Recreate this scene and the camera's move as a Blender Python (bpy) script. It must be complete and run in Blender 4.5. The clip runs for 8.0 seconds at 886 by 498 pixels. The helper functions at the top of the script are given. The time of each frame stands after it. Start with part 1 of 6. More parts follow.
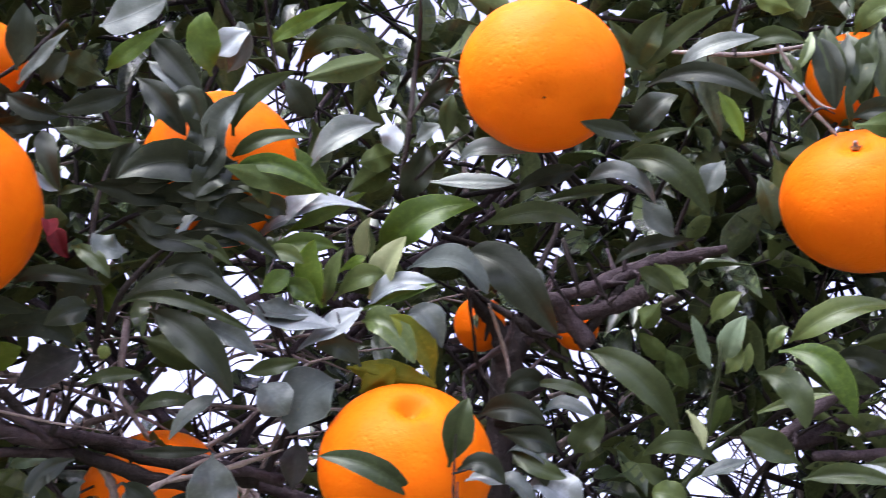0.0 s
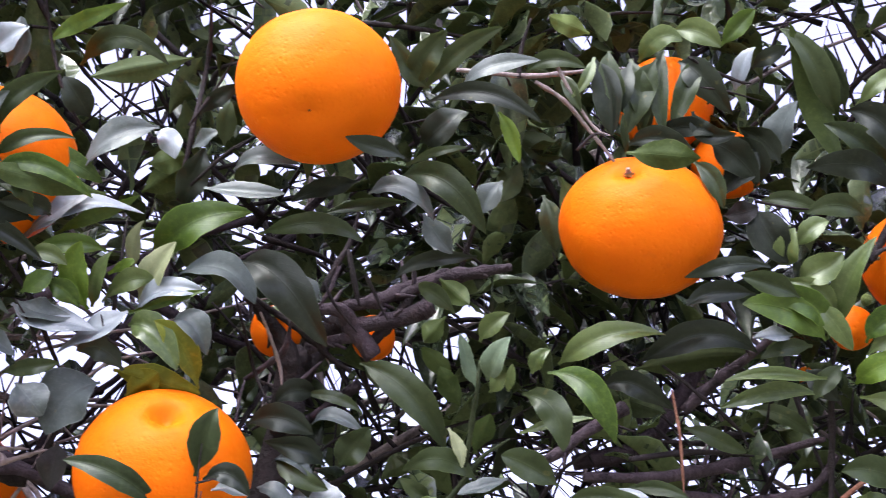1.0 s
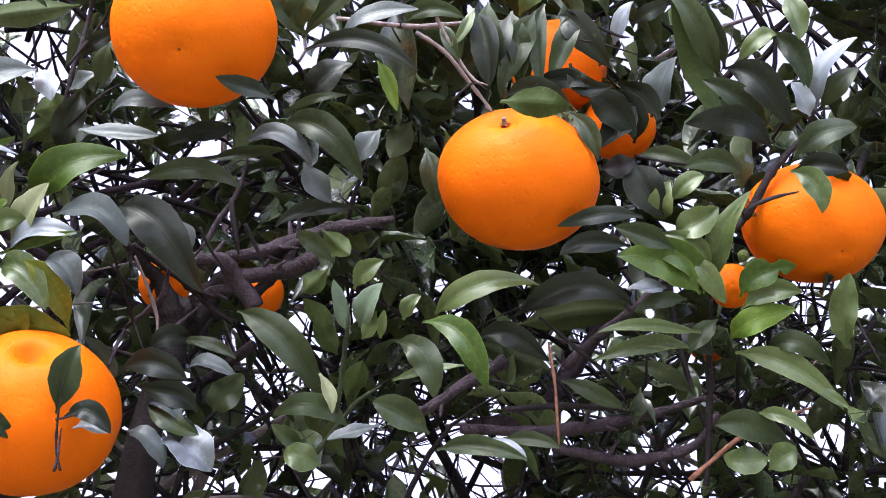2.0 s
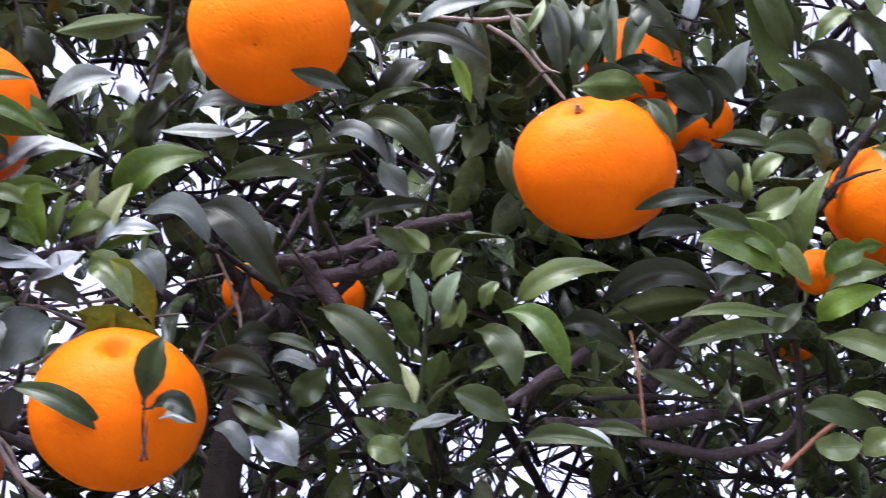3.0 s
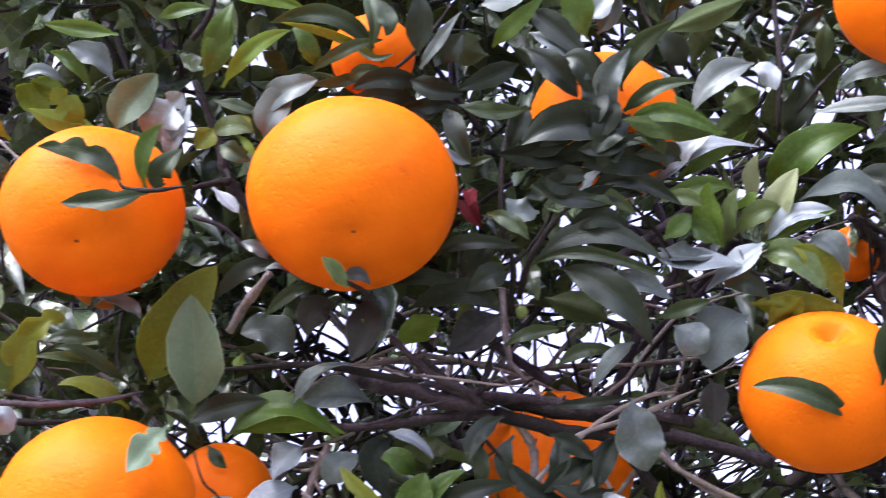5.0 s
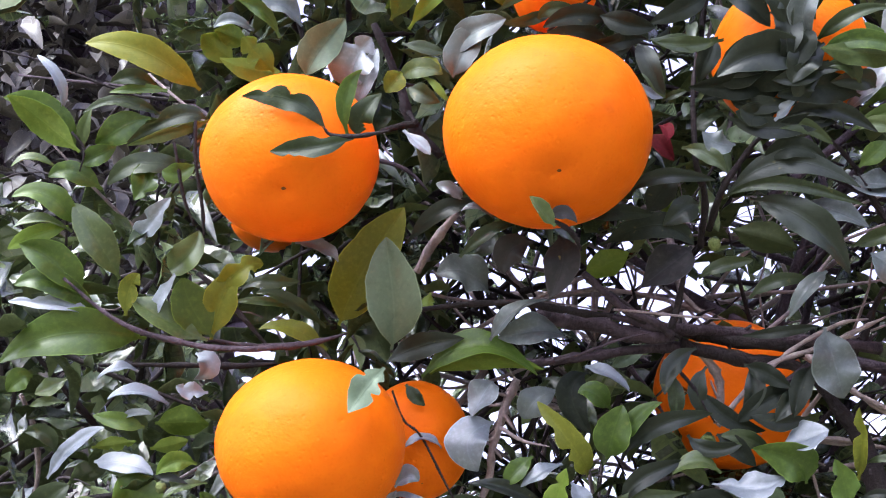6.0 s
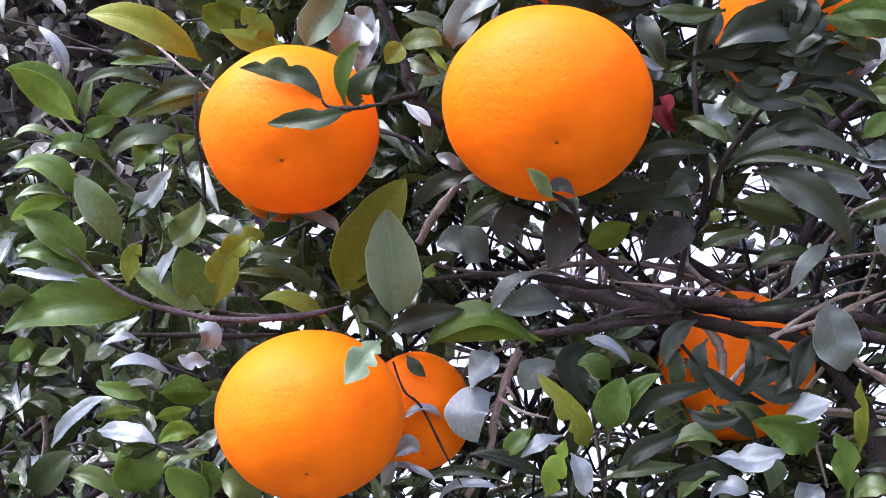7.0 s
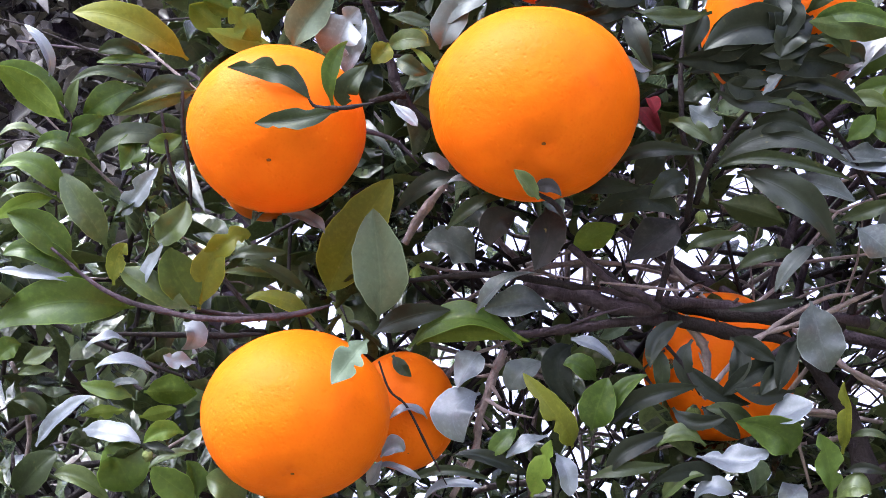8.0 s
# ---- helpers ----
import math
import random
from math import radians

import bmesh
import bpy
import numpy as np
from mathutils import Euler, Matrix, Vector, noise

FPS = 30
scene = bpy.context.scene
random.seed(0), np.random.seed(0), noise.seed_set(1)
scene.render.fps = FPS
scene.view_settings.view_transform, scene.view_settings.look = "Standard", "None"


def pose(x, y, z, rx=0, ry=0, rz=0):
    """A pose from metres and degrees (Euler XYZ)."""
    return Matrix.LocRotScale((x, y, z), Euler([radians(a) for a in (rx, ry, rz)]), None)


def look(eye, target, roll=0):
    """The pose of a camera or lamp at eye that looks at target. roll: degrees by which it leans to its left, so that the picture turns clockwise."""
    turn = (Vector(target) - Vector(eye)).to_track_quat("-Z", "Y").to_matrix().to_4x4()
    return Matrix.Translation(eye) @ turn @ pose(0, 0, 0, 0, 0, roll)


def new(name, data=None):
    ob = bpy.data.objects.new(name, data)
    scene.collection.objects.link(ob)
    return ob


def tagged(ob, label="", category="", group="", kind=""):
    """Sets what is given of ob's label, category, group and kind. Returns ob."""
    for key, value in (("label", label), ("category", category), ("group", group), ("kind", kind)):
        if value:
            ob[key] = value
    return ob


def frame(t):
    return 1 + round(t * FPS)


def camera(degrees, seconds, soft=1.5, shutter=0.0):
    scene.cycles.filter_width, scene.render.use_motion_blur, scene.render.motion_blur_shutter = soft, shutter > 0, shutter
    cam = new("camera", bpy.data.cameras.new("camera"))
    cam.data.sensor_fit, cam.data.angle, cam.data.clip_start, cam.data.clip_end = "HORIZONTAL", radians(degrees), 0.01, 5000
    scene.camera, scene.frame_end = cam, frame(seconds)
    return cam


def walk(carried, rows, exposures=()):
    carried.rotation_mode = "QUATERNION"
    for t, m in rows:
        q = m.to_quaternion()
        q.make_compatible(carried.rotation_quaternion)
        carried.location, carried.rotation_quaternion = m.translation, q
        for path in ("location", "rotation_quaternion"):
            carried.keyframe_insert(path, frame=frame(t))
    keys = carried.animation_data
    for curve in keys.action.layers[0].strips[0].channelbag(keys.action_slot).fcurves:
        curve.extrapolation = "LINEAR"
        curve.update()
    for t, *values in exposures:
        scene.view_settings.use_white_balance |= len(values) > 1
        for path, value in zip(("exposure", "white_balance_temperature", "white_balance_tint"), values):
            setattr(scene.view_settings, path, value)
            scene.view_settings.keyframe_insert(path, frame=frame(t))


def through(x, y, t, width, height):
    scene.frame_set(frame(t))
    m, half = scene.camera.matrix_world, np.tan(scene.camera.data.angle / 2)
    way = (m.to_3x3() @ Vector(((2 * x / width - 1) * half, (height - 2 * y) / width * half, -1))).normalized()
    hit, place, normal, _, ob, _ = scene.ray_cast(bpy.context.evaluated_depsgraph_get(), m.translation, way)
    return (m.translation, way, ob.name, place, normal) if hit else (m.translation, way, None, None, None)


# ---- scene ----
# ---- camera ----
cam = camera(38.0, 8.0, soft=0.6, shutter=0.3)
PATH = [
    (0, (0.0106, 0.0191, 1.5204), (0.1243, 0.9047, 1.9707), 0.37),
    (0.5, (0.0646, 0.0079, 1.5287), (0.1885, 0.8931, 1.9770), 1.53),
    (1, (0.0961, 0.0004, 1.5321), (0.2461, 0.8842, 1.9753), 2.02),
    (1.5, (0.1230, -0.0032, 1.5248), (0.2973, 0.8789, 1.9625), 2.16),
    (1.7, (0.1318, -0.0021, 1.5192), (0.3123, 0.8778, 1.9587), 2.19),
    (2.8, (0.1689, 0.0201, 1.4709), (0.2760, 0.8830, 1.9649), 2.91),
    (3, (0.1534, 0.0185, 1.4742), (0.2524, 0.8836, 1.9660), 2.73),
    (3.5, (0.0808, 0.0114, 1.4967), (0.1762, 0.8876, 1.9691), 1.01),
    (4, (0.0193, 0.0104, 1.5026), (0.0785, 0.8957, 1.9639), -0.40),
    (4.5, (-0.0274, 0.0185, 1.4918), (-0.0367, 0.9045, 1.9554), -0.78),
    (5, (-0.0832, 0.0116, 1.4929), (-0.1286, 0.9048, 1.9402), -1.86),
    (5.2, (-0.1022, 0.0070, 1.4943), (-0.1612, 0.9034, 1.9336), -2.21),
    (6.3, (-0.1536, -0.0017, 1.4975), (-0.2549, 0.9145, 1.8852), -2.24),
    (6.5, (-0.1482, -0.0006, 1.4954), (-0.2560, 0.9163, 1.8797), -2.08),
    (7, (-0.1354, -0.0010, 1.5004), (-0.2517, 0.9196, 1.8734), -1.78),
    (7.5, (-0.1318, -0.0009, 1.4999), (-0.2440, 0.9211, 1.8706), -1.68),
    (8, (-0.1375, -0.0021, 1.4999), (-0.2398, 0.9200, 1.8729), -1.88),
]
walk(cam, [(t, look(eye, target, roll)) for t, eye, target, roll in PATH], exposures=[(0.0, 1.53, 5900.0, 13.0), (4.0, 1.62, 5800.0, 13.0), (8.0, 1.80, 5720.0, 13.0)])

# ---- light: an overcast sky and its weak, wide sun ----
SUN_ELEVATION, SUN_TURN = radians(58), radians(222)
world = bpy.data.worlds.new("overcast_sky")
scene.world = world
world.use_nodes = True
wn, wl = world.node_tree.nodes, world.node_tree.links
sky = wn.new("ShaderNodeTexSky")
sky.sky_type = "NISHITA"
sky.sun_disc = False
sky.sun_elevation, sky.sun_rotation = SUN_ELEVATION, SUN_TURN
sky.air_density, sky.dust_density, sky.ozone_density = 1.0, 6.0, 1.0
grey_sky = wn.new("ShaderNodeHueSaturation")
grey_sky.inputs["Saturation"].default_value = 0.70
grey_sky.inputs["Value"].default_value = 1.55
grey_sky.inputs["Hue"].default_value = 0.56
wl.new(sky.outputs[0], grey_sky.inputs["Color"])
back = wn["Background"]
back.inputs["Strength"].default_value = 0.15
wl.new(grey_sky.outputs[0], back.inputs["Color"])

sun_data = bpy.data.lights.new("sun", "SUN")
sun_data.energy, sun_data.angle, sun_data.color = 1.25, radians(70), (1.0, 0.95, 1.05)
sun = new("sun", sun_data)
sun.matrix_world = look((math.sin(SUN_TURN) * math.cos(SUN_ELEVATION) * 20, math.cos(SUN_TURN) * math.cos(SUN_ELEVATION) * 20, 1.5 + math.sin(SUN_ELEVATION) * 20), (0, 0, 1.5))


# ---- materials ----
class Nodes:
    """A node material with a few shortcuts."""

    def __init__(self, name):
        self.mat = bpy.data.materials.new(name)
        self.mat.use_nodes = True
        self.tree = self.mat.node_tree
        self.bsdf = self.tree.nodes["Principled BSDF"]
        self.out = self.tree.nodes["Material Output"]

    def add(self, kind, **inputs):
        node = self.tree.nodes.new(kind)
        for key, value in inputs.items():
            node.inputs[key.replace("_", " ")].default_value = value
        return node

    def link(self, a, b):
        self.tree.links.new(a, b)

    def math(self, op, a, b=None, clamp=False):
        node = self.tree.nodes.new("ShaderNodeMath")
        node.operation, node.use_clamp = op, clamp
        for n, v in enumerate((a, b)):
            if v is None:
                continue
            if isinstance(v, (int, float)):
                node.inputs[n].default_value = v
            else:
                self.link(v, node.inputs[n])
        return node.outputs[0]

    def mix(self, factor, a, b):
        node = self.tree.nodes.new("ShaderNodeMix")
        node.data_type = "RGBA"
        for socket, v in ((node.inputs[0], factor), (node.inputs[6], a), (node.inputs[7], b)):
            if isinstance(v, (int, float)):
                socket.default_value = v
            elif isinstance(v, tuple):
                socket.default_value = (*v, 1.0)
            else:
                self.link(v, socket)
        return node.outputs[2]

    def noise(self, scale, detail=4.0, coord=None, rough=0.6):
        node = self.add("ShaderNodeTexNoise", Scale=scale, Detail=detail, Roughness=rough)
        if coord is not None:
            self.link(coord, node.inputs["Vector"])
        return node.outputs["Fac"]

    def ramp(self, fac, low, high):
        node = self.tree.nodes.new("ShaderNodeMapRange")
        node.inputs["From Min"].default_value, node.inputs["From Max"].default_value = low, high
        self.link(fac, node.inputs["Value"])
        return node.outputs[0]

    def bump(self, height, strength, distance):
        node = self.add("ShaderNodeBump", Strength=strength, Distance=distance)
        self.link(height, node.inputs["Height"])
        self.link(node.outputs[0], self.bsdf.inputs["Normal"])
        return node.outputs[0]


def leaf_material(name, deep, light, rib, rough, through, spotted=0.15, islands=False, shine=0.5):
    """A leaf's skin: blotches, midrib and side veins along its own length, a thin pale rim, dust and some light let through."""
    n = Nodes(name)
    uv = n.add("ShaderNodeUVMap")
    split = n.add("ShaderNodeSeparateXYZ")
    n.link(uv.outputs[0], split.inputs[0])
    u, v = split.outputs[0], split.outputs[1]
    side = n.math("ABSOLUTE", v)
    where = n.add("ShaderNodeTexCoord").outputs["Object"]
    place = n.add("ShaderNodeNewGeometry")
    if islands:
        chance = place.outputs["Random Per Island"]
    else:
        chance = n.add("ShaderNodeObjectInfo").outputs["Random"]
    world_at = place.outputs["Position"]
    blotch = n.noise(55.0, 5.0, world_at)
    fine = n.noise(420.0, 3.0, world_at)
    tone = n.math("ADD", n.math("MULTIPLY", blotch, 0.6), n.math("MULTIPLY", chance, 0.55))
    tone = n.ramp(tone, 0.25, 0.9)
    colour = n.mix(tone, deep, light)
    colour = n.mix(n.math("MULTIPLY", n.ramp(fine, 0.48, 0.70), 0.5), colour, (light[0] * 1.35, light[1] * 1.3, light[2] * 1.3))
    colour = n.mix(n.math("MULTIPLY", n.ramp(n.noise(240.0, 4.0, world_at), 0.52, 0.70), 0.55), colour, deep)
    # veins: slanted lines that leave the midrib
    slant = n.math("SUBTRACT", n.math("MULTIPLY", u, 11.0), n.math("MULTIPLY", side, 3.2))
    wave = n.math("ABSOLUTE", n.math("SUBTRACT", n.math("FRACT", slant), 0.5))
    vein = n.math("SUBTRACT", 1.0, n.math("MULTIPLY", wave, 9.0), clamp=True)
    rib_line = n.math("SUBTRACT", 1.0, n.math("MULTIPLY", side, 18.0), clamp=True)
    colour = n.mix(n.math("MULTIPLY", vein, 0.035), colour, rib)
    colour = n.mix(n.math("MULTIPLY", rib_line, 0.12), colour, rib)
    rim = n.ramp(side, 0.94, 0.985)
    colour = n.mix(n.math("MULTIPLY", rim, 0.55), colour, rib)
    # scars and yellow flecks
    scar = n.ramp(n.noise(170.0, 2.0, world_at), 0.69, 0.74)
    colour = n.mix(n.math("MULTIPLY", scar, spotted), colour, (0.30, 0.24, 0.07))
    n.link(colour, n.bsdf.inputs["Base Color"])
    gloss = n.math("ADD", n.math("MULTIPLY", fine, 0.16), rough - 0.08)
    gloss = n.math("ADD", gloss, n.math("MULTIPLY", blotch, 0.12))
    n.link(gloss, n.bsdf.inputs["Roughness"])
    n.bsdf.inputs["Specular IOR Level"].default_value = shine
    height = n.math("ADD", n.math("MULTIPLY", n.math("ADD", n.math("MULTIPLY", vein, 0.22), rib_line), -0.5), n.math("MULTIPLY", fine, 0.35))
    height = n.math("ADD", height, n.math("MULTIPLY", n.noise(160.0, 2.0, world_at), 1.2))
    normal = n.bump(height, 0.30, 0.0005)
    glow = n.add("ShaderNodeBsdfTranslucent")
    tint = n.mix(0.55, colour, (light[0] * 1.6 + 0.01, light[1] * 1.6 + 0.02, light[2] * 1.0))
    n.link(tint, glow.inputs["Color"])
    n.link(normal, glow.inputs["Normal"])
    both = n.add("ShaderNodeMixShader", Fac=through)
    n.link(n.bsdf.outputs[0], both.inputs[1])
    n.link(glow.outputs[0], both.inputs[2])
    n.link(both.outputs[0], n.out.inputs["Surface"])
    return n.mat


def bark_material(name, dark, light, rough=0.85, scale=1.0):
    n = Nodes(name)
    at = n.add("ShaderNodeNewGeometry").outputs["Position"]
    streak = n.add("ShaderNodeMapping")
    streak.inputs["Scale"].default_value = (1.0, 1.0, 0.45)
    n.link(at, streak.inputs["Vector"])
    coarse = n.noise(70.0 * scale, 6.0, streak.outputs[0], 0.7)
    grain = n.noise(520.0 * scale, 4.0, at)
    mottle = n.ramp(n.math("ADD", n.math("MULTIPLY", coarse, 0.75), n.math("MULTIPLY", grain, 0.3)), 0.35, 0.72)
    colour = n.mix(mottle, dark, light)
    lichen = n.ramp(n.noise(38.0, 3.0, at), 0.60, 0.70)
    colour = n.mix(n.math("MULTIPLY", lichen, 0.35), colour, (light[0] * 1.5, light[1] * 1.6, light[2] * 1.5))
    n.link(colour, n.bsdf.inputs["Base Color"])
    n.bsdf.inputs["Roughness"].default_value = rough
    n.bsdf.inputs["Specular IOR Level"].default_value = 0.2
    n.bump(n.math("ADD", coarse, n.math("MULTIPLY", grain, 0.4)), 1.0, 0.003)
    return n.mat


def rind_material():
    n = Nodes("orange_rind")
    tex = n.add("ShaderNodeTexCoord").outputs["Object"]
    chance = n.add("ShaderNodeObjectInfo").outputs["Random"]
    broad = n.noise(26.0, 4.0, tex)
    fine = n.noise(95.0, 3.0, tex)
    dimple = n.noise(310.0, 2.0, tex)
    pores = n.add("ShaderNodeTexVoronoi", Scale=480.0)
    n.link(tex, pores.inputs["Vector"])
    pit = n.ramp(pores.outputs["Distance"], 0.0, 0.42)
    colour = n.mix(n.ramp(n.math("ADD", broad, n.math("MULTIPLY", chance, 0.25)), 0.35, 0.85), (0.60, 0.105, 0.0003), (0.70, 0.135, 0.0004))
    colour = n.mix(n.math("MULTIPLY", n.math("SUBTRACT", 1.0, pit), 0.16), colour, (0.50, 0.068, 0.0006))
    blemish = n.ramp(n.noise(75.0, 2.0, tex), 0.70, 0.76)
    colour = n.mix(n.math("MULTIPLY", blemish, 0.30), colour, (0.50, 0.090, 0.008))
    n.link(colour, n.bsdf.inputs["Base Color"])
    n.link(n.math("ADD", n.math("MULTIPLY", fine, 0.12), 0.42), n.bsdf.inputs["Roughness"])
    n.bsdf.inputs["Specular IOR Level"].default_value = 0.07
    n.bsdf.inputs["Subsurface Weight"].default_value = 0.12
    n.bsdf.inputs["Subsurface Radius"].default_value = (0.006, 0.0025, 0.0008)
    n.bsdf.inputs["Subsurface Scale"].default_value = 0.6
    hollow = n.add("ShaderNodeTexVoronoi", Scale=260.0)
    n.link(tex, hollow.inputs["Vector"])
    sparse = n.ramp(hollow.outputs["Distance"], 0.0, 0.30)
    relief = n.math("ADD", n.math("MULTIPLY", sparse, 0.17), n.math("MULTIPLY", n.noise(60.0, 2.0, tex, 0.4), 0.9))
    n.bump(n.math("ADD", relief, n.math("MULTIPLY", dimple, 0.28)), 0.7, 0.0015)
    return n.mat


def ground_material():
    n = Nodes("soil_and_grass")
    at = n.add("ShaderNodeNewGeometry").outputs["Position"]
    patch, grit = n.noise(1.3, 5.0, at), n.noise(60.0, 5.0, at)
    colour = n.mix(n.ramp(patch, 0.4, 0.6), (0.20, 0.16, 0.11), (0.10, 0.14, 0.06))
    colour = n.mix(n.math("MULTIPLY", grit, 0.5), colour, (0.16, 0.14, 0.10))
    n.link(colour, n.bsdf.inputs["Base Color"])
    n.bsdf.inputs["Roughness"].default_value = 0.95
    n.bump(grit, 0.8, 0.02)
    return n.mat


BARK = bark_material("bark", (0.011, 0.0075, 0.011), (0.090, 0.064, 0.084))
DARKBARK = bark_material("dark_twig_bark", (0.009, 0.0065, 0.008), (0.034, 0.025, 0.029))
PALEBARK = bark_material("pale_twig_bark", (0.11, 0.082, 0.086), (0.36, 0.285, 0.295))
GREENBARK = bark_material("green_twig_bark", (0.018, 0.024, 0.012), (0.060, 0.074, 0.040))
REDBARK = bark_material("dry_red_twig_bark", (0.18, 0.075, 0.055), (0.42, 0.20, 0.15))
RIND = rind_material()
SCAR = bark_material("fruit_scar", (0.10, 0.035, 0.010), (0.26, 0.09, 0.018))
CALYX = bark_material("green_calyx", (0.060, 0.085, 0.022), (0.17, 0.19, 0.07))
GROUND = ground_material()


def pair(name, top, under, rough=0.24, through=0.16, spotted=0.15, islands=False, shine=0.40):
    """Materials of a leaf's upper and lower skin: each is two colours, deep and light."""
    rib = tuple(0.010 + 2.3 * c for c in top[1])
    upper = leaf_material(name + "_upper", top[0], top[1], rib, rough, through, spotted, islands, shine)
    lower = leaf_material(name + "_lower", under[0], under[1], rib, 0.50, through + 0.06, spotted, islands, min(0.22, shine))
    return upper, lower


SKINS = {
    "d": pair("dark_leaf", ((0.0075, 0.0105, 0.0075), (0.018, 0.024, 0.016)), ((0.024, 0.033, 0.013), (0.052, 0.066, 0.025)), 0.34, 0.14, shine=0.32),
    "m": pair("green_leaf", ((0.034, 0.064, 0.010), (0.090, 0.142, 0.022)), ((0.074, 0.116, 0.015), (0.145, 0.195, 0.028)), 0.32, 0.26, shine=0.42),
    "y": pair("young_leaf", ((0.080, 0.135, 0.016), (0.150, 0.215, 0.032)), ((0.110, 0.160, 0.022), (0.190, 0.235, 0.040)), 0.40, 0.30, shine=0.30),
    "v": pair("deep_green_leaf", ((0.0145, 0.023, 0.0090), (0.040, 0.055, 0.021)), ((0.038, 0.058, 0.016), (0.078, 0.105, 0.032)), 0.33, 0.22, shine=0.36),
    "u": pair("grey_green_leaf", ((0.050, 0.074, 0.022), (0.104, 0.136, 0.046)), ((0.080, 0.108, 0.028), (0.142, 0.176, 0.052)), 0.28, 0.24, shine=0.55),
    "o": pair("ageing_leaf", ((0.095, 0.115, 0.012), (0.190, 0.195, 0.022)), ((0.120, 0.136, 0.016), (0.220, 0.216, 0.025)), 0.40, 0.28, 0.6, shine=0.3),
    "c": pair("cream_leaf", ((0.170, 0.190, 0.105), (0.260, 0.275, 0.160)), ((0.190, 0.205, 0.120), (0.280, 0.295, 0.175)), 0.45, 0.20, 0.05, shine=0.4),
    # glossy leaves that mirror the sky: the sheen is painted as bluish white
    "p": pair("sky_sheen_leaf", ((0.100, 0.116, 0.140), (0.175, 0.198, 0.236)), ((0.118, 0.134, 0.154), (0.192, 0.214, 0.246)), 0.40, 0.10, 0.05, shine=0.6),
    # weaker reflection of the sky, likewise painted as a grey base colour
    "q": pair("faint_sheen_leaf", ((0.045, 0.055, 0.056), (0.090, 0.104, 0.106)), ((0.080, 0.092, 0.090), (0.140, 0.154, 0.154)), 0.36, 0.10, 0.1, shine=0.5),
    "s": pair("sage_leaf", ((0.068, 0.098, 0.064), (0.112, 0.148, 0.098)), ((0.078, 0.106, 0.070), (0.126, 0.160, 0.108)), 0.48, 0.10, 0.1, shine=0.3),
    # brownish, spotted leaves, their colour also darkened for the shade beneath fruit
    "k": pair("shaded_brown_leaf", ((0.012, 0.011, 0.012), (0.028, 0.025, 0.027)), ((0.016, 0.014, 0.015), (0.034, 0.031, 0.032)), 0.55, 0.05, 0.5, shine=0.2),
    # leaves in shadow: the shade is put into these near-black colours
    "x": pair("shade_coloured_leaf", ((0.0070, 0.0090, 0.0070), (0.017, 0.021, 0.015)), ((0.009, 0.012, 0.009), (0.022, 0.027, 0.017)), 0.45, 0.03, 0.1, shine=0.12),
    "g": pair("dull_leaf", ((0.036, 0.044, 0.046), (0.066, 0.078, 0.080)), ((0.042, 0.050, 0.052), (0.076, 0.088, 0.090)), 0.50, 0.06, shine=0.25),
    "r": pair("red_leaf", ((0.050, 0.005, 0.007), (0.110, 0.009, 0.015)), ((0.050, 0.005, 0.007), (0.110, 0.009, 0.015)), 0.7, 0.05, 0.0, shine=0.08),
}
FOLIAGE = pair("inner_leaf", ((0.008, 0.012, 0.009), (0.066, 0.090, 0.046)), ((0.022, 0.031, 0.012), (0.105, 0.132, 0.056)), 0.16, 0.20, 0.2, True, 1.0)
HEDGE = pair("hedge_leaf", ((0.028, 0.026, 0.026), (0.095, 0.084, 0.082)), ((0.042, 0.038, 0.038), (0.120, 0.104, 0.100)), 0.28, 0.10, 0.3, True)
# a clear coat on top of the sky sheen painted into the base colour
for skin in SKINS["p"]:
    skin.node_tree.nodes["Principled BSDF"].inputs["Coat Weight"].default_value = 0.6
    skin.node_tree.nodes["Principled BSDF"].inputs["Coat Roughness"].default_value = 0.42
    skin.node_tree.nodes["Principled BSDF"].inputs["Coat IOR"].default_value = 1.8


# ---- builders ----
def part(name, bm, material, parent, label=""):
    """Links a bmesh as one mesh object under a thing or a part."""
    me = bpy.data.meshes.new(name)
    bm.to_mesh(me)
    bm.free()
    for m in material if isinstance(material, tuple) else (material,):
        me.materials.append(m)
    ob = new(name, me)
    ob.parent = parent
    if label:
        tagged(ob, label)
    return ob


def spline(points, steps):
    """Points on a smooth line through rows of numbers."""
    rows = [np.array(p, float) for p in points]
    rows = [2 * rows[0] - rows[1]] + rows + [2 * rows[-1] - rows[-2]]
    out = []
    for i in range(1, len(rows) - 2):
        a, b, c, d = rows[i - 1 : i + 3]
        for k in range(steps):
            s = k / steps
            out.append(0.5 * (2 * b + (c - a) * s + (2 * a - 5 * b + 4 * c - d) * s * s + (3 * b - a - 3 * c + d) * s**3))
    out.append(rows[-2])
    return out


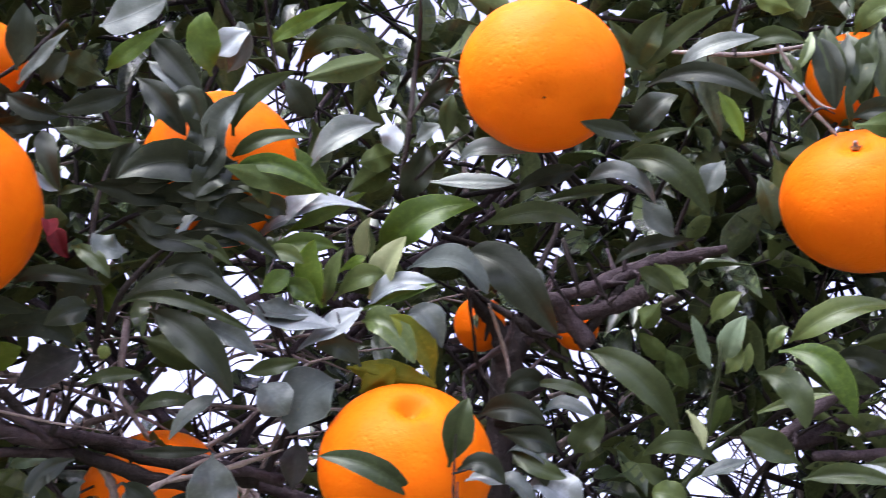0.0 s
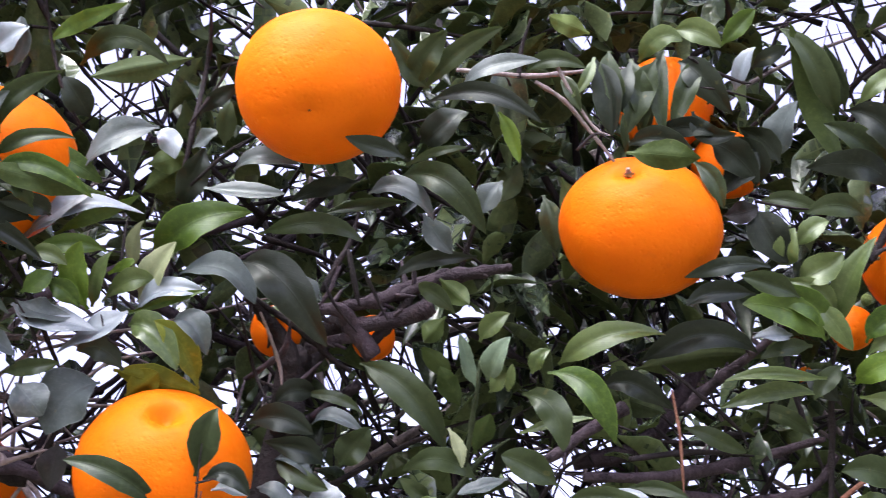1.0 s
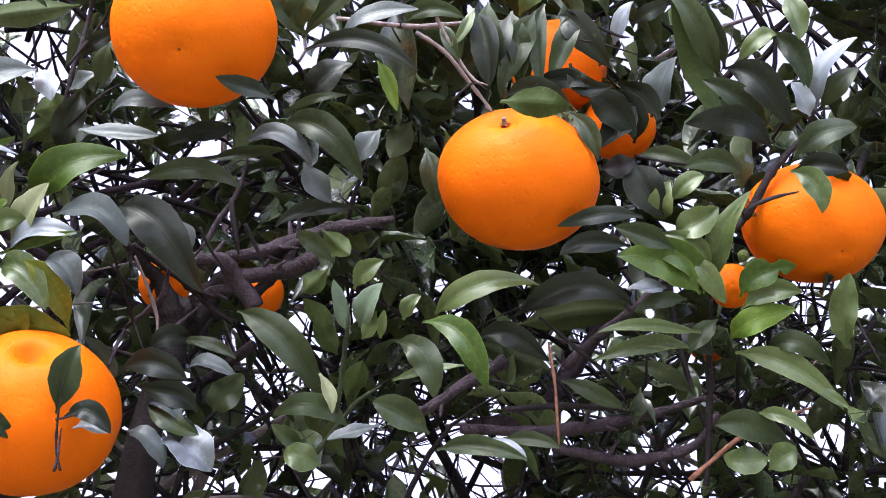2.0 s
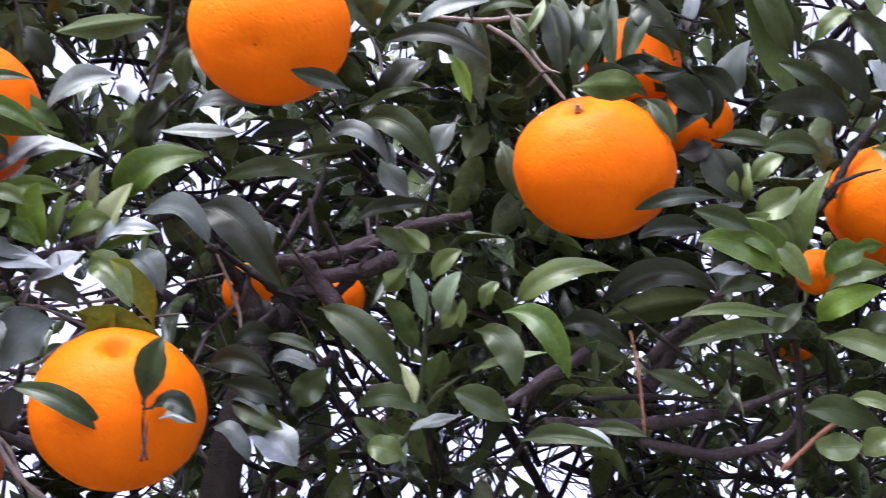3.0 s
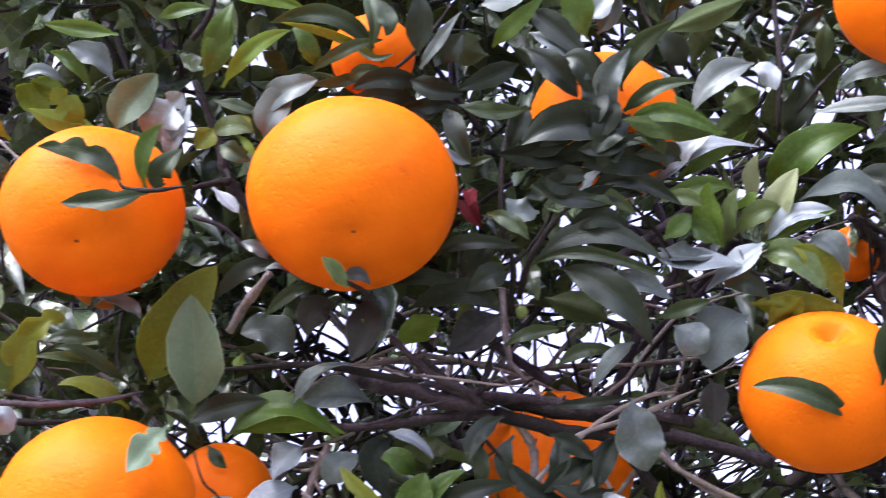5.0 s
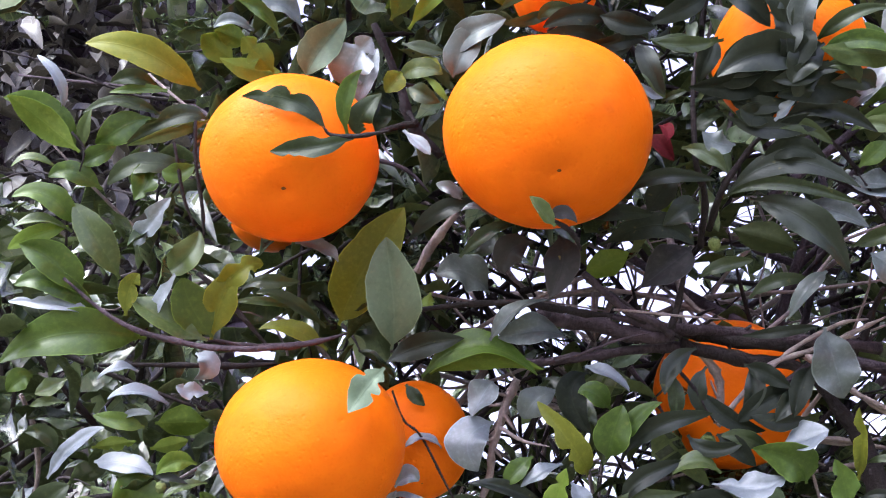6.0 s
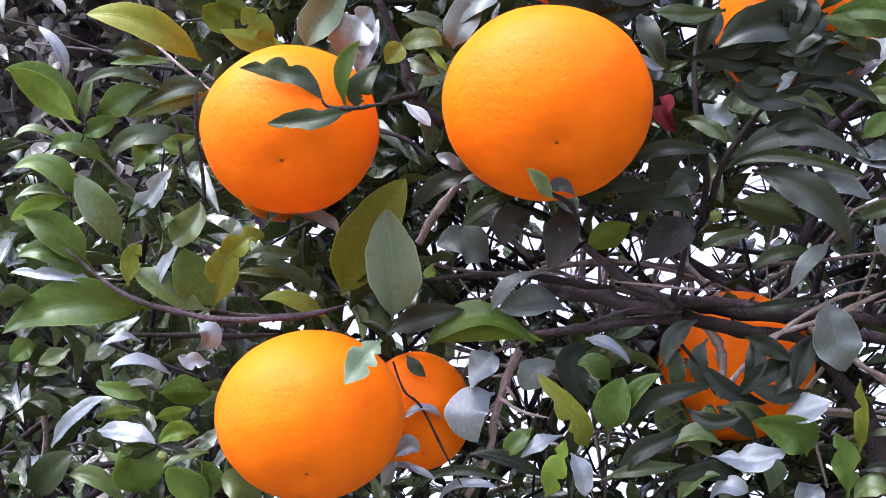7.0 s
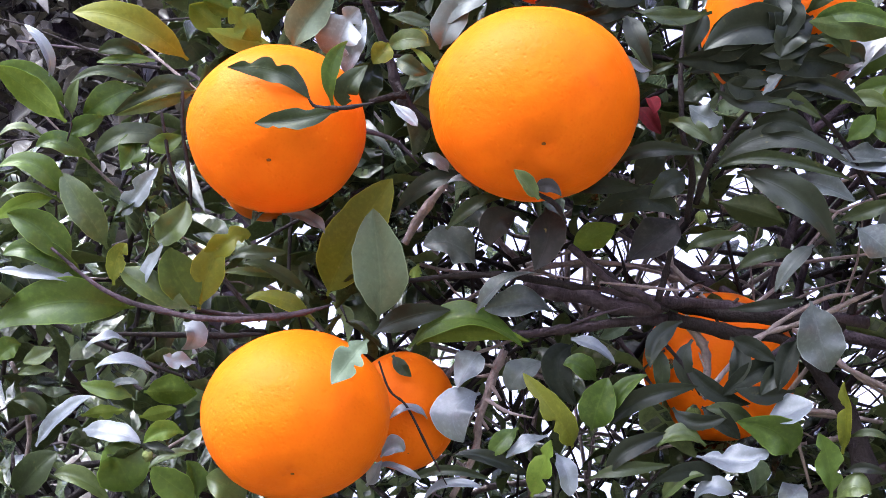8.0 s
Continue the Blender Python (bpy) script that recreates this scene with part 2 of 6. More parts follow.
def tube_data(points, steps, sides, knots, seed):
    """Vertices and faces of a tapered, slightly crooked tube with swollen nodes."""
    rng = random.Random(seed)
    line = spline(points, steps)
    verts, faces = [], []
    ref = Vector((0.3, 0.9, 0.2))
    phase = rng.uniform(0, 6)
    for i, row in enumerate(line):
        at, r = Vector(row[:3]), max(float(row[3]), 0.0003)
        ahead = Vector(line[min(i + 1, len(line) - 1)][:3]) - Vector(line[max(i - 1, 0)][:3])
        ahead.normalize()
        x = ref.cross(ahead).normalized()
        y = ahead.cross(x)
        shift = noise.noise_vector(at * 60.0 + Vector((seed % 97, 0, 0))) * r * 0.45
        node = 1.0 + knots * max(0.0, math.sin(i * 1.9 + phase)) ** 4
        for k in range(sides):
            a = 2 * math.pi * k / sides
            rough = 1.0 + 0.10 * noise.noise((at + x * math.cos(a) * r + y * math.sin(a) * r) * 90.0)
            verts.append(at + shift + (x * math.cos(a) + y * math.sin(a)) * r * node * rough)
        if i:
            for k in range(sides):
                a, b = (i - 1) * sides + k, (i - 1) * sides + (k + 1) % sides
                faces.append((a, b, b + sides, a + sides))
    faces.append(tuple(range(sides))[::-1])
    faces.append(tuple(range(len(verts) - sides, len(verts))))
    return verts, faces


def mesh_from(name, verts, faces, material):
    me = bpy.data.meshes.new(name)
    me.from_pydata([tuple(v) for v in verts], [], faces)
    me.polygons.foreach_set("use_smooth", [True] * len(me.polygons))
    for m in material if isinstance(material, tuple) else (material,):
        me.materials.append(m)
    return me


def leaf_rows(length_steps, bend, cup, wave, seed):
    """A leaf's surface as rows across its length, for a leaf 1 long and 1 wide: the height is in lengths."""
    rng = random.Random(seed)
    twist = rng.uniform(-1.1, 1.1)
    phase, phase2, skew = rng.uniform(0, 6), rng.uniform(0, 6), rng.uniform(-0.16, 0.16)
    rows = []
    for i in range(length_steps + 1):
        u = i / length_steps
        s = max(0.0, (u - 0.05) / 0.95)
        w = 0.5 * (math.sin(math.pi * s**0.98) ** 0.80 * (1.0 + 0.022 * math.sin(u * 23 + phase) + 0.012 * math.sin(u * 41 + phase2)) if 0 < s < 1 else 0.0)
        w = max(w, 0.022 if u < 0.5 else 0.004)
        row = []
        for c in (-1.0, -0.55, -0.09, 0.0, 0.09, 0.55, 1.0):
            v = c * w
            z = -bend * (u - 0.1) ** 2 * 1.1 + cup * (abs(v) * 0.75 - 0.55 * v * v)
            z += wave * abs(c) * w * math.sin(9 * u + phase + (1.4 if c > 0 else 0)) + 0.02 * math.sin(5 * u + phase2)
            z += v * math.sin(twist * (u - 0.35)) * 0.45
            row.append((u, v + skew * math.sin(math.pi * u), z, c))
        rows.append(row)
    return rows


# ---- the ground ----
def build_ground():
    bm = bmesh.new()
    rings, spokes = 26, 48
    centre = bm.verts.new((0, 0, -0.01))
    last = None
    for i in range(rings):
        r = 0.35 * 1.42**i
        ring = []
        for k in range(spokes):
            a = 2 * math.pi * k / spokes
            x, y = r * math.cos(a), r * math.sin(a)
            ring.append(bm.verts.new((x, y, 0.05 * noise.noise(Vector((x * 0.6, y * 0.6, 0))) * min(1.0, r) - 0.02)))
        for k in range(spokes):
            if last is None:
                bm.faces.new((centre, ring[k], ring[(k + 1) % spokes]))
            else:
                bm.faces.new((last[k], ring[k], ring[(k + 1) % spokes], last[(k + 1) % spokes]))
        last = ring
    tagged(part("ground", bm, GROUND, None), "bare soil with patches of short grass", "ground", kind="structure")


build_ground()

# ---- the orange tree ----
tree = new("orange_tree")
tree.location = (0.10, 0.86, 0.0)
tagged(tree, "leafy orange tree heavy with ripe fruit and dark glossy leaves", "fruit tree")
bpy.context.view_layer.update()
TO_TREE = tree.matrix_world.inverted()
limb_count = [0]


def limb(name, material, rows):
    """A branch or twig through rows of x, y, z, radius."""
    limb_count[0] += 1
    thick = max(r[3] for r in rows) > 0.004
    if name == "twig":
        rows = rows[:-1] + [(*rows[-1][:3], rows[-1][3] * 0.4)]
    verts, faces = tube_data(rows, 7 if thick else 5, 10 if thick else 6, 0.18 if thick else 0.35, 100 + limb_count[0])
    rng = random.Random(900 + limb_count[0])
    line = spline(rows, 4)
    for k in range(1, len(line) - 1):
        if name == "trunk" or float(line[k][3]) < 0.0021 or rng.random() > 0.36:
            continue
        at, r = Vector(line[k][:3]), float(line[k][3])
        ahead = Vector(line[k + 1][:3]) - at
        way = ahead.cross(Vector((rng.uniform(-1, 1), rng.uniform(-1, 1), rng.uniform(-1, 1)))).normalized() + ahead.normalized() * rng.uniform(0.2, 1.0)
        way.normalize()
        long = rng.uniform(0.003, 0.011) + r
        thin = min(r * 0.6, 0.0016)
        tip = at + way * long + Vector((rng.gauss(0, 0.002), 0, rng.gauss(0, 0.002)))
        more, sides = tube_data([(*at, thin), (*at.lerp(tip, 0.55), thin * 0.75), (*tip, thin * 0.45)], 2, 5, 0.3, 700 + k)
        faces = faces + [tuple(i + len(verts) for i in f) for f in sides]
        verts = verts + more
    ob = new(name, mesh_from(name, [TO_TREE @ v for v in verts], faces, material))
    ob.parent = tree
    return ob


TRUNK_TOP = [(0.123, 0.654, 1.746, 0.0080), (0.136, 0.689, 1.789, 0.0077), (0.146, 0.694, 1.814, 0.0074), (0.157, 0.676, 1.819, 0.0068)]
limb("trunk", DARKBARK, [(0.10, 0.86, -0.03, 0.055), (0.09, 0.87, 0.45, 0.045), (0.115, 0.82, 0.95, 0.032), (0.105, 0.74, 1.40, 0.022)] + TRUNK_TOP)
# boughs and twigs seen from the path
limb("twig", DARKBARK, [(0.090, 0.573, 1.667, 0.0006), (0.087, 0.570, 1.676, 0.0006), (0.086, 0.563, 1.689, 0.0005), (0.086, 0.557, 1.703, 0.0004)])
limb("twig", DARKBARK, [(0.085, 0.564, 1.687, 0.0005), (0.089, 0.563, 1.688, 0.0005), (0.094, 0.561, 1.689, 0.0004)])
limb("twig", BARK, [(0.087, 0.575, 1.667, 0.0007), (0.088, 0.571, 1.674, 0.0007), (0.088, 0.566, 1.684, 0.0006)])
limb("twig", PALEBARK, [(0.188, 0.521, 1.892, 0.0011), (0.225, 0.521, 1.894, 0.0013), (0.249, 0.517, 1.898, 0.0011), (0.278, 0.514, 1.903, 0.0009)])
limb("twig", PALEBARK, [(0.228, 0.522, 1.892, 0.0011), (0.243, 0.523, 1.884, 0.0011), (0.257, 0.526, 1.870, 0.0010), (0.267, 0.525, 1.856, 0.0007), (0.272, 0.527, 1.849, 0.0006)])
limb("twig", PALEBARK, [(0.235, 0.505, 1.890, 0.0008), (0.246, 0.511, 1.875, 0.0008), (0.256, 0.513, 1.863, 0.0007), (0.263, 0.511, 1.859, 0.0005)])
limb("twig", DARKBARK, [(0.248, 0.519, 1.853, 0.0007), (0.256, 0.513, 1.860, 0.0007), (0.263, 0.512, 1.857, 0.0005)])
limb("twig", DARKBARK, [(0.220, 0.522, 1.893, 0.0013), (0.220, 0.517, 1.908, 0.0011), (0.223, 0.510, 1.921, 0.0010)])
limb("twig", DARKBARK, [(0.299, 0.497, 1.901, 0.0007), (0.311, 0.498, 1.896, 0.0008), (0.326, 0.498, 1.891, 0.0008), (0.332, 0.499, 1.892, 0.0006)])
limb("twig", DARKBARK, [(0.300, 0.503, 1.888, 0.0006), (0.318, 0.500, 1.886, 0.0006), (0.339, 0.503, 1.885, 0.0004)])
limb("branch", DARKBARK, [(0.405, 0.536, 1.820, 0.0023), (0.413, 0.525, 1.838, 0.0020), (0.421, 0.518, 1.849, 0.0017), (0.429, 0.512, 1.859, 0.0013), (0.432, 0.506, 1.870, 0.0010)])
limb("twig", DARKBARK, [(0.396, 0.521, 1.813, 0.0013), (0.401, 0.518, 1.817, 0.0011), (0.411, 0.514, 1.821, 0.0010), (0.422, 0.511, 1.824, 0.0007)])
limb("branch", DARKBARK, [(0.392, 0.546, 1.810, 0.0009), (0.400, 0.541, 1.815, 0.0017), (0.407, 0.536, 1.823, 0.0023)])
limb("twig", DARKBARK, [(0.344, 0.531, 1.844, 0.0007), (0.359, 0.528, 1.841, 0.0007), (0.374, 0.527, 1.841, 0.0006)])
limb("twig", DARKBARK, [(0.308, 0.578, 1.770, 0.0007), (0.330, 0.581, 1.756, 0.0010), (0.355, 0.599, 1.748, 0.0010), (0.363, 0.606, 1.740, 0.0009)])
limb("branch", BARK, [(0.300, 0.612, 1.759, 0.0033), (0.273, 0.612, 1.739, 0.0029), (0.250, 0.623, 1.723, 0.0023)])
limb("branch", BARK, [(0.335, 0.622, 1.763, 0.0030), (0.353, 0.607, 1.780, 0.0027), (0.365, 0.587, 1.789, 0.0021), (0.376, 0.575, 1.801, 0.0015)])
limb("branch", BARK, [(0.279, 0.621, 1.722, 0.0023), (0.317, 0.626, 1.727, 0.0030), (0.362, 0.645, 1.741, 0.0034), (0.403, 0.646, 1.755, 0.0025), (0.418, 0.628, 1.757, 0.0016)])
limb("branch", BARK, [(0.333, 0.638, 1.723, 0.0024), (0.376, 0.650, 1.724, 0.0031), (0.411, 0.639, 1.731, 0.0025), (0.423, 0.626, 1.748, 0.0019)])
limb("twig", DARKBARK, [(0.294, 0.591, 1.724, 0.0014), (0.337, 0.612, 1.738, 0.0015), (0.372, 0.620, 1.741, 0.0014)])
limb("twig", DARKBARK, [(0.409, 0.615, 1.703, 0.0016), (0.410, 0.609, 1.732, 0.0016), (0.406, 0.595, 1.758, 0.0018), (0.398, 0.575, 1.769, 0.0015), (0.393, 0.557, 1.783, 0.0010)])
limb("twig", REDBARK, [(0.315, 0.584, 1.760, 0.0006), (0.319, 0.588, 1.740, 0.0007), (0.324, 0.599, 1.720, 0.0007), (0.326, 0.604, 1.713, 0.0006)])
limb("twig", REDBARK, [(0.401, 0.618, 1.706, 0.0012), (0.418, 0.605, 1.722, 0.0013), (0.434, 0.590, 1.732, 0.0012), (0.453, 0.577, 1.738, 0.0009)])
limb("branch", BARK, [(0.179, 0.630, 1.816, 0.0024), (0.196, 0.622, 1.823, 0.0037), (0.217, 0.604, 1.823, 0.0033), (0.233, 0.592, 1.823, 0.0021)])
limb("twig", DARKBARK, [(0.045, 0.582, 1.754, 0.0008), (0.036, 0.582, 1.758, 0.0007), (0.032, 0.579, 1.768, 0.0005)])
limb("twig", DARKBARK, [(0.036, 0.593, 1.775, 0.0011), (0.036, 0.591, 1.804, 0.0010), (0.036, 0.592, 1.827, 0.0008)])
limb("branch", DARKBARK, [(-0.238, 0.563, 1.875, 0.0018), (-0.227, 0.579, 1.846, 0.0023), (-0.223, 0.585, 1.828, 0.0030), (-0.209, 0.594, 1.809, 0.0021)])
limb("twig", DARKBARK, [(-0.252, 0.501, 1.781, 0.0005), (-0.249, 0.503, 1.778, 0.0008), (-0.239, 0.504, 1.777, 0.0011), (-0.223, 0.506, 1.779, 0.0013)])
limb("branch", DARKBARK, [(-0.235, 0.564, 1.811, 0.0014), (-0.225, 0.564, 1.813, 0.0017), (-0.216, 0.564, 1.814, 0.0020)])
limb("branch", PALEBARK, [(-0.202, 0.601, 1.780, 0.0018), (-0.218, 0.614, 1.768, 0.0027), (-0.227, 0.621, 1.757, 0.0021)])
limb("twig", BARK, [(-0.338, 0.603, 1.723, 0.0010), (-0.319, 0.610, 1.720, 0.0012), (-0.296, 0.611, 1.718, 0.0013), (-0.282, 0.610, 1.719, 0.0012)])
limb("twig", DARKBARK, [(-0.388, 0.594, 1.709, 0.0009), (-0.355, 0.602, 1.709, 0.0012), (-0.319, 0.611, 1.709, 0.0015), (-0.299, 0.612, 1.709, 0.0017)])
limb("twig", DARKBARK, [(-0.227, 0.606, 1.730, 0.0012), (-0.201, 0.607, 1.731, 0.0014), (-0.172, 0.600, 1.727, 0.0017), (-0.144, 0.616, 1.725, 0.0019), (-0.127, 0.615, 1.722, 0.0017)])
limb("branch", BARK, [(-0.165, 0.630, 1.732, 0.0028), (-0.142, 0.645, 1.729, 0.0042), (-0.110, 0.642, 1.719, 0.0039), (-0.092, 0.653, 1.722, 0.0023)])
limb("branch", BARK, [(-0.188, 0.648, 1.716, 0.0015), (-0.168, 0.658, 1.714, 0.0021), (-0.143, 0.652, 1.714, 0.0024), (-0.119, 0.647, 1.714, 0.0024), (-0.092, 0.658, 1.717, 0.0027)])
limb("branch", BARK, [(-0.127, 0.639, 1.730, 0.0016), (-0.101, 0.641, 1.723, 0.0025), (-0.067, 0.663, 1.725, 0.0031), (-0.028, 0.657, 1.715, 0.0030), (0.013, 0.664, 1.710, 0.0032)])
limb("branch", DARKBARK, [(-0.092, 0.657, 1.718, 0.0035), (-0.063, 0.665, 1.711, 0.0038), (-0.034, 0.664, 1.704, 0.0030), (-0.018, 0.668, 1.688, 0.0030), (-0.003, 0.676, 1.662, 0.0051), (0.005, 0.686, 1.631, 0.0069)])
limb("branch", BARK, [(-0.140, 0.597, 1.739, 0.0017), (-0.124, 0.611, 1.726, 0.0019), (-0.108, 0.614, 1.717, 0.0020), (-0.098, 0.624, 1.712, 0.0017)])
limb("branch", DARKBARK, [(-0.098, 0.620, 1.715, 0.0020), (-0.093, 0.617, 1.729, 0.0017), (-0.089, 0.609, 1.741, 0.0011)])
limb("branch", PALEBARK, [(-0.086, 0.661, 1.719, 0.0018), (-0.076, 0.668, 1.708, 0.0024), (-0.072, 0.673, 1.697, 0.0021), (-0.076, 0.677, 1.679, 0.0018)])
limb("twig", PALEBARK, [(-0.078, 0.652, 1.671, 0.0013), (-0.061, 0.644, 1.688, 0.0014), (-0.046, 0.639, 1.699, 0.0014), (-0.026, 0.634, 1.703, 0.0013), (-0.005, 0.636, 1.711, 0.0013), (0.011, 0.634, 1.717, 0.0011)])
limb("branch", BARK, [(-0.081, 0.654, 1.656, 0.0017), (-0.065, 0.650, 1.674, 0.0020), (-0.047, 0.644, 1.686, 0.0019), (-0.030, 0.638, 1.696, 0.0014)])
limb("twig", BARK, [(-0.157, 0.618, 1.701, 0.0007), (-0.143, 0.614, 1.703, 0.0007), (-0.126, 0.607, 1.706, 0.0006), (-0.109, 0.603, 1.707, 0.0004)])
limb("twig", PALEBARK, [(-0.127, 0.599, 1.719, 0.0006), (-0.115, 0.599, 1.717, 0.0006), (-0.094, 0.607, 1.716, 0.0006), (-0.071, 0.623, 1.718, 0.0004)])
limb("twig", DARKBARK, [(-0.081, 0.605, 1.751, 0.0017), (-0.078, 0.581, 1.768, 0.0017), (-0.082, 0.562, 1.780, 0.0014), (-0.081, 0.554, 1.807, 0.0012), (-0.075, 0.557, 1.840, 0.0011)])
limb("twig", DARKBARK, [(-0.076, 0.600, 1.758, 0.0017), (-0.068, 0.578, 1.772, 0.0017), (-0.053, 0.570, 1.788, 0.0012), (-0.042, 0.570, 1.796, 0.0008)])
limb("twig", DARKBARK, [(-0.018, 0.572, 1.792, 0.0008), (-0.004, 0.582, 1.778, 0.0012), (0.006, 0.596, 1.762, 0.0014), (0.016, 0.603, 1.745, 0.0013)])
limb("twig", DARKBARK, [(-0.096, 0.626, 1.693, 0.0009), (-0.088, 0.635, 1.684, 0.0010), (-0.081, 0.637, 1.669, 0.0010)])
limb("twig", DARKBARK, [(-0.241, 0.618, 1.692, 0.0006), (-0.236, 0.621, 1.677, 0.0006), (-0.228, 0.622, 1.669, 0.0006), (-0.220, 0.626, 1.652, 0.0007), (-0.210, 0.633, 1.630, 0.0007)])
limb("branch", PALEBARK, [(-0.180, 0.661, 1.707, 0.0024), (-0.188, 0.663, 1.689, 0.0024), (-0.195, 0.666, 1.672, 0.0021), (-0.199, 0.670, 1.654, 0.0021), (-0.212, 0.674, 1.632, 0.0018)])
limb("twig", PALEBARK, [(-0.188, 0.626, 1.671, 0.0009), (-0.177, 0.628, 1.664, 0.0009), (-0.164, 0.628, 1.660, 0.0007)])
limb("twig", DARKBARK, [(-0.324, 0.539, 1.813, 0.0008), (-0.325, 0.546, 1.792, 0.0010), (-0.324, 0.556, 1.772, 0.0010), (-0.325, 0.563, 1.760, 0.0008)])
limb("twig", DARKBARK, [(-0.335, 0.541, 1.803, 0.0008), (-0.333, 0.551, 1.780, 0.0010), (-0.329, 0.560, 1.765, 0.0008)])
limb("twig", DARKBARK, [(-0.384, 0.532, 1.809, 0.0007), (-0.379, 0.536, 1.801, 0.0007), (-0.382, 0.540, 1.791, 0.0007)])
limb("twig", DARKBARK, [(-0.232, 0.530, 1.877, 0.0017), (-0.223, 0.525, 1.886, 0.0017), (-0.216, 0.518, 1.898, 0.0014)])
limb("twig", DARKBARK, [(-0.148, 0.540, 1.845, 0.0008), (-0.127, 0.528, 1.853, 0.0010), (-0.114, 0.523, 1.863, 0.0011), (-0.101, 0.520, 1.881, 0.0011)])
limb("twig", DARKBARK, [(0.060, 0.580, 1.833, 0.0013), (0.063, 0.564, 1.863, 0.0013), (0.066, 0.566, 1.902, 0.0013), (0.066, 0.549, 1.918, 0.0011), (0.065, 0.536, 1.926, 0.0010)])
limb("twig", DARKBARK, [(0.062, 0.551, 1.860, 0.0008), (0.074, 0.545, 1.882, 0.0008), (0.080, 0.533, 1.891, 0.0007)])
limb("twig", DARKBARK, [(0.066, 0.560, 1.832, 0.0007), (0.080, 0.547, 1.843, 0.0008), (0.090, 0.540, 1.849, 0.0007)])
limb("twig", DARKBARK, [(-0.012, 0.525, 1.909, 0.0007), (-0.007, 0.541, 1.891, 0.0008), (0.002, 0.548, 1.867, 0.0008), (0.012, 0.561, 1.856, 0.0007)])
limb("twig", DARKBARK, [(0.009, 0.586, 1.744, 0.0008), (0.002, 0.579, 1.758, 0.0008), (-0.006, 0.570, 1.768, 0.0007)])
limb("branch", DARKBARK, [(-0.128, 0.635, 1.741, 0.0028), (-0.108, 0.640, 1.725, 0.0030), (-0.075, 0.664, 1.724, 0.0034), (-0.037, 0.659, 1.714, 0.0037), (0.000, 0.665, 1.710, 0.0037)])
limb("branch", DARKBARK, [(0.003, 0.664, 1.713, 0.0023), (0.010, 0.654, 1.728, 0.0017), (0.014, 0.640, 1.735, 0.0011)])
limb("twig", PALEBARK, [(-0.056, 0.642, 1.692, 0.0012), (-0.035, 0.635, 1.705, 0.0012), (-0.014, 0.632, 1.714, 0.0011), (0.002, 0.636, 1.717, 0.0010)])
limb("branch", DARKBARK, [(0.098, 0.614, 1.800, 0.0020), (0.109, 0.625, 1.795, 0.0032), (0.119, 0.634, 1.787, 0.0042), (0.125, 0.643, 1.776, 0.0072), (0.126, 0.649, 1.759, 0.0083), (0.126, 0.648, 1.740, 0.0082)])
limb("branch", DARKBARK, [(0.102, 0.616, 1.801, 0.0013), (0.118, 0.627, 1.796, 0.0018), (0.133, 0.631, 1.789, 0.0024), (0.146, 0.639, 1.781, 0.0016), (0.158, 0.641, 1.775, 0.0012)])
limb("twig", BARK, [(0.103, 0.646, 1.767, 0.0013), (0.115, 0.626, 1.771, 0.0017), (0.121, 0.613, 1.774, 0.0019), (0.122, 0.604, 1.785, 0.0016)])
limb("twig", BARK, [(0.100, 0.615, 1.734, 0.0007), (0.101, 0.637, 1.755, 0.0010), (0.103, 0.646, 1.768, 0.0012)])
limb("twig", PALEBARK, [(0.106, 0.585, 1.780, 0.0006), (0.112, 0.597, 1.773, 0.0008), (0.119, 0.611, 1.762, 0.0010), (0.121, 0.614, 1.752, 0.0007)])
limb("twig", DARKBARK, [(0.093, 0.572, 1.782, 0.0007), (0.102, 0.606, 1.771, 0.0008), (0.107, 0.627, 1.764, 0.0010), (0.115, 0.617, 1.745, 0.0008)])
limb("twig", BARK, [(0.120, 0.615, 1.748, 0.0007), (0.130, 0.605, 1.755, 0.0010), (0.139, 0.601, 1.764, 0.0010)])
limb("branch", BARK, [(0.129, 0.625, 1.799, 0.0024), (0.146, 0.624, 1.803, 0.0039), (0.157, 0.633, 1.795, 0.0051), (0.168, 0.638, 1.783, 0.0048)])
limb("branch", BARK, [(0.153, 0.631, 1.797, 0.0039), (0.180, 0.631, 1.803, 0.0045), (0.191, 0.625, 1.808, 0.0052), (0.197, 0.622, 1.811, 0.0042)])
limb("branch", DARKBARK, [(0.168, 0.637, 1.791, 0.0030), (0.177, 0.632, 1.802, 0.0033), (0.184, 0.629, 1.813, 0.0029), (0.187, 0.630, 1.826, 0.0018)])
limb("branch", BARK, [(0.150, 0.625, 1.805, 0.0027), (0.170, 0.628, 1.814, 0.0039), (0.188, 0.630, 1.824, 0.0037), (0.204, 0.614, 1.826, 0.0024)])
limb("twig", DARKBARK, [(0.135, 0.581, 1.798, 0.0007), (0.142, 0.585, 1.788, 0.0008), (0.155, 0.596, 1.779, 0.0007)])
limb("twig", DARKBARK, [(0.148, 0.601, 1.827, 0.0010), (0.152, 0.600, 1.809, 0.0016), (0.156, 0.604, 1.797, 0.0015)])
limb("twig", DARKBARK, [(0.157, 0.588, 1.807, 0.0009), (0.163, 0.591, 1.797, 0.0010), (0.170, 0.595, 1.787, 0.0009)])
limb("branch", BARK, [(0.134, 0.636, 1.783, 0.0024), (0.148, 0.635, 1.790, 0.0030), (0.164, 0.636, 1.795, 0.0024)])
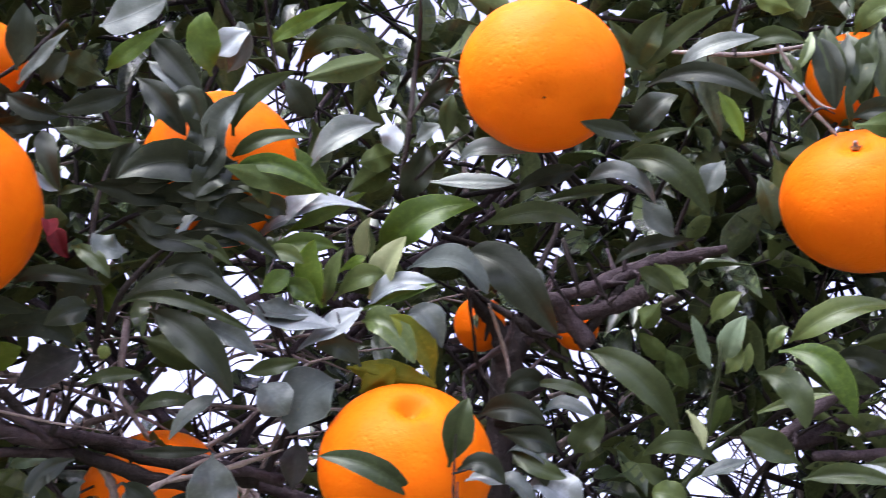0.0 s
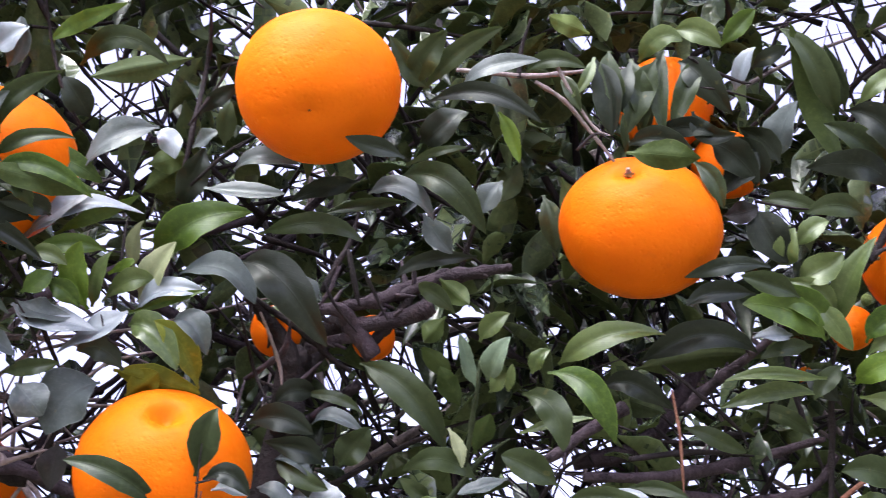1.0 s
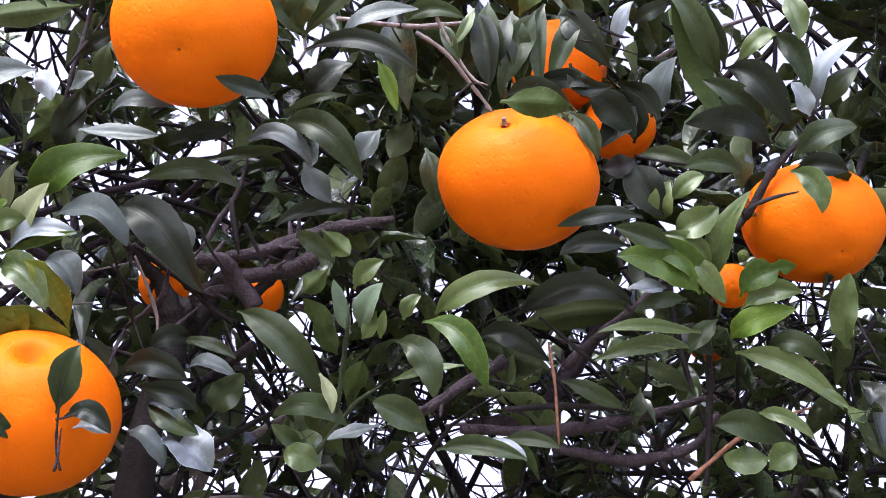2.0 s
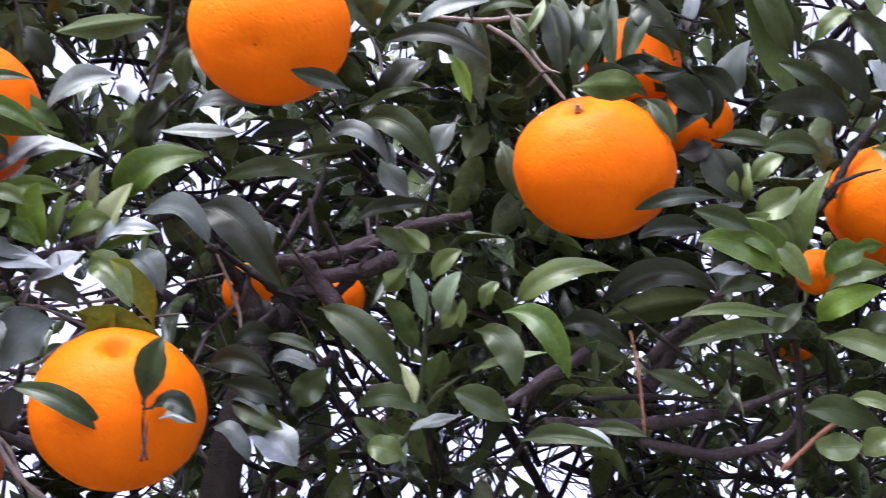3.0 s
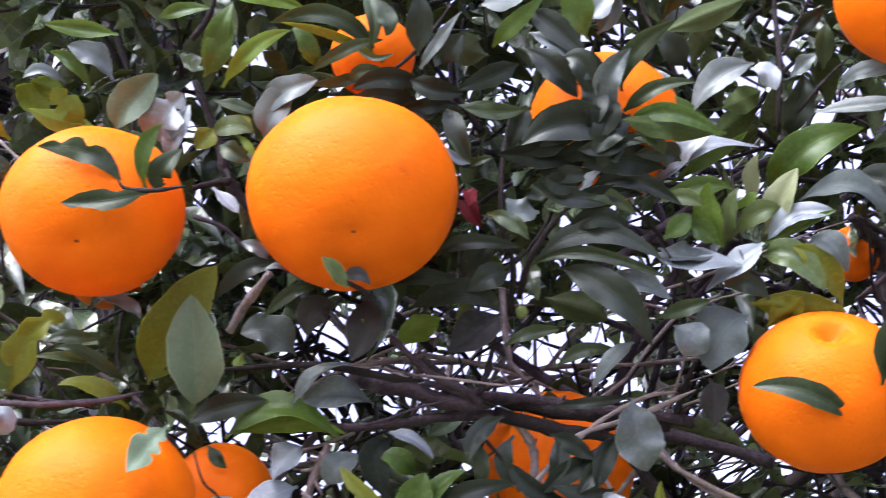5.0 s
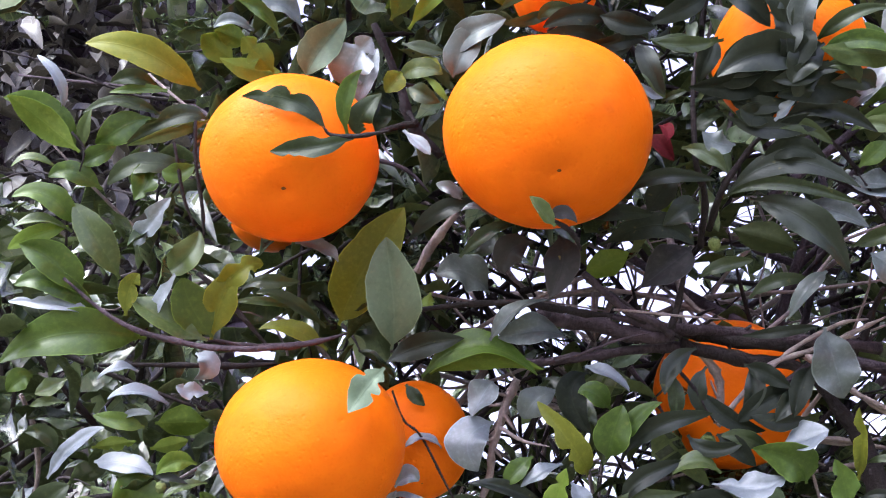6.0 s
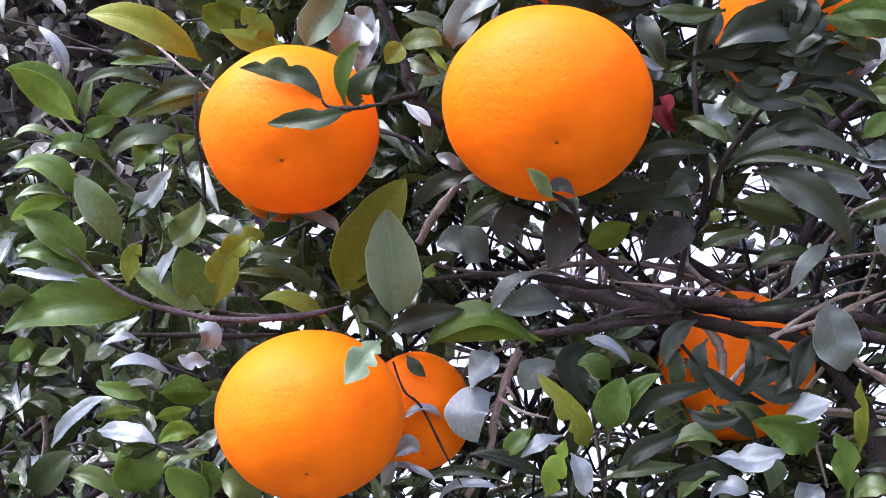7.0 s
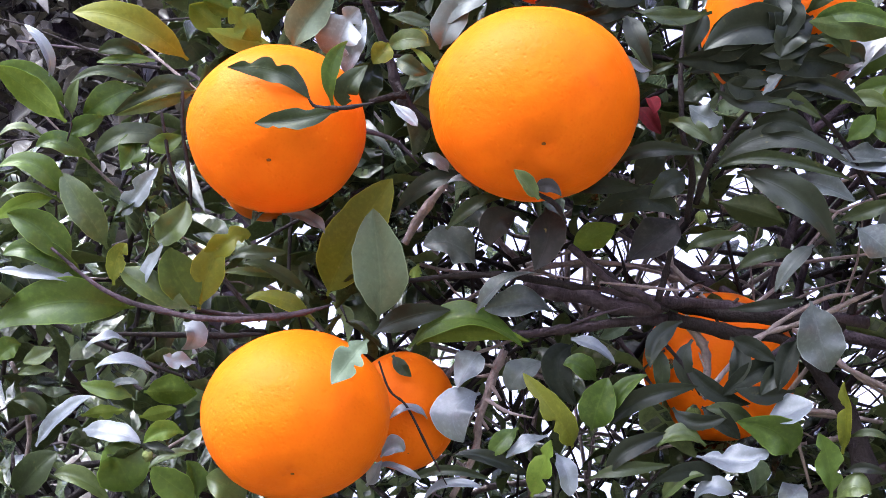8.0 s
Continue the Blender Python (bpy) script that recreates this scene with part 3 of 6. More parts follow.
limb("twig", BARK, [(0.144, 0.597, 1.815, 0.0009), (0.139, 0.596, 1.799, 0.0013), (0.134, 0.600, 1.791, 0.0011)])
# twigs set further in
limb("twig", DARKBARK, [(0.138, 0.630, 1.815, 0.0018), (0.151, 0.629, 1.846, 0.0015), (0.155, 0.622, 1.867, 0.0012)])
limb("twig", DARKBARK, [(0.211, 0.625, 1.827, 0.0015), (0.213, 0.607, 1.842, 0.0014), (0.217, 0.588, 1.856, 0.0010)])
limb("twig", BARK, [(-0.117, 0.703, 1.722, 0.0014), (-0.107, 0.713, 1.708, 0.0015), (-0.098, 0.722, 1.696, 0.0013)])
limb("twig", BARK, [(-0.247, 0.609, 1.820, 0.0012), (-0.229, 0.610, 1.812, 0.0012), (-0.218, 0.616, 1.800, 0.0011)])
limb("twig", BARK, [(-0.393, 0.557, 1.742, 0.0007), (-0.378, 0.565, 1.729, 0.0010), (-0.361, 0.572, 1.718, 0.0013), (-0.330, 0.578, 1.709, 0.0014), (-0.300, 0.574, 1.704, 0.0014), (-0.274, 0.575, 1.705, 0.0015), (-0.256, 0.576, 1.709, 0.0011)])
limb("twig", DARKBARK, [(-0.339, 0.601, 1.758, 0.0012), (-0.319, 0.608, 1.737, 0.0015), (-0.302, 0.613, 1.716, 0.0016)])
limb("twig", PALEBARK, [(-0.448, 0.640, 1.712, 0.0012), (-0.445, 0.654, 1.697, 0.0014), (-0.445, 0.664, 1.674, 0.0014), (-0.454, 0.675, 1.645, 0.0014)])
limb("twig", DARKBARK, [(-0.153, 0.527, 1.737, 0.0010), (-0.145, 0.539, 1.736, 0.0013), (-0.141, 0.549, 1.731, 0.0014)])
limb("branch", BARK, [(0.318, 0.778, 1.778, 0.0048), (0.356, 0.766, 1.789, 0.0059), (0.376, 0.756, 1.809, 0.0055), (0.388, 0.744, 1.830, 0.0052), (0.397, 0.739, 1.857, 0.0045)])
limb("twig", GREENBARK, [(0.211, 0.594, 1.711, 0.0012), (0.210, 0.572, 1.729, 0.0012), (0.209, 0.555, 1.740, 0.0011), (0.208, 0.547, 1.751, 0.0008)])
limb("twig", GREENBARK, [(0.198, 0.619, 1.691, 0.0013), (0.210, 0.606, 1.706, 0.0012), (0.219, 0.591, 1.718, 0.0011), (0.230, 0.579, 1.725, 0.0008)])
limb("twig", DARKBARK, [(0.035, 0.618, 1.795, 0.0009), (0.051, 0.618, 1.782, 0.0009), (0.064, 0.621, 1.772, 0.0007)])

leaf_count = [0]
LEAF_SKINS = {"yp": "c"}


def leaf(base, middle, tip, width, roll, kind):
    """One leaf along a bent midrib from the foot of its stalk over its middle to its tip; roll turns it about its length.
    An e after the kind: eaten by insects."""
    leaf_count[0] += 1
    rng = random.Random(leaf_count[0])
    eaten = kind.endswith("e")
    skin = LEAF_SKINS.get(kind, kind[0])
    a, m, b = Vector(base), Vector(middle), Vector(tip)
    chord = (b - a).normalized()
    length = (m - a).length + (b - m).length
    out = Vector((0.0, -0.9, -0.44))
    out = (out - chord * out.dot(chord)).normalized()
    out = Matrix.Rotation(radians(roll), 3, chord) @ out
    fold, bend, twist = rng.uniform(0.25, 0.85), rng.uniform(-0.02, 0.16), rng.uniform(-0.9, 0.9)
    wave, beats, phase, phase2 = rng.uniform(0.08, 0.26), rng.uniform(6, 12), rng.uniform(0, 6), rng.uniform(0, 6)
    early, blunt = rng.uniform(0.80, 0.98), rng.uniform(0.62, 0.85)
    bites = [(rng.uniform(0.3, 0.85), rng.choice((-1, 1)), rng.uniform(0.035, 0.09), rng.uniform(0.35, 0.85)) for _ in range(rng.randint(2, 3))] if eaten else []
    steps = 36 if eaten else 20
    lead = 2 * m - (a + b) / 2
    rows = []
    for i in range(steps + 1):
        u = i / steps
        at = a * (1 - u) ** 2 + lead * 2 * u * (1 - u) + b * u * u
        ahead = ((lead - a) * (1 - u) + (b - lead) * u).normalized()
        face = Matrix.Rotation(twist * (u - 0.4), 3, ahead) @ (out - ahead * out.dot(ahead)).normalized()
        across = face.cross(ahead)
        s = max(0.0, (u - 0.07) / 0.93)
        w = 0.5 * width * (math.sin(math.pi * s**early) ** blunt * (1 + 0.025 * math.sin(u * 23 + phase) + 0.015 * math.sin(u * 41 + phase2)) if 0 < s < 1 else 0.0)
        w = max(w, 0.0008 if u < 0.5 else 0.0002)
        row = []
        for c in (-1.0, -0.62, -0.3, 0.0, 0.3, 0.62, 1.0):
            edge = w
            for spot, sign, wide, deep in bites:
                if c * sign > 0:
                    edge *= 1 - deep * math.exp(-(((u - spot) / wide) ** 2)) * (0.85 + 0.15 * math.sin(u * 47 + phase))
            v = c * edge
            lift = fold * abs(v) * (1.15 - 0.55 * abs(c)) - bend * length * (2 * u - 1) ** 2
            lift += wave * abs(c) * w * math.sin(beats * u + phase + (1.7 if c > 0 else 0))
            row.append((at + across * v + face * lift, u, c, face))
        rows.append(row)
    verts, faces, mats, n = [], [], [], 7
    for drop in (0.0, 0.00035):
        verts.extend(tuple(TO_TREE @ (p - face * drop)) for row in rows for p, _, _, face in row)
    flat = [(u, c) for row in rows for _, u, c, _ in row]
    half = len(flat)
    for i in range(steps):
        for k in range(n - 1):
            q = i * n + k
            up = (q, q + n, q + n + 1, q + 1)
            faces.append(up[::-1])
            faces.append(tuple(j + half for j in up))
            mats.extend((0, 1))
    me = bpy.data.meshes.new("leaf")
    me.from_pydata(verts, [], faces)
    me.polygons.foreach_set("use_smooth", [True] * len(faces))
    me.polygons.foreach_set("material_index", mats)
    layer = me.uv_layers.new(name="UVMap")
    layer.data.foreach_set("uv", [x for loop in me.loops for x in flat[loop.vertex_index % half]])
    for skin_material in SKINS[skin]:
        me.materials.append(skin_material)
    ob = new("leaf", me)
    ob.parent = tree
    return ob


def heading(turn, rise):
    """A direction: degrees left of straight on, and above level."""
    a, b = radians(turn), radians(rise)
    return Vector((-math.sin(a) * math.cos(b), math.cos(a) * math.cos(b), math.sin(b)))


def boughs():
    """Crooked boughs that spread from the fork through the inside of the crown."""
    rng = random.Random(5)
    fork = Vector(TRUNK_TOP[1][:3])
    for k in range(46):
        a, b = rng.uniform(-40, 38), rng.uniform(-2, 46)
        end = Vector((0.05, 0.0, 1.5)) + heading(a, b) * rng.uniform(0.85, 1.35)
        start = fork + Vector((rng.uniform(-0.25, 0.25), rng.uniform(0.02, 0.35), rng.uniform(-0.2, 0.25)))
        rows = []
        size = rng.uniform(0.0018, 0.0042)
        for i in range(6):
            s = i / 5
            p = start.lerp(end, s) + Vector((rng.gauss(0, 0.03), rng.gauss(0, 0.02), rng.gauss(0, 0.03) + 0.06 * math.sin(s * 3)))
            rows.append((p.x, p.y, p.z, size * (1 - 0.75 * s)))
        limb("branch", rng.choice((BARK, BARK, DARKBARK, PALEBARK)), rows)


boughs()


# ---- fruit ----
def orange(centre, radius, flat, navel, label):
    """A ripe orange: a slightly lopsided, pored rind with a hollow at the stalk, a navel scar and the calyx on its stalk."""
    rng = random.Random(label)
    thing = new("orange")
    down = Vector(navel).normalized()
    thing.matrix_world = Matrix.Translation(centre) @ down.to_track_quat("-Z", "Y").to_matrix().to_4x4()
    tagged(thing, label, "orange", "oranges on the tree")
    rise = (thing.matrix_world.to_3x3().transposed() @ Vector((0.0, -0.40, 0.92))).normalized()

    def settle(p):
        return (p - rise * (p.dot(rise) * (1.0 - flat))) * radius

    bm = bmesh.new()
    bmesh.ops.create_uvsphere(bm, u_segments=64, v_segments=44, radius=1.0)
    shift = Vector((rng.uniform(0, 9), rng.uniform(0, 9), rng.uniform(0, 9)))
    for v in bm.verts:
        p = v.co.copy()
        q = math.hypot(p.x, p.y)
        lump = 1.0 + 0.020 * noise.noise(p * 1.3 + shift) + 0.007 * noise.noise(p * 4.5 + shift) + 0.003 * noise.noise(p * 14.0 + shift)
        z = p.z
        if p.z > 0:
            z -= (0.22 if "pitted" in label else 0.11) * math.exp(-((q / 0.15) ** 2)) + 0.035 * math.exp(-((q / 0.34) ** 2))
        else:
            z += 0.035 * math.exp(-((q / 0.06) ** 2)) + 0.035 * math.exp(-((q / 0.20) ** 2))
        ridge = 1.0 + 0.03 * max(0.0, p.z) * math.cos(5 * math.atan2(p.y, p.x) + shift.x) * max(0.0, 1 - abs(q - 0.35) / 0.35)
        v.co = settle(Vector((p.x * lump * ridge, p.y * lump * ridge, z * lump)))
    for f in bm.faces:
        f.smooth = True
    part("rind", bm, RIND, thing)
    bm = bmesh.new()
    bmesh.ops.create_icosphere(bm, subdivisions=2, radius=1.0)
    for v in bm.verts:
        v.co = settle(Vector((v.co.x * 0.026 * (1 + 0.5 * noise.noise(v.co * 2 + shift)), v.co.y * 0.019, v.co.z * 0.012 - 0.930)))
    part("navel", bm, SCAR, thing, "small brown navel scar")
    bm = bmesh.new()
    top = 0.875
    ring = []
    for k in range(20):
        a = 2 * math.pi * k / 20
        r = 0.075 if k % 4 < 2 else 0.05
        ring.append(bm.verts.new(settle(Vector((r * math.cos(a), r * math.sin(a), top + 0.03)))))
    hub = bm.verts.new(settle(Vector((0, 0, top + 0.07))))
    foot = bm.verts.new(settle(Vector((0, 0, top - 0.02))))
    for k in range(20):
        bm.faces.new((ring[k], ring[(k + 1) % 20], hub))
        bm.faces.new((ring[(k + 1) % 20], ring[k], foot))
    if "pitted" in label:
        bm.free()
        return
    part("calyx", bm, SCAR, thing)
    rows = []
    for up, r in ((top + 0.03, 0.0014), (top + 0.07, 0.0012), (top + 0.12, 0.0011)):
        at = settle(Vector((0.03 * (up - top), 0.10 * (up - top), up)))
        rows.append((at.x, at.y, at.z, r))
    verts, faces = tube_data(rows, 4, 7, 0.2, 7)
    stalk = new("stalk", mesh_from("stalk", verts, faces, PALEBARK))
    stalk.parent = thing


def green_fruit(centre, radius, label):
    """A tiny unripe fruit: a pointed green body in a pale calyx."""
    thing = new("green_fruit")
    thing.matrix_world = Matrix.Translation(centre) @ pose(0, 0, 0, 24, 12, 0)
    tagged(thing, label, "unripe fruit")
    bm = bmesh.new()
    bmesh.ops.create_uvsphere(bm, u_segments=24, v_segments=16, radius=radius)
    for v in bm.verts:
        k = v.co.z / radius
        v.co.x *= 0.9 - 0.15 * max(0.0, -k)
        v.co.y *= 0.9 - 0.15 * max(0.0, -k)
        v.co += v.co.normalized() * radius * 0.05 * noise.noise(v.co * 300)
    for f in bm.faces:
        f.smooth = True
    part("body", bm, CALYX, thing)
    bm = bmesh.new()
    bmesh.ops.create_cone(bm, cap_ends=True, segments=10, radius1=radius * 0.5, radius2=radius * 0.2, depth=radius * 0.35, matrix=Matrix.Translation((0, 0, radius * 0.98)))
    part("calyx", bm, GREENBARK, thing)


orange((0.121, 0.517, 1.869), 0.0392, 0.932, (-0.110, -0.612, -0.783), "ripe orange with a small dark navel hanging high among leaves")
orange((0.288, 0.545, 1.829), 0.0407, 0.871, (0.402, 0.802, -0.441), "ripe orange with a wide shoulder under a short stalk")
orange((0.069, 0.607, 1.703), 0.0415, 0.935, (0.018, 0.859, -0.512), "ripe orange with a pitted shoulder behind a sprig of leaves")
orange((-0.152, 0.543, 1.791), 0.0498, 0.930, (0.083, -0.605, -0.792), "large ripe orange with a dark navel above dark leaves")
orange((-0.277, 0.544, 1.790), 0.0432, 0.946, (0.070, -0.650, -0.757), "ripe orange crossed by a thin leafy twig")
orange((-0.275, 0.582, 1.657), 0.0446, 0.904, (0.093, -0.523, -0.847), "ripe orange with fine pores and a small navel")
orange((-0.234, 0.654, 1.675), 0.0284, 1.105, (0.131, -0.423, -0.897), "shaded orange half hidden behind a larger one")
orange((-0.0277, 0.574, 1.838), 0.0388, 0.985, (0.081, -0.400, -0.913), "ripe orange largely covered by several dark leaves")
orange((-0.143, 0.548, 1.873), 0.0215, 0.970, (-0.004, -0.402, -0.916), "orange covered by leaves high in the tree")
orange((-0.057, 0.755, 1.717), 0.0454, 0.978, (0.194, -0.553, -0.810), "large shaded orange behind bare boughs and pale twigs")
orange((0.118, 0.688, 1.814), 0.0148, 1.08, (-0.060, -0.499, -0.864), "orange seen past the fork of the trunk")
orange((0.173, 0.681, 1.812), 0.0125, 1.06, (-0.042, -0.363, -0.931), "small part of an orange behind a branch")
orange((0.328, 0.608, 1.947), 0.0285, 0.988, (-0.038, -0.327, -0.944), "orange hidden by hanging twigs and leaves")
orange((0.447, 0.546, 1.828), 0.0366, 0.86, (0.099, -0.568, -0.817), "large orange behind a dark forked twig")
orange((0.414, 0.578, 1.802), 0.0117, 1.026, (-0.090, -0.553, -0.828), "orange peeping out under young leaves")
orange((0.364, 0.606, 1.910), 0.0213, 0.923, (-0.049, -0.376, -0.925), "orange in shadow behind dark leaves")
orange((0.462, 0.723, 1.830), 0.0120, 0.778, (-0.073, -0.483, -0.873), "orange almost hidden behind a shoot")
orange((-0.334, 0.739, 1.858), 0.0294, 0.938, (0.079, -0.791, -0.607), "orange low behind a bigger orange")
green_fruit((-0.075, 0.593, 1.747), 0.0035, "pale green unripe fruit beside a dark stem")
green_fruit((-0.084, 0.654, 1.663), 0.0049, "dark green unripe fruit in the shade")
green_fruit((-0.351, 0.593, 1.644), 0.0030, "small green unripe fruit among low leaves")
green_fruit((0.367, 0.575, 1.843), 0.0027, "tiny curled green fruit beside an orange")
green_fruit((0.409, 0.551, 1.806), 0.0033, "small green fruit under young leaves")

# ---- leaves near the path ----
# outer left sprays
leaf((-0.322, 0.543, 1.831), (-0.343, 0.523, 1.843), (-0.372, 0.509, 1.849), 0.0164, 14, "o")
leaf((-0.386, 0.531, 1.817), (-0.389, 0.521, 1.833), (-0.397, 0.513, 1.845), 0.0065, 59, "p")
leaf((-0.384, 0.541, 1.803), (-0.393, 0.526, 1.819), (-0.415, 0.517, 1.824), 0.0118, 32, "m")
leaf((-0.380, 0.538, 1.803), (-0.378, 0.532, 1.810), (-0.373, 0.527, 1.818), 0.0071, -8, "u")
leaf((-0.340, 0.540, 1.819), (-0.358, 0.530, 1.822), (-0.378, 0.525, 1.819), 0.0072, 30, "v")
leaf((-0.341, 0.534, 1.831), (-0.352, 0.526, 1.833), (-0.363, 0.523, 1.830), 0.0081, 14, "v")
leaf((-0.337, 0.533, 1.828), (-0.350, 0.529, 1.828), (-0.364, 0.526, 1.826), 0.0053, 16, "m")
leaf((-0.347, 0.536, 1.817), (-0.361, 0.535, 1.810), (-0.372, 0.535, 1.802), 0.0155, -3, "m")
leaf((-0.319, 0.543, 1.816), (-0.334, 0.537, 1.815), (-0.358, 0.536, 1.801), 0.0110, 8, "ve")
leaf((-0.318, 0.543, 1.813), (-0.335, 0.539, 1.808), (-0.357, 0.537, 1.800), 0.0071, -38, "u")
leaf((-0.383, 0.541, 1.795), (-0.373, 0.538, 1.798), (-0.363, 0.537, 1.801), 0.0102, 0, "m")
leaf((-0.394, 0.540, 1.796), (-0.404, 0.534, 1.798), (-0.415, 0.532, 1.795), 0.0061, 50, "u")
leaf((-0.373, 0.549, 1.785), (-0.385, 0.540, 1.791), (-0.397, 0.536, 1.789), 0.0118, 26, "m")
leaf((-0.327, 0.552, 1.792), (-0.350, 0.543, 1.794), (-0.370, 0.541, 1.785), 0.0122, 21, "v")
leaf((-0.352, 0.546, 1.798), (-0.350, 0.546, 1.787), (-0.356, 0.547, 1.776), 0.0145, -20, "me")
leaf((-0.325, 0.547, 1.793), (-0.335, 0.547, 1.789), (-0.342, 0.545, 1.790), 0.0100, -3, "m")
leaf((-0.387, 0.553, 1.767), (-0.397, 0.543, 1.780), (-0.416, 0.537, 1.783), 0.0127, 28, "m")
leaf((-0.367, 0.567, 1.744), (-0.377, 0.555, 1.761), (-0.386, 0.545, 1.777), 0.0164, 29, "u")
leaf((-0.363, 0.564, 1.759), (-0.351, 0.556, 1.767), (-0.340, 0.549, 1.777), 0.0119, -6, "pe")
leaf((-0.389, 0.556, 1.768), (-0.403, 0.547, 1.770), (-0.416, 0.542, 1.767), 0.0063, 50, "u")
leaf((-0.391, 0.554, 1.768), (-0.406, 0.549, 1.763), (-0.419, 0.547, 1.756), 0.0095, -5, "y")
leaf((-0.388, 0.571, 1.736), (-0.398, 0.556, 1.751), (-0.413, 0.547, 1.758), 0.0179, 34, "m")
leaf((-0.348, 0.570, 1.746), (-0.335, 0.567, 1.753), (-0.327, 0.562, 1.763), 0.0151, -4, "u")
leaf((-0.327, 0.585, 1.737), (-0.311, 0.578, 1.747), (-0.299, 0.576, 1.750), 0.0128, 5, "oe")
leaf((-0.380, 0.577, 1.729), (-0.398, 0.561, 1.741), (-0.417, 0.552, 1.742), 0.0128, 24, "m")
leaf((-0.381, 0.574, 1.727), (-0.400, 0.565, 1.732), (-0.421, 0.558, 1.733), 0.0111, 55, "pe")
leaf((-0.360, 0.589, 1.717), (-0.392, 0.572, 1.719), (-0.429, 0.564, 1.707), 0.0236, 11, "m")
leaf((-0.328, 0.593, 1.719), (-0.336, 0.582, 1.732), (-0.338, 0.573, 1.744), 0.0213, 23, "m")
leaf((-0.329, 0.589, 1.716), (-0.350, 0.579, 1.726), (-0.363, 0.572, 1.736), 0.0156, 40, "u")
leaf((-0.329, 0.595, 1.718), (-0.322, 0.586, 1.735), (-0.312, 0.580, 1.749), 0.0172, 8, "o")
leaf((-0.367, 0.575, 1.727), (-0.364, 0.569, 1.738), (-0.358, 0.566, 1.745), 0.0103, 7, "oe")
leaf((-0.357, 0.583, 1.723), (-0.350, 0.575, 1.735), (-0.340, 0.569, 1.746), 0.0072, -15, "p")
leaf((-0.271, 0.604, 1.723), (-0.288, 0.589, 1.734), (-0.303, 0.581, 1.738), 0.0071, 28, "v")
leaf((-0.281, 0.599, 1.733), (-0.300, 0.591, 1.735), (-0.316, 0.585, 1.735), 0.0046, 17, "u")
leaf((-0.270, 0.604, 1.712), (-0.286, 0.595, 1.720), (-0.303, 0.589, 1.723), 0.0099, 41, "o")
leaf((-0.314, 0.587, 1.744), (-0.298, 0.584, 1.743), (-0.283, 0.583, 1.740), 0.0074, -21, "v")
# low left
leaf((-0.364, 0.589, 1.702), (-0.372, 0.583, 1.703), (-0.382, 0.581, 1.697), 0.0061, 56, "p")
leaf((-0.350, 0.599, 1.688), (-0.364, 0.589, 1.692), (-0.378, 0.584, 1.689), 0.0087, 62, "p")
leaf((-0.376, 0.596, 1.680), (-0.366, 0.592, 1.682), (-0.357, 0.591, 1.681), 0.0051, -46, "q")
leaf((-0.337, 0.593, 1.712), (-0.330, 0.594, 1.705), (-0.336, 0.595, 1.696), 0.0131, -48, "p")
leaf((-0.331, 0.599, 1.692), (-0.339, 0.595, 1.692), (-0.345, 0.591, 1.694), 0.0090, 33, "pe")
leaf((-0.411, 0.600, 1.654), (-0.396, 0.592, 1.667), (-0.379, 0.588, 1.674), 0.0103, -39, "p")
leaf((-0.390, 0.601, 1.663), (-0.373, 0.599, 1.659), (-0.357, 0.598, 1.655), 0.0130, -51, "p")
leaf((-0.365, 0.614, 1.630), (-0.369, 0.605, 1.643), (-0.374, 0.599, 1.652), 0.0267, 29, "m")
leaf((-0.425, 0.607, 1.631), (-0.411, 0.599, 1.641), (-0.399, 0.594, 1.649), 0.0171, -5, "v")
leaf((-0.375, 0.614, 1.626), (-0.388, 0.604, 1.637), (-0.401, 0.599, 1.640), 0.0101, 43, "u")
leaf((-0.362, 0.597, 1.676), (-0.373, 0.592, 1.678), (-0.385, 0.587, 1.681), 0.0087, 30, "m")
leaf((-0.338, 0.607, 1.658), (-0.348, 0.603, 1.659), (-0.357, 0.603, 1.653), 0.0101, 7, "y")
leaf((-0.309, 0.625, 1.625), (-0.317, 0.616, 1.632), (-0.327, 0.611, 1.636), 0.0179, 42, "u")
leaf((-0.334, 0.613, 1.650), (-0.345, 0.607, 1.647), (-0.355, 0.605, 1.641), 0.0059, 48, "u")
leaf((-0.362, 0.604, 1.655), (-0.352, 0.605, 1.652), (-0.342, 0.606, 1.649), 0.0046, -30, "d")
leaf((-0.334, 0.620, 1.628), (-0.333, 0.613, 1.637), (-0.336, 0.607, 1.644), 0.0114, 31, "m")
leaf((-0.413, 0.577, 1.700), (-0.419, 0.575, 1.698), (-0.426, 0.576, 1.692), 0.0113, 5, "m")
leaf((-0.398, 0.582, 1.699), (-0.405, 0.580, 1.694), (-0.412, 0.578, 1.691), 0.0092, 24, "u")
leaf((-0.399, 0.584, 1.689), (-0.408, 0.582, 1.688), (-0.415, 0.580, 1.686), 0.0052, 36, "u")
leaf((-0.405, 0.593, 1.665), (-0.409, 0.587, 1.673), (-0.419, 0.585, 1.674), 0.0085, 30, "v")
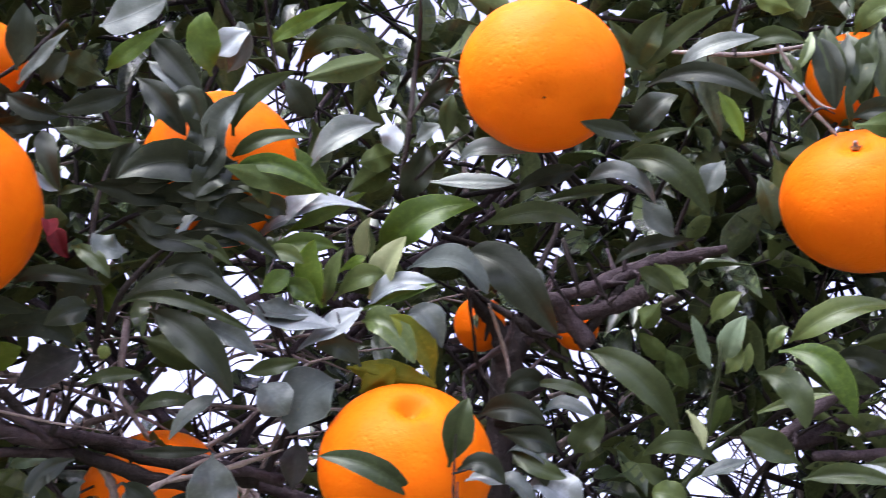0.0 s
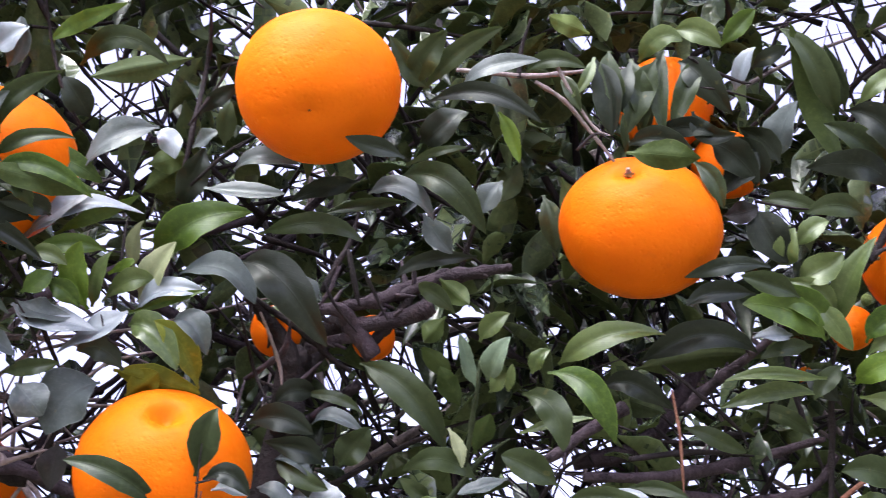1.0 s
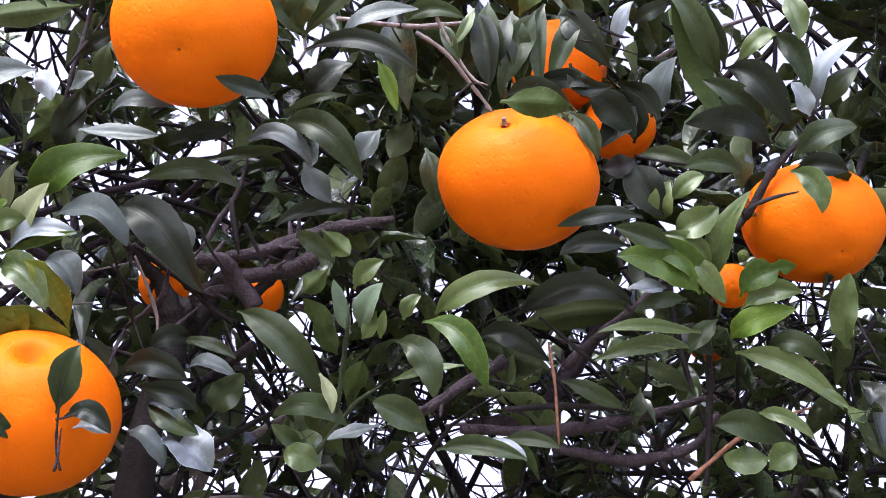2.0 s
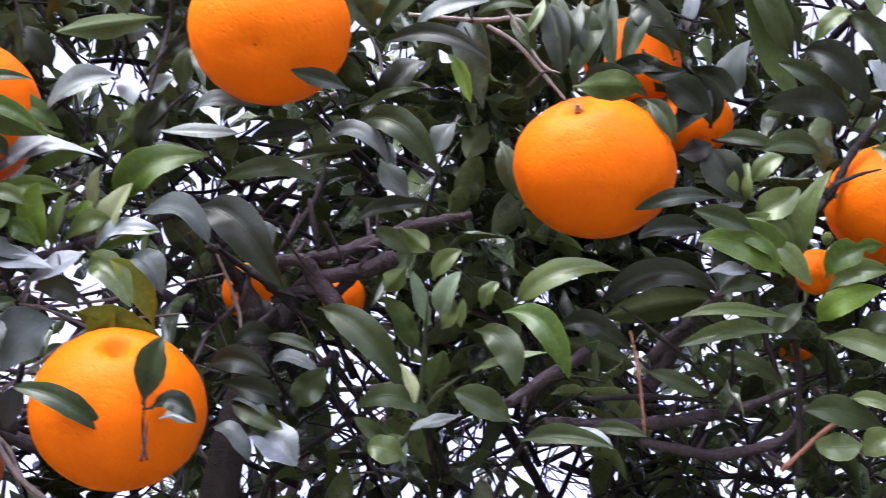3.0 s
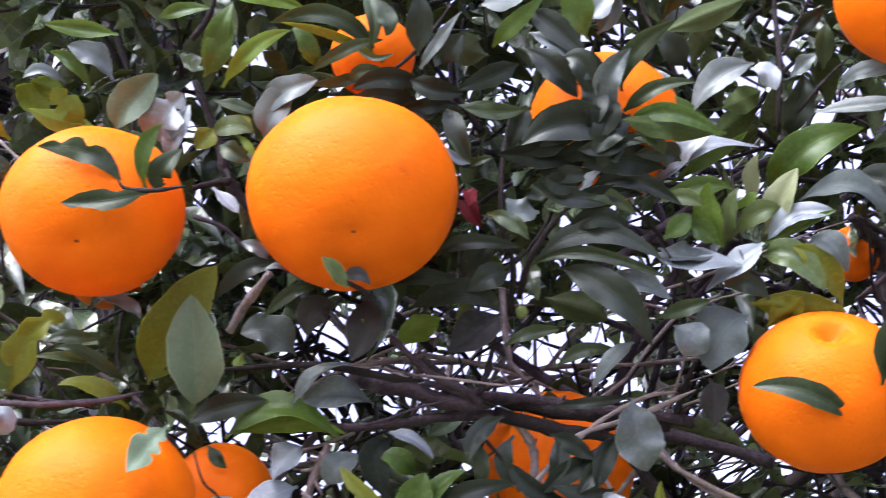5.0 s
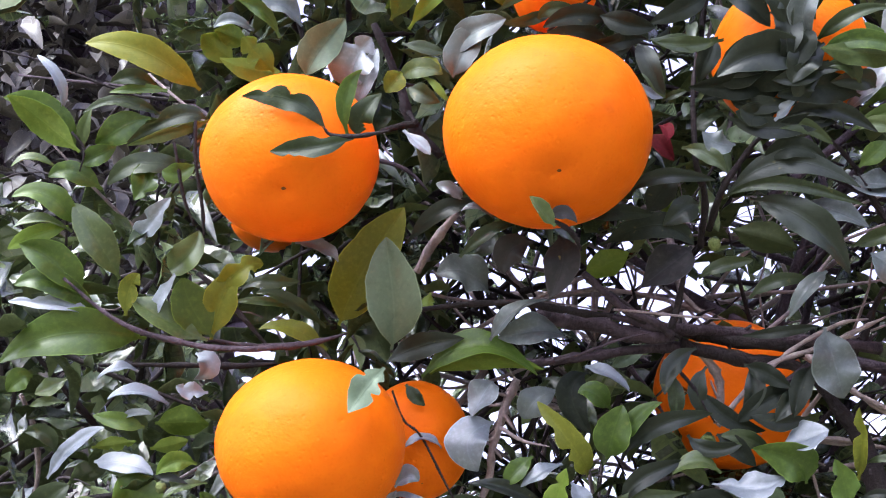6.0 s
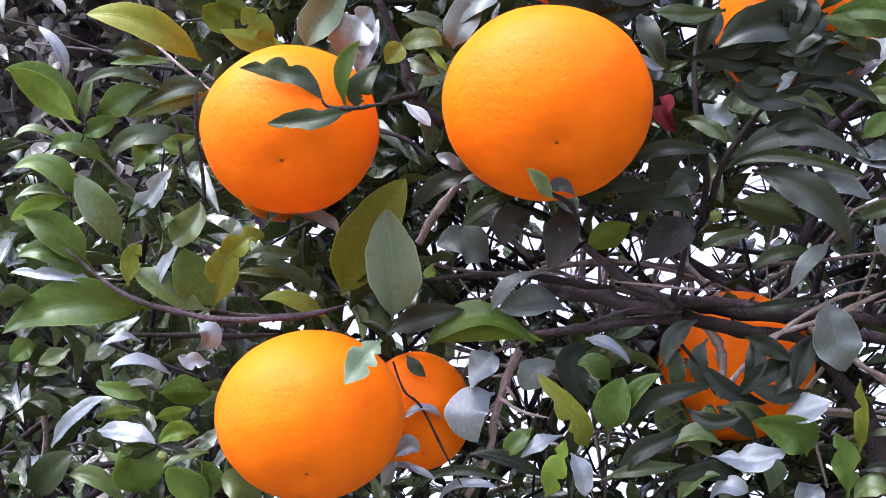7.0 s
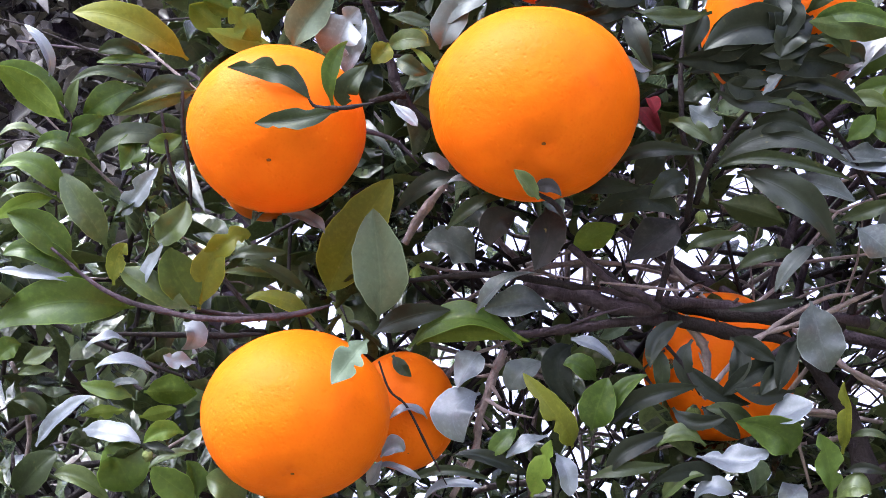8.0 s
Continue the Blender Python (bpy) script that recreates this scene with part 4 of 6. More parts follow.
# twig before the crossed fruit
leaf((-0.250, 0.507, 1.783), (-0.266, 0.498, 1.795), (-0.288, 0.493, 1.796), 0.0118, 25, "ve")
leaf((-0.239, 0.504, 1.776), (-0.259, 0.501, 1.771), (-0.276, 0.498, 1.770), 0.0104, 9, "ve")
leaf((-0.245, 0.511, 1.782), (-0.242, 0.503, 1.799), (-0.234, 0.499, 1.806), 0.0084, 1, "m")
leaf((-0.239, 0.519, 1.784), (-0.237, 0.514, 1.792), (-0.227, 0.509, 1.801), 0.0119, 2, "ve")
leaf((-0.221, 0.543, 1.832), (-0.225, 0.543, 1.827), (-0.230, 0.544, 1.822), 0.0111, -9, "o")
leaf((-0.269, 0.539, 1.832), (-0.260, 0.531, 1.842), (-0.246, 0.525, 1.854), 0.0192, -7, "s")
leaf((-0.247, 0.545, 1.825), (-0.244, 0.536, 1.835), (-0.234, 0.530, 1.845), 0.0230, -14, "pe")
leaf((-0.246, 0.546, 1.817), (-0.239, 0.540, 1.828), (-0.233, 0.534, 1.842), 0.0123, -15, "p")
leaf((-0.220, 0.537, 1.845), (-0.209, 0.538, 1.841), (-0.199, 0.539, 1.838), 0.0072, -28, "v")
leaf((-0.218, 0.544, 1.831), (-0.208, 0.541, 1.834), (-0.202, 0.541, 1.829), 0.0073, -4, "o")
leaf((-0.210, 0.543, 1.829), (-0.204, 0.545, 1.822), (-0.200, 0.547, 1.815), 0.0039, -3, "y")
leaf((-0.219, 0.546, 1.826), (-0.212, 0.546, 1.820), (-0.204, 0.547, 1.815), 0.0095, -8, "v")
leaf((-0.196, 0.543, 1.826), (-0.190, 0.535, 1.835), (-0.178, 0.529, 1.846), 0.0181, -13, "q")
leaf((-0.223, 0.555, 1.806), (-0.215, 0.556, 1.797), (-0.210, 0.556, 1.792), 0.0071, -34, "p")
leaf((-0.195, 0.566, 1.770), (-0.201, 0.561, 1.774), (-0.208, 0.558, 1.776), 0.0070, 34, "p")
leaf((-0.181, 0.565, 1.760), (-0.189, 0.560, 1.763), (-0.197, 0.558, 1.762), 0.0051, 52, "p")
leaf((-0.272, 0.627, 1.731), (-0.252, 0.606, 1.755), (-0.229, 0.590, 1.780), 0.0286, -4, "o")
leaf((-0.237, 0.602, 1.707), (-0.235, 0.587, 1.732), (-0.237, 0.574, 1.757), 0.0271, 14, "s")
leaf((-0.281, 0.571, 1.758), (-0.268, 0.572, 1.754), (-0.259, 0.574, 1.747), 0.0095, -47, "p")
leaf((-0.228, 0.577, 1.753), (-0.208, 0.567, 1.765), (-0.184, 0.564, 1.768), 0.0093, -16, "d")
leaf((-0.200, 0.576, 1.744), (-0.186, 0.571, 1.753), (-0.171, 0.569, 1.757), 0.0069, -16, "v")
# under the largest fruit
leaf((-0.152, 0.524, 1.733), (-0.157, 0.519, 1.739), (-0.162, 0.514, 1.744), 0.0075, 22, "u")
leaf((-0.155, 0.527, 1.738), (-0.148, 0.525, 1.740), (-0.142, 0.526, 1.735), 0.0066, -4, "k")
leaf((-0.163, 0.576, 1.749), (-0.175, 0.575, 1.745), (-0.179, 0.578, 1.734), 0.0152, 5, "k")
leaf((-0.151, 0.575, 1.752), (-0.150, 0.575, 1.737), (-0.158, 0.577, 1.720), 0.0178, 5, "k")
leaf((-0.186, 0.599, 1.733), (-0.198, 0.588, 1.741), (-0.212, 0.582, 1.740), 0.0220, 46, "q")
leaf((-0.191, 0.598, 1.709), (-0.177, 0.593, 1.719), (-0.160, 0.590, 1.728), 0.0103, -48, "q")
leaf((-0.149, 0.611, 1.714), (-0.167, 0.604, 1.713), (-0.184, 0.600, 1.710), 0.0172, 42, "q")
leaf((-0.228, 0.614, 1.697), (-0.198, 0.604, 1.708), (-0.164, 0.607, 1.695), 0.0155, -42, "m")
leaf((-0.222, 0.620, 1.700), (-0.197, 0.612, 1.703), (-0.164, 0.613, 1.695), 0.0116, -178, "m")
leaf((-0.243, 0.612, 1.705), (-0.224, 0.605, 1.710), (-0.202, 0.602, 1.711), 0.0129, -14, "d")
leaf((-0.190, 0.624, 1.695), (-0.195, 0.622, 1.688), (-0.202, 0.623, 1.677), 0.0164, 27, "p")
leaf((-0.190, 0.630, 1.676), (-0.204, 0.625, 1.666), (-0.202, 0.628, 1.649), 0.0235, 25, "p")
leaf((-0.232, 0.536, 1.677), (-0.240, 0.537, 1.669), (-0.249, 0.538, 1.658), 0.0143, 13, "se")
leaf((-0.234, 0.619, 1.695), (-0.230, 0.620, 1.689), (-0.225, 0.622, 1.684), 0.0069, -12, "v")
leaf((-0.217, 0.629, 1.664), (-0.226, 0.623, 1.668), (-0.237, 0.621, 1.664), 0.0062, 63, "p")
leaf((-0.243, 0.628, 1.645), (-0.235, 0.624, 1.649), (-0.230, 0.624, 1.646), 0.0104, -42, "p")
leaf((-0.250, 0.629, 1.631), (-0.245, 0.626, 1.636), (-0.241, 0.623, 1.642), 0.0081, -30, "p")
leaf((-0.167, 0.642, 1.633), (-0.186, 0.632, 1.641), (-0.204, 0.625, 1.645), 0.0075, 27, "d")
leaf((-0.143, 0.642, 1.645), (-0.153, 0.628, 1.660), (-0.167, 0.615, 1.679), 0.0143, 17, "oe")
leaf((-0.159, 0.632, 1.654), (-0.170, 0.631, 1.648), (-0.180, 0.630, 1.643), 0.0088, 51, "p")
leaf((-0.173, 0.630, 1.657), (-0.182, 0.630, 1.649), (-0.188, 0.630, 1.643), 0.0100, 17, "m")
leaf((-0.169, 0.645, 1.624), (-0.163, 0.635, 1.634), (-0.157, 0.626, 1.648), 0.0128, -13, "ye")
leaf((-0.154, 0.635, 1.644), (-0.150, 0.636, 1.633), (-0.149, 0.638, 1.622), 0.0113, -35, "p")
leaf((-0.142, 0.624, 1.696), (-0.151, 0.622, 1.684), (-0.143, 0.628, 1.665), 0.0156, -1, "x")
leaf((-0.158, 0.626, 1.690), (-0.170, 0.626, 1.683), (-0.176, 0.628, 1.675), 0.0158, 31, "q")
leaf((-0.234, 0.634, 1.632), (-0.211, 0.631, 1.637), (-0.187, 0.634, 1.631), 0.0053, -30, "v")
leaf((-0.227, 0.639, 1.625), (-0.210, 0.633, 1.630), (-0.193, 0.630, 1.630), 0.0070, -63, "p")
leaf((-0.248, 0.630, 1.641), (-0.235, 0.627, 1.639), (-0.222, 0.627, 1.633), 0.0053, -66, "p")
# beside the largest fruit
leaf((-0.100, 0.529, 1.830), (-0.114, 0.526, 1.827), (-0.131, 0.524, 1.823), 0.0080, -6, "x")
leaf((-0.066, 0.537, 1.830), (-0.084, 0.533, 1.826), (-0.098, 0.527, 1.829), 0.0095, 10, "v")
leaf((-0.105, 0.529, 1.829), (-0.102, 0.530, 1.816), (-0.097, 0.534, 1.800), 0.0102, -1, "d")
leaf((-0.096, 0.540, 1.803), (-0.102, 0.538, 1.804), (-0.108, 0.535, 1.810), 0.0056, 35, "p")
leaf((-0.097, 0.541, 1.801), (-0.091, 0.538, 1.802), (-0.085, 0.537, 1.803), 0.0039, -14, "v")
leaf((-0.023, 0.540, 1.814), (-0.047, 0.534, 1.818), (-0.071, 0.533, 1.807), 0.0191, -1, "d")
leaf((-0.042, 0.529, 1.838), (-0.035, 0.532, 1.827), (-0.041, 0.535, 1.813), 0.0133, 4, "d")
leaf((-0.018, 0.564, 1.834), (0.003, 0.559, 1.838), (0.024, 0.561, 1.829), 0.0128, -24, "m")
leaf((-0.006, 0.571, 1.801), (0.005, 0.564, 1.812), (0.022, 0.558, 1.823), 0.0143, -46, "p")
leaf((-0.031, 0.543, 1.807), (-0.021, 0.541, 1.810), (-0.007, 0.541, 1.809), 0.0060, -10, "d")
leaf((-0.028, 0.549, 1.796), (-0.030, 0.544, 1.803), (-0.022, 0.542, 1.806), 0.0107, -14, "d")
leaf((-0.043, 0.557, 1.792), (-0.053, 0.552, 1.795), (-0.060, 0.548, 1.797), 0.0123, 3, "d")
leaf((-0.044, 0.554, 1.792), (-0.038, 0.550, 1.796), (-0.034, 0.548, 1.800), 0.0070, -45, "p")
leaf((-0.039, 0.557, 1.794), (-0.019, 0.554, 1.796), (0.004, 0.560, 1.784), 0.0100, -11, "d")
leaf((-0.049, 0.559, 1.789), (-0.033, 0.556, 1.790), (-0.018, 0.559, 1.779), 0.0073, -12, "v")
leaf((-0.064, 0.550, 1.780), (-0.073, 0.547, 1.779), (-0.079, 0.543, 1.784), 0.0122, 26, "q")
leaf((-0.090, 0.549, 1.780), (-0.079, 0.547, 1.774), (-0.070, 0.548, 1.765), 0.0083, -13, "v")
leaf((-0.067, 0.578, 1.767), (-0.039, 0.565, 1.775), (-0.007, 0.567, 1.759), 0.0128, -18, "d")
leaf((-0.052, 0.568, 1.776), (-0.036, 0.562, 1.781), (-0.020, 0.563, 1.772), 0.0108, -4, "x")
leaf((-0.070, 0.580, 1.766), (-0.043, 0.570, 1.766), (-0.005, 0.571, 1.751), 0.0067, -12, "v")
leaf((-0.006, 0.576, 1.771), (0.005, 0.577, 1.765), (0.019, 0.576, 1.766), 0.0144, -49, "q")
leaf((-0.005, 0.571, 1.772), (0.003, 0.567, 1.777), (0.008, 0.564, 1.781), 0.0102, -9, "m")
leaf((-0.003, 0.564, 1.789), (0.006, 0.562, 1.789), (0.015, 0.564, 1.785), 0.0086, -16, "u")
leaf((-0.058, 0.576, 1.763), (-0.032, 0.576, 1.748), (-0.012, 0.583, 1.723), 0.0171, -8, "d")
leaf((-0.033, 0.579, 1.759), (-0.019, 0.577, 1.753), (-0.003, 0.579, 1.744), 0.0138, -43, "q")
leaf((-0.131, 0.585, 1.747), (-0.105, 0.577, 1.753), (-0.085, 0.577, 1.743), 0.0132, -8, "x")
leaf((-0.141, 0.568, 1.756), (-0.123, 0.567, 1.757), (-0.105, 0.568, 1.754), 0.0082, -5, "x")
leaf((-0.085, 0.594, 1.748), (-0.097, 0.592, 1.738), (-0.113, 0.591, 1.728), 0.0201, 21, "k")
leaf((-0.084, 0.601, 1.733), (-0.072, 0.597, 1.737), (-0.057, 0.596, 1.738), 0.0072, -22, "v")
leaf((-0.115, 0.561, 1.765), (-0.099, 0.559, 1.770), (-0.074, 0.561, 1.767), 0.0076, -10, "d")
leaf((-0.081, 0.577, 1.763), (-0.090, 0.574, 1.758), (-0.100, 0.573, 1.751), 0.0137, 10, "d")
leaf((-0.002, 0.589, 1.735), (0.005, 0.589, 1.727), (0.012, 0.591, 1.720), 0.0198, -29, "q")
leaf((-0.060, 0.607, 1.723), (-0.046, 0.603, 1.729), (-0.029, 0.603, 1.728), 0.0074, -19, "v")
# low leaves beside the pale twigs
leaf((-0.022, 0.620, 1.710), (-0.021, 0.623, 1.690), (-0.017, 0.627, 1.674), 0.0244, -11, "q")
leaf((-0.039, 0.649, 1.638), (-0.045, 0.639, 1.648), (-0.065, 0.631, 1.653), 0.0201, 5, "m")
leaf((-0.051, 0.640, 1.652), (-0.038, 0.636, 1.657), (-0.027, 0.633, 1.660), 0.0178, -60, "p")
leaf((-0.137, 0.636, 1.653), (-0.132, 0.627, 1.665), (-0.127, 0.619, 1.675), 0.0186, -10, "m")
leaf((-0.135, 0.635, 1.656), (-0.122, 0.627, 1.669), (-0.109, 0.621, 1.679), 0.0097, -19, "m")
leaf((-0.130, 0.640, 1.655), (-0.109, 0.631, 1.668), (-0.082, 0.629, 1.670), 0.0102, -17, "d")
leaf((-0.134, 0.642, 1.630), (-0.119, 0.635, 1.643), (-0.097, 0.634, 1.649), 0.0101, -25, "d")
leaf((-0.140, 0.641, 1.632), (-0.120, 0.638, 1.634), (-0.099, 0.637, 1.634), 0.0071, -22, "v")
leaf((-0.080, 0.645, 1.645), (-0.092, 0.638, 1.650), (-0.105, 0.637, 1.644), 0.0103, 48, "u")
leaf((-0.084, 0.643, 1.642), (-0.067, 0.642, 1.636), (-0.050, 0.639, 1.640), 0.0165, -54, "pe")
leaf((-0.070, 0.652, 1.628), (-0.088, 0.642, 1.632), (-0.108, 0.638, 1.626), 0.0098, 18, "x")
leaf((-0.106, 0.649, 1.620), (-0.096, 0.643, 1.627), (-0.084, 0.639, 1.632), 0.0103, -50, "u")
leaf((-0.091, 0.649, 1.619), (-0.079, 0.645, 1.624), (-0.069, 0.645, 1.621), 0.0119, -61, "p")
leaf((-0.014, 0.649, 1.637), (-0.012, 0.635, 1.653), (-0.014, 0.624, 1.667), 0.0077, -32, "oe")
leaf((-0.022, 0.650, 1.617), (-0.022, 0.642, 1.632), (-0.026, 0.635, 1.646), 0.0144, 6, "me")
leaf((-0.021, 0.650, 1.616), (-0.011, 0.645, 1.621), (-0.001, 0.646, 1.618), 0.0135, -52, "u")
leaf((-0.016, 0.646, 1.628), (-0.005, 0.643, 1.629), (0.005, 0.643, 1.625), 0.0051, -26, "d")
leaf((-0.011, 0.641, 1.645), (-0.001, 0.637, 1.645), (0.009, 0.637, 1.641), 0.0042, -36, "v")
leaf((-0.143, 0.614, 1.696), (-0.131, 0.616, 1.691), (-0.122, 0.619, 1.683), 0.0088, -52, "p")
leaf((-0.131, 0.628, 1.676), (-0.139, 0.620, 1.683), (-0.147, 0.616, 1.685), 0.0117, 23, "m")
# tops seen on the way
leaf((-0.135, 0.530, 1.858), (-0.158, 0.512, 1.872), (-0.186, 0.507, 1.866), 0.0100, 9, "v")
leaf((-0.135, 0.532, 1.857), (-0.157, 0.516, 1.863), (-0.182, 0.507, 1.865), 0.0050, -20, "o")
leaf((-0.216, 0.534, 1.849), (-0.200, 0.521, 1.861), (-0.180, 0.513, 1.867), 0.0093, 9, "y")
leaf((-0.223, 0.529, 1.852), (-0.215, 0.520, 1.865), (-0.210, 0.511, 1.877), 0.0136, 14, "m")
leaf((-0.199, 0.539, 1.839), (-0.184, 0.530, 1.842), (-0.168, 0.524, 1.845), 0.0148, -20, "q")
leaf((-0.118, 0.515, 1.848), (-0.116, 0.506, 1.861), (-0.115, 0.499, 1.873), 0.0133, 5, "d")
leaf((-0.168, 0.529, 1.853), (-0.171, 0.520, 1.861), (-0.176, 0.513, 1.869), 0.0095, 13, "m")
leaf((-0.173, 0.526, 1.849), (-0.153, 0.519, 1.857), (-0.135, 0.515, 1.859), 0.0065, 6, "v")
leaf((-0.117, 0.520, 1.844), (-0.109, 0.513, 1.852), (-0.096, 0.504, 1.864), 0.0069, -27, "q")
leaf((-0.107, 0.521, 1.845), (-0.102, 0.515, 1.851), (-0.096, 0.511, 1.856), 0.0107, 7, "d")
leaf((-0.069, 0.526, 1.848), (-0.083, 0.525, 1.841), (-0.099, 0.524, 1.834), 0.0107, -9, "x")
leaf((-0.123, 0.521, 1.840), (-0.112, 0.522, 1.834), (-0.098, 0.522, 1.830), 0.0106, 3, "x")
leaf((-0.107, 0.528, 1.831), (-0.117, 0.527, 1.825), (-0.130, 0.524, 1.827), 0.0096, -6, "x")
leaf((-0.065, 0.534, 1.827), (-0.083, 0.532, 1.825), (-0.097, 0.528, 1.826), 0.0081, -1, "v")
leaf((-0.106, 0.531, 1.828), (-0.101, 0.533, 1.813), (-0.096, 0.535, 1.800), 0.0096, -11, "v")
leaf((-0.142, 0.505, 1.883), (-0.138, 0.506, 1.867), (-0.139, 0.510, 1.850), 0.0080, -16, "v")
leaf((-0.211, 0.511, 1.887), (-0.191, 0.509, 1.884), (-0.169, 0.512, 1.875), 0.0081, 8, "y")
leaf((-0.225, 0.547, 1.831), (-0.212, 0.541, 1.832), (-0.201, 0.540, 1.828), 0.0102, -7, "u")
leaf((-0.067, 0.524, 1.856), (-0.054, 0.527, 1.845), (-0.043, 0.532, 1.831), 0.0136, -4, "d")
leaf((-0.051, 0.523, 1.849), (-0.040, 0.524, 1.843), (-0.036, 0.531, 1.825), 0.0122, -5, "d")
leaf((-0.023, 0.536, 1.822), (-0.028, 0.527, 1.835), (-0.017, 0.518, 1.847), 0.0133, -23, "q")
leaf((0.015, 0.557, 1.860), (0.008, 0.549, 1.867), (0.001, 0.543, 1.874), 0.0143, 0, "d")
leaf((-0.033, 0.544, 1.884), (-0.027, 0.540, 1.889), (-0.018, 0.536, 1.895), 0.0156, -26, "p")
leaf((0.048, 0.554, 1.859), (0.029, 0.554, 1.851), (0.015, 0.560, 1.836), 0.0165, 31, "q")
leaf((0.005, 0.555, 1.887), (0.023, 0.538, 1.897), (0.049, 0.536, 1.886), 0.0120, 6, "v")
leaf((0.046, 0.556, 1.857), (0.053, 0.555, 1.853), (0.057, 0.557, 1.844), 0.0124, -25, "p")
leaf((-0.022, 0.536, 1.822), (-0.008, 0.529, 1.830), (0.013, 0.525, 1.833), 0.0076, -4, "v")
leaf((-0.022, 0.538, 1.817), (-0.000, 0.534, 1.820), (0.024, 0.538, 1.808), 0.0093, -5, "m")
leaf((-0.038, 0.538, 1.820), (-0.054, 0.536, 1.818), (-0.070, 0.539, 1.809), 0.0188, -4, "d")
leaf((-0.035, 0.531, 1.831), (-0.034, 0.534, 1.821), (-0.038, 0.537, 1.810), 0.0134, -1, "x")
leaf((-0.014, 0.575, 1.799), (0.007, 0.565, 1.814), (0.045, 0.559, 1.821), 0.0150, -42, "p")
leaf((0.003, 0.579, 1.807), (0.023, 0.571, 1.816), (0.043, 0.565, 1.823), 0.0074, 8, "m")
leaf((-0.003, 0.547, 1.803), (-0.008, 0.541, 1.810), (-0.019, 0.538, 1.811), 0.0081, 0, "v")
leaf((-0.041, 0.554, 1.797), (-0.053, 0.552, 1.795), (-0.062, 0.549, 1.796), 0.0108, -2, "x")
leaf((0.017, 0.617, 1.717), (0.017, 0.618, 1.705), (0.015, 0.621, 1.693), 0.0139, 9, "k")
leaf((-0.264, 0.516, 1.872), (-0.280, 0.511, 1.873), (-0.298, 0.507, 1.875), 0.0085, 5, "m")
leaf((-0.268, 0.525, 1.852), (-0.276, 0.518, 1.861), (-0.288, 0.514, 1.866), 0.0144, 43, "q")
leaf((-0.291, 0.526, 1.854), (-0.301, 0.520, 1.856), (-0.311, 0.518, 1.854), 0.0079, 34, "q")
leaf((-0.279, 0.527, 1.848), (-0.286, 0.519, 1.859), (-0.297, 0.515, 1.864), 0.0073, 19, "m")
leaf((-0.226, 0.529, 1.858), (-0.216, 0.517, 1.868), (-0.208, 0.506, 1.880), 0.0111, 9, "m")
leaf((-0.244, 0.512, 1.878), (-0.232, 0.510, 1.880), (-0.218, 0.509, 1.880), 0.0073, 1, "m")
# round the half hidden fruit
leaf((-0.087, 0.525, 1.883), (-0.072, 0.518, 1.885), (-0.056, 0.510, 1.891), 0.0192, -22, "q")
leaf((-0.034, 0.542, 1.871), (-0.039, 0.532, 1.883), (-0.039, 0.524, 1.895), 0.0162, 9, "m")
leaf((-0.029, 0.552, 1.881), (-0.022, 0.544, 1.890), (-0.025, 0.538, 1.901), 0.0159, -26, "q")
leaf((-0.083, 0.531, 1.862), (-0.072, 0.524, 1.869), (-0.056, 0.515, 1.878), 0.0090, 3, "m")
leaf((-0.064, 0.527, 1.880), (-0.051, 0.528, 1.868), (-0.035, 0.533, 1.850), 0.0133, -6, "d")
leaf((-0.063, 0.529, 1.871), (-0.052, 0.530, 1.860), (-0.038, 0.533, 1.846), 0.0112, -34, "q")
leaf((-0.010, 0.544, 1.893), (0.006, 0.532, 1.899), (0.027, 0.521, 1.905), 0.0083, 1, "m")
leaf((-0.023, 0.533, 1.833), (-0.015, 0.522, 1.848), (0.005, 0.513, 1.856), 0.0105, -1, "v")
leaf((0.050, 0.584, 1.801), (0.067, 0.567, 1.814), (0.095, 0.555, 1.822), 0.0193, -7, "m")
leaf((0.031, 0.570, 1.797), (0.015, 0.568, 1.798), (-0.005, 0.572, 1.792), 0.0098, 8, "m")
leaf((0.025, 0.581, 1.770), (0.017, 0.571, 1.785), (0.020, 0.562, 1.795), 0.0134, 4, "y")
leaf((0.026, 0.587, 1.773), (0.028, 0.575, 1.784), (0.031, 0.565, 1.795), 0.0084, -17, "u")
leaf((0.028, 0.586, 1.778), (0.043, 0.576, 1.786), (0.053, 0.573, 1.785), 0.0112, -17, "u")
leaf((0.032, 0.581, 1.790), (0.040, 0.576, 1.794), (0.044, 0.574, 1.795), 0.0050, -11, "y")
leaf((0.022, 0.577, 1.770), (0.014, 0.572, 1.776), (0.006, 0.570, 1.778), 0.0106, 4, "m")
leaf((-0.010, 0.578, 1.771), (0.009, 0.577, 1.763), (0.030, 0.573, 1.763), 0.0173, -43, "p")
leaf((0.044, 0.585, 1.774), (0.059, 0.574, 1.781), (0.078, 0.568, 1.782), 0.0130, -48, "p")
leaf((0.044, 0.584, 1.772), (0.062, 0.575, 1.777), (0.078, 0.568, 1.781), 0.0049, 3, "m")
leaf((0.044, 0.579, 1.771), (0.031, 0.581, 1.761), (0.014, 0.585, 1.749), 0.0151, 48, "p")
leaf((0.043, 0.584, 1.796), (0.043, 0.577, 1.805), (0.045, 0.569, 1.815), 0.0089, -33, "yp")
leaf((0.047, 0.586, 1.779), (0.055, 0.574, 1.792), (0.062, 0.564, 1.803), 0.0150, -29, "yp")
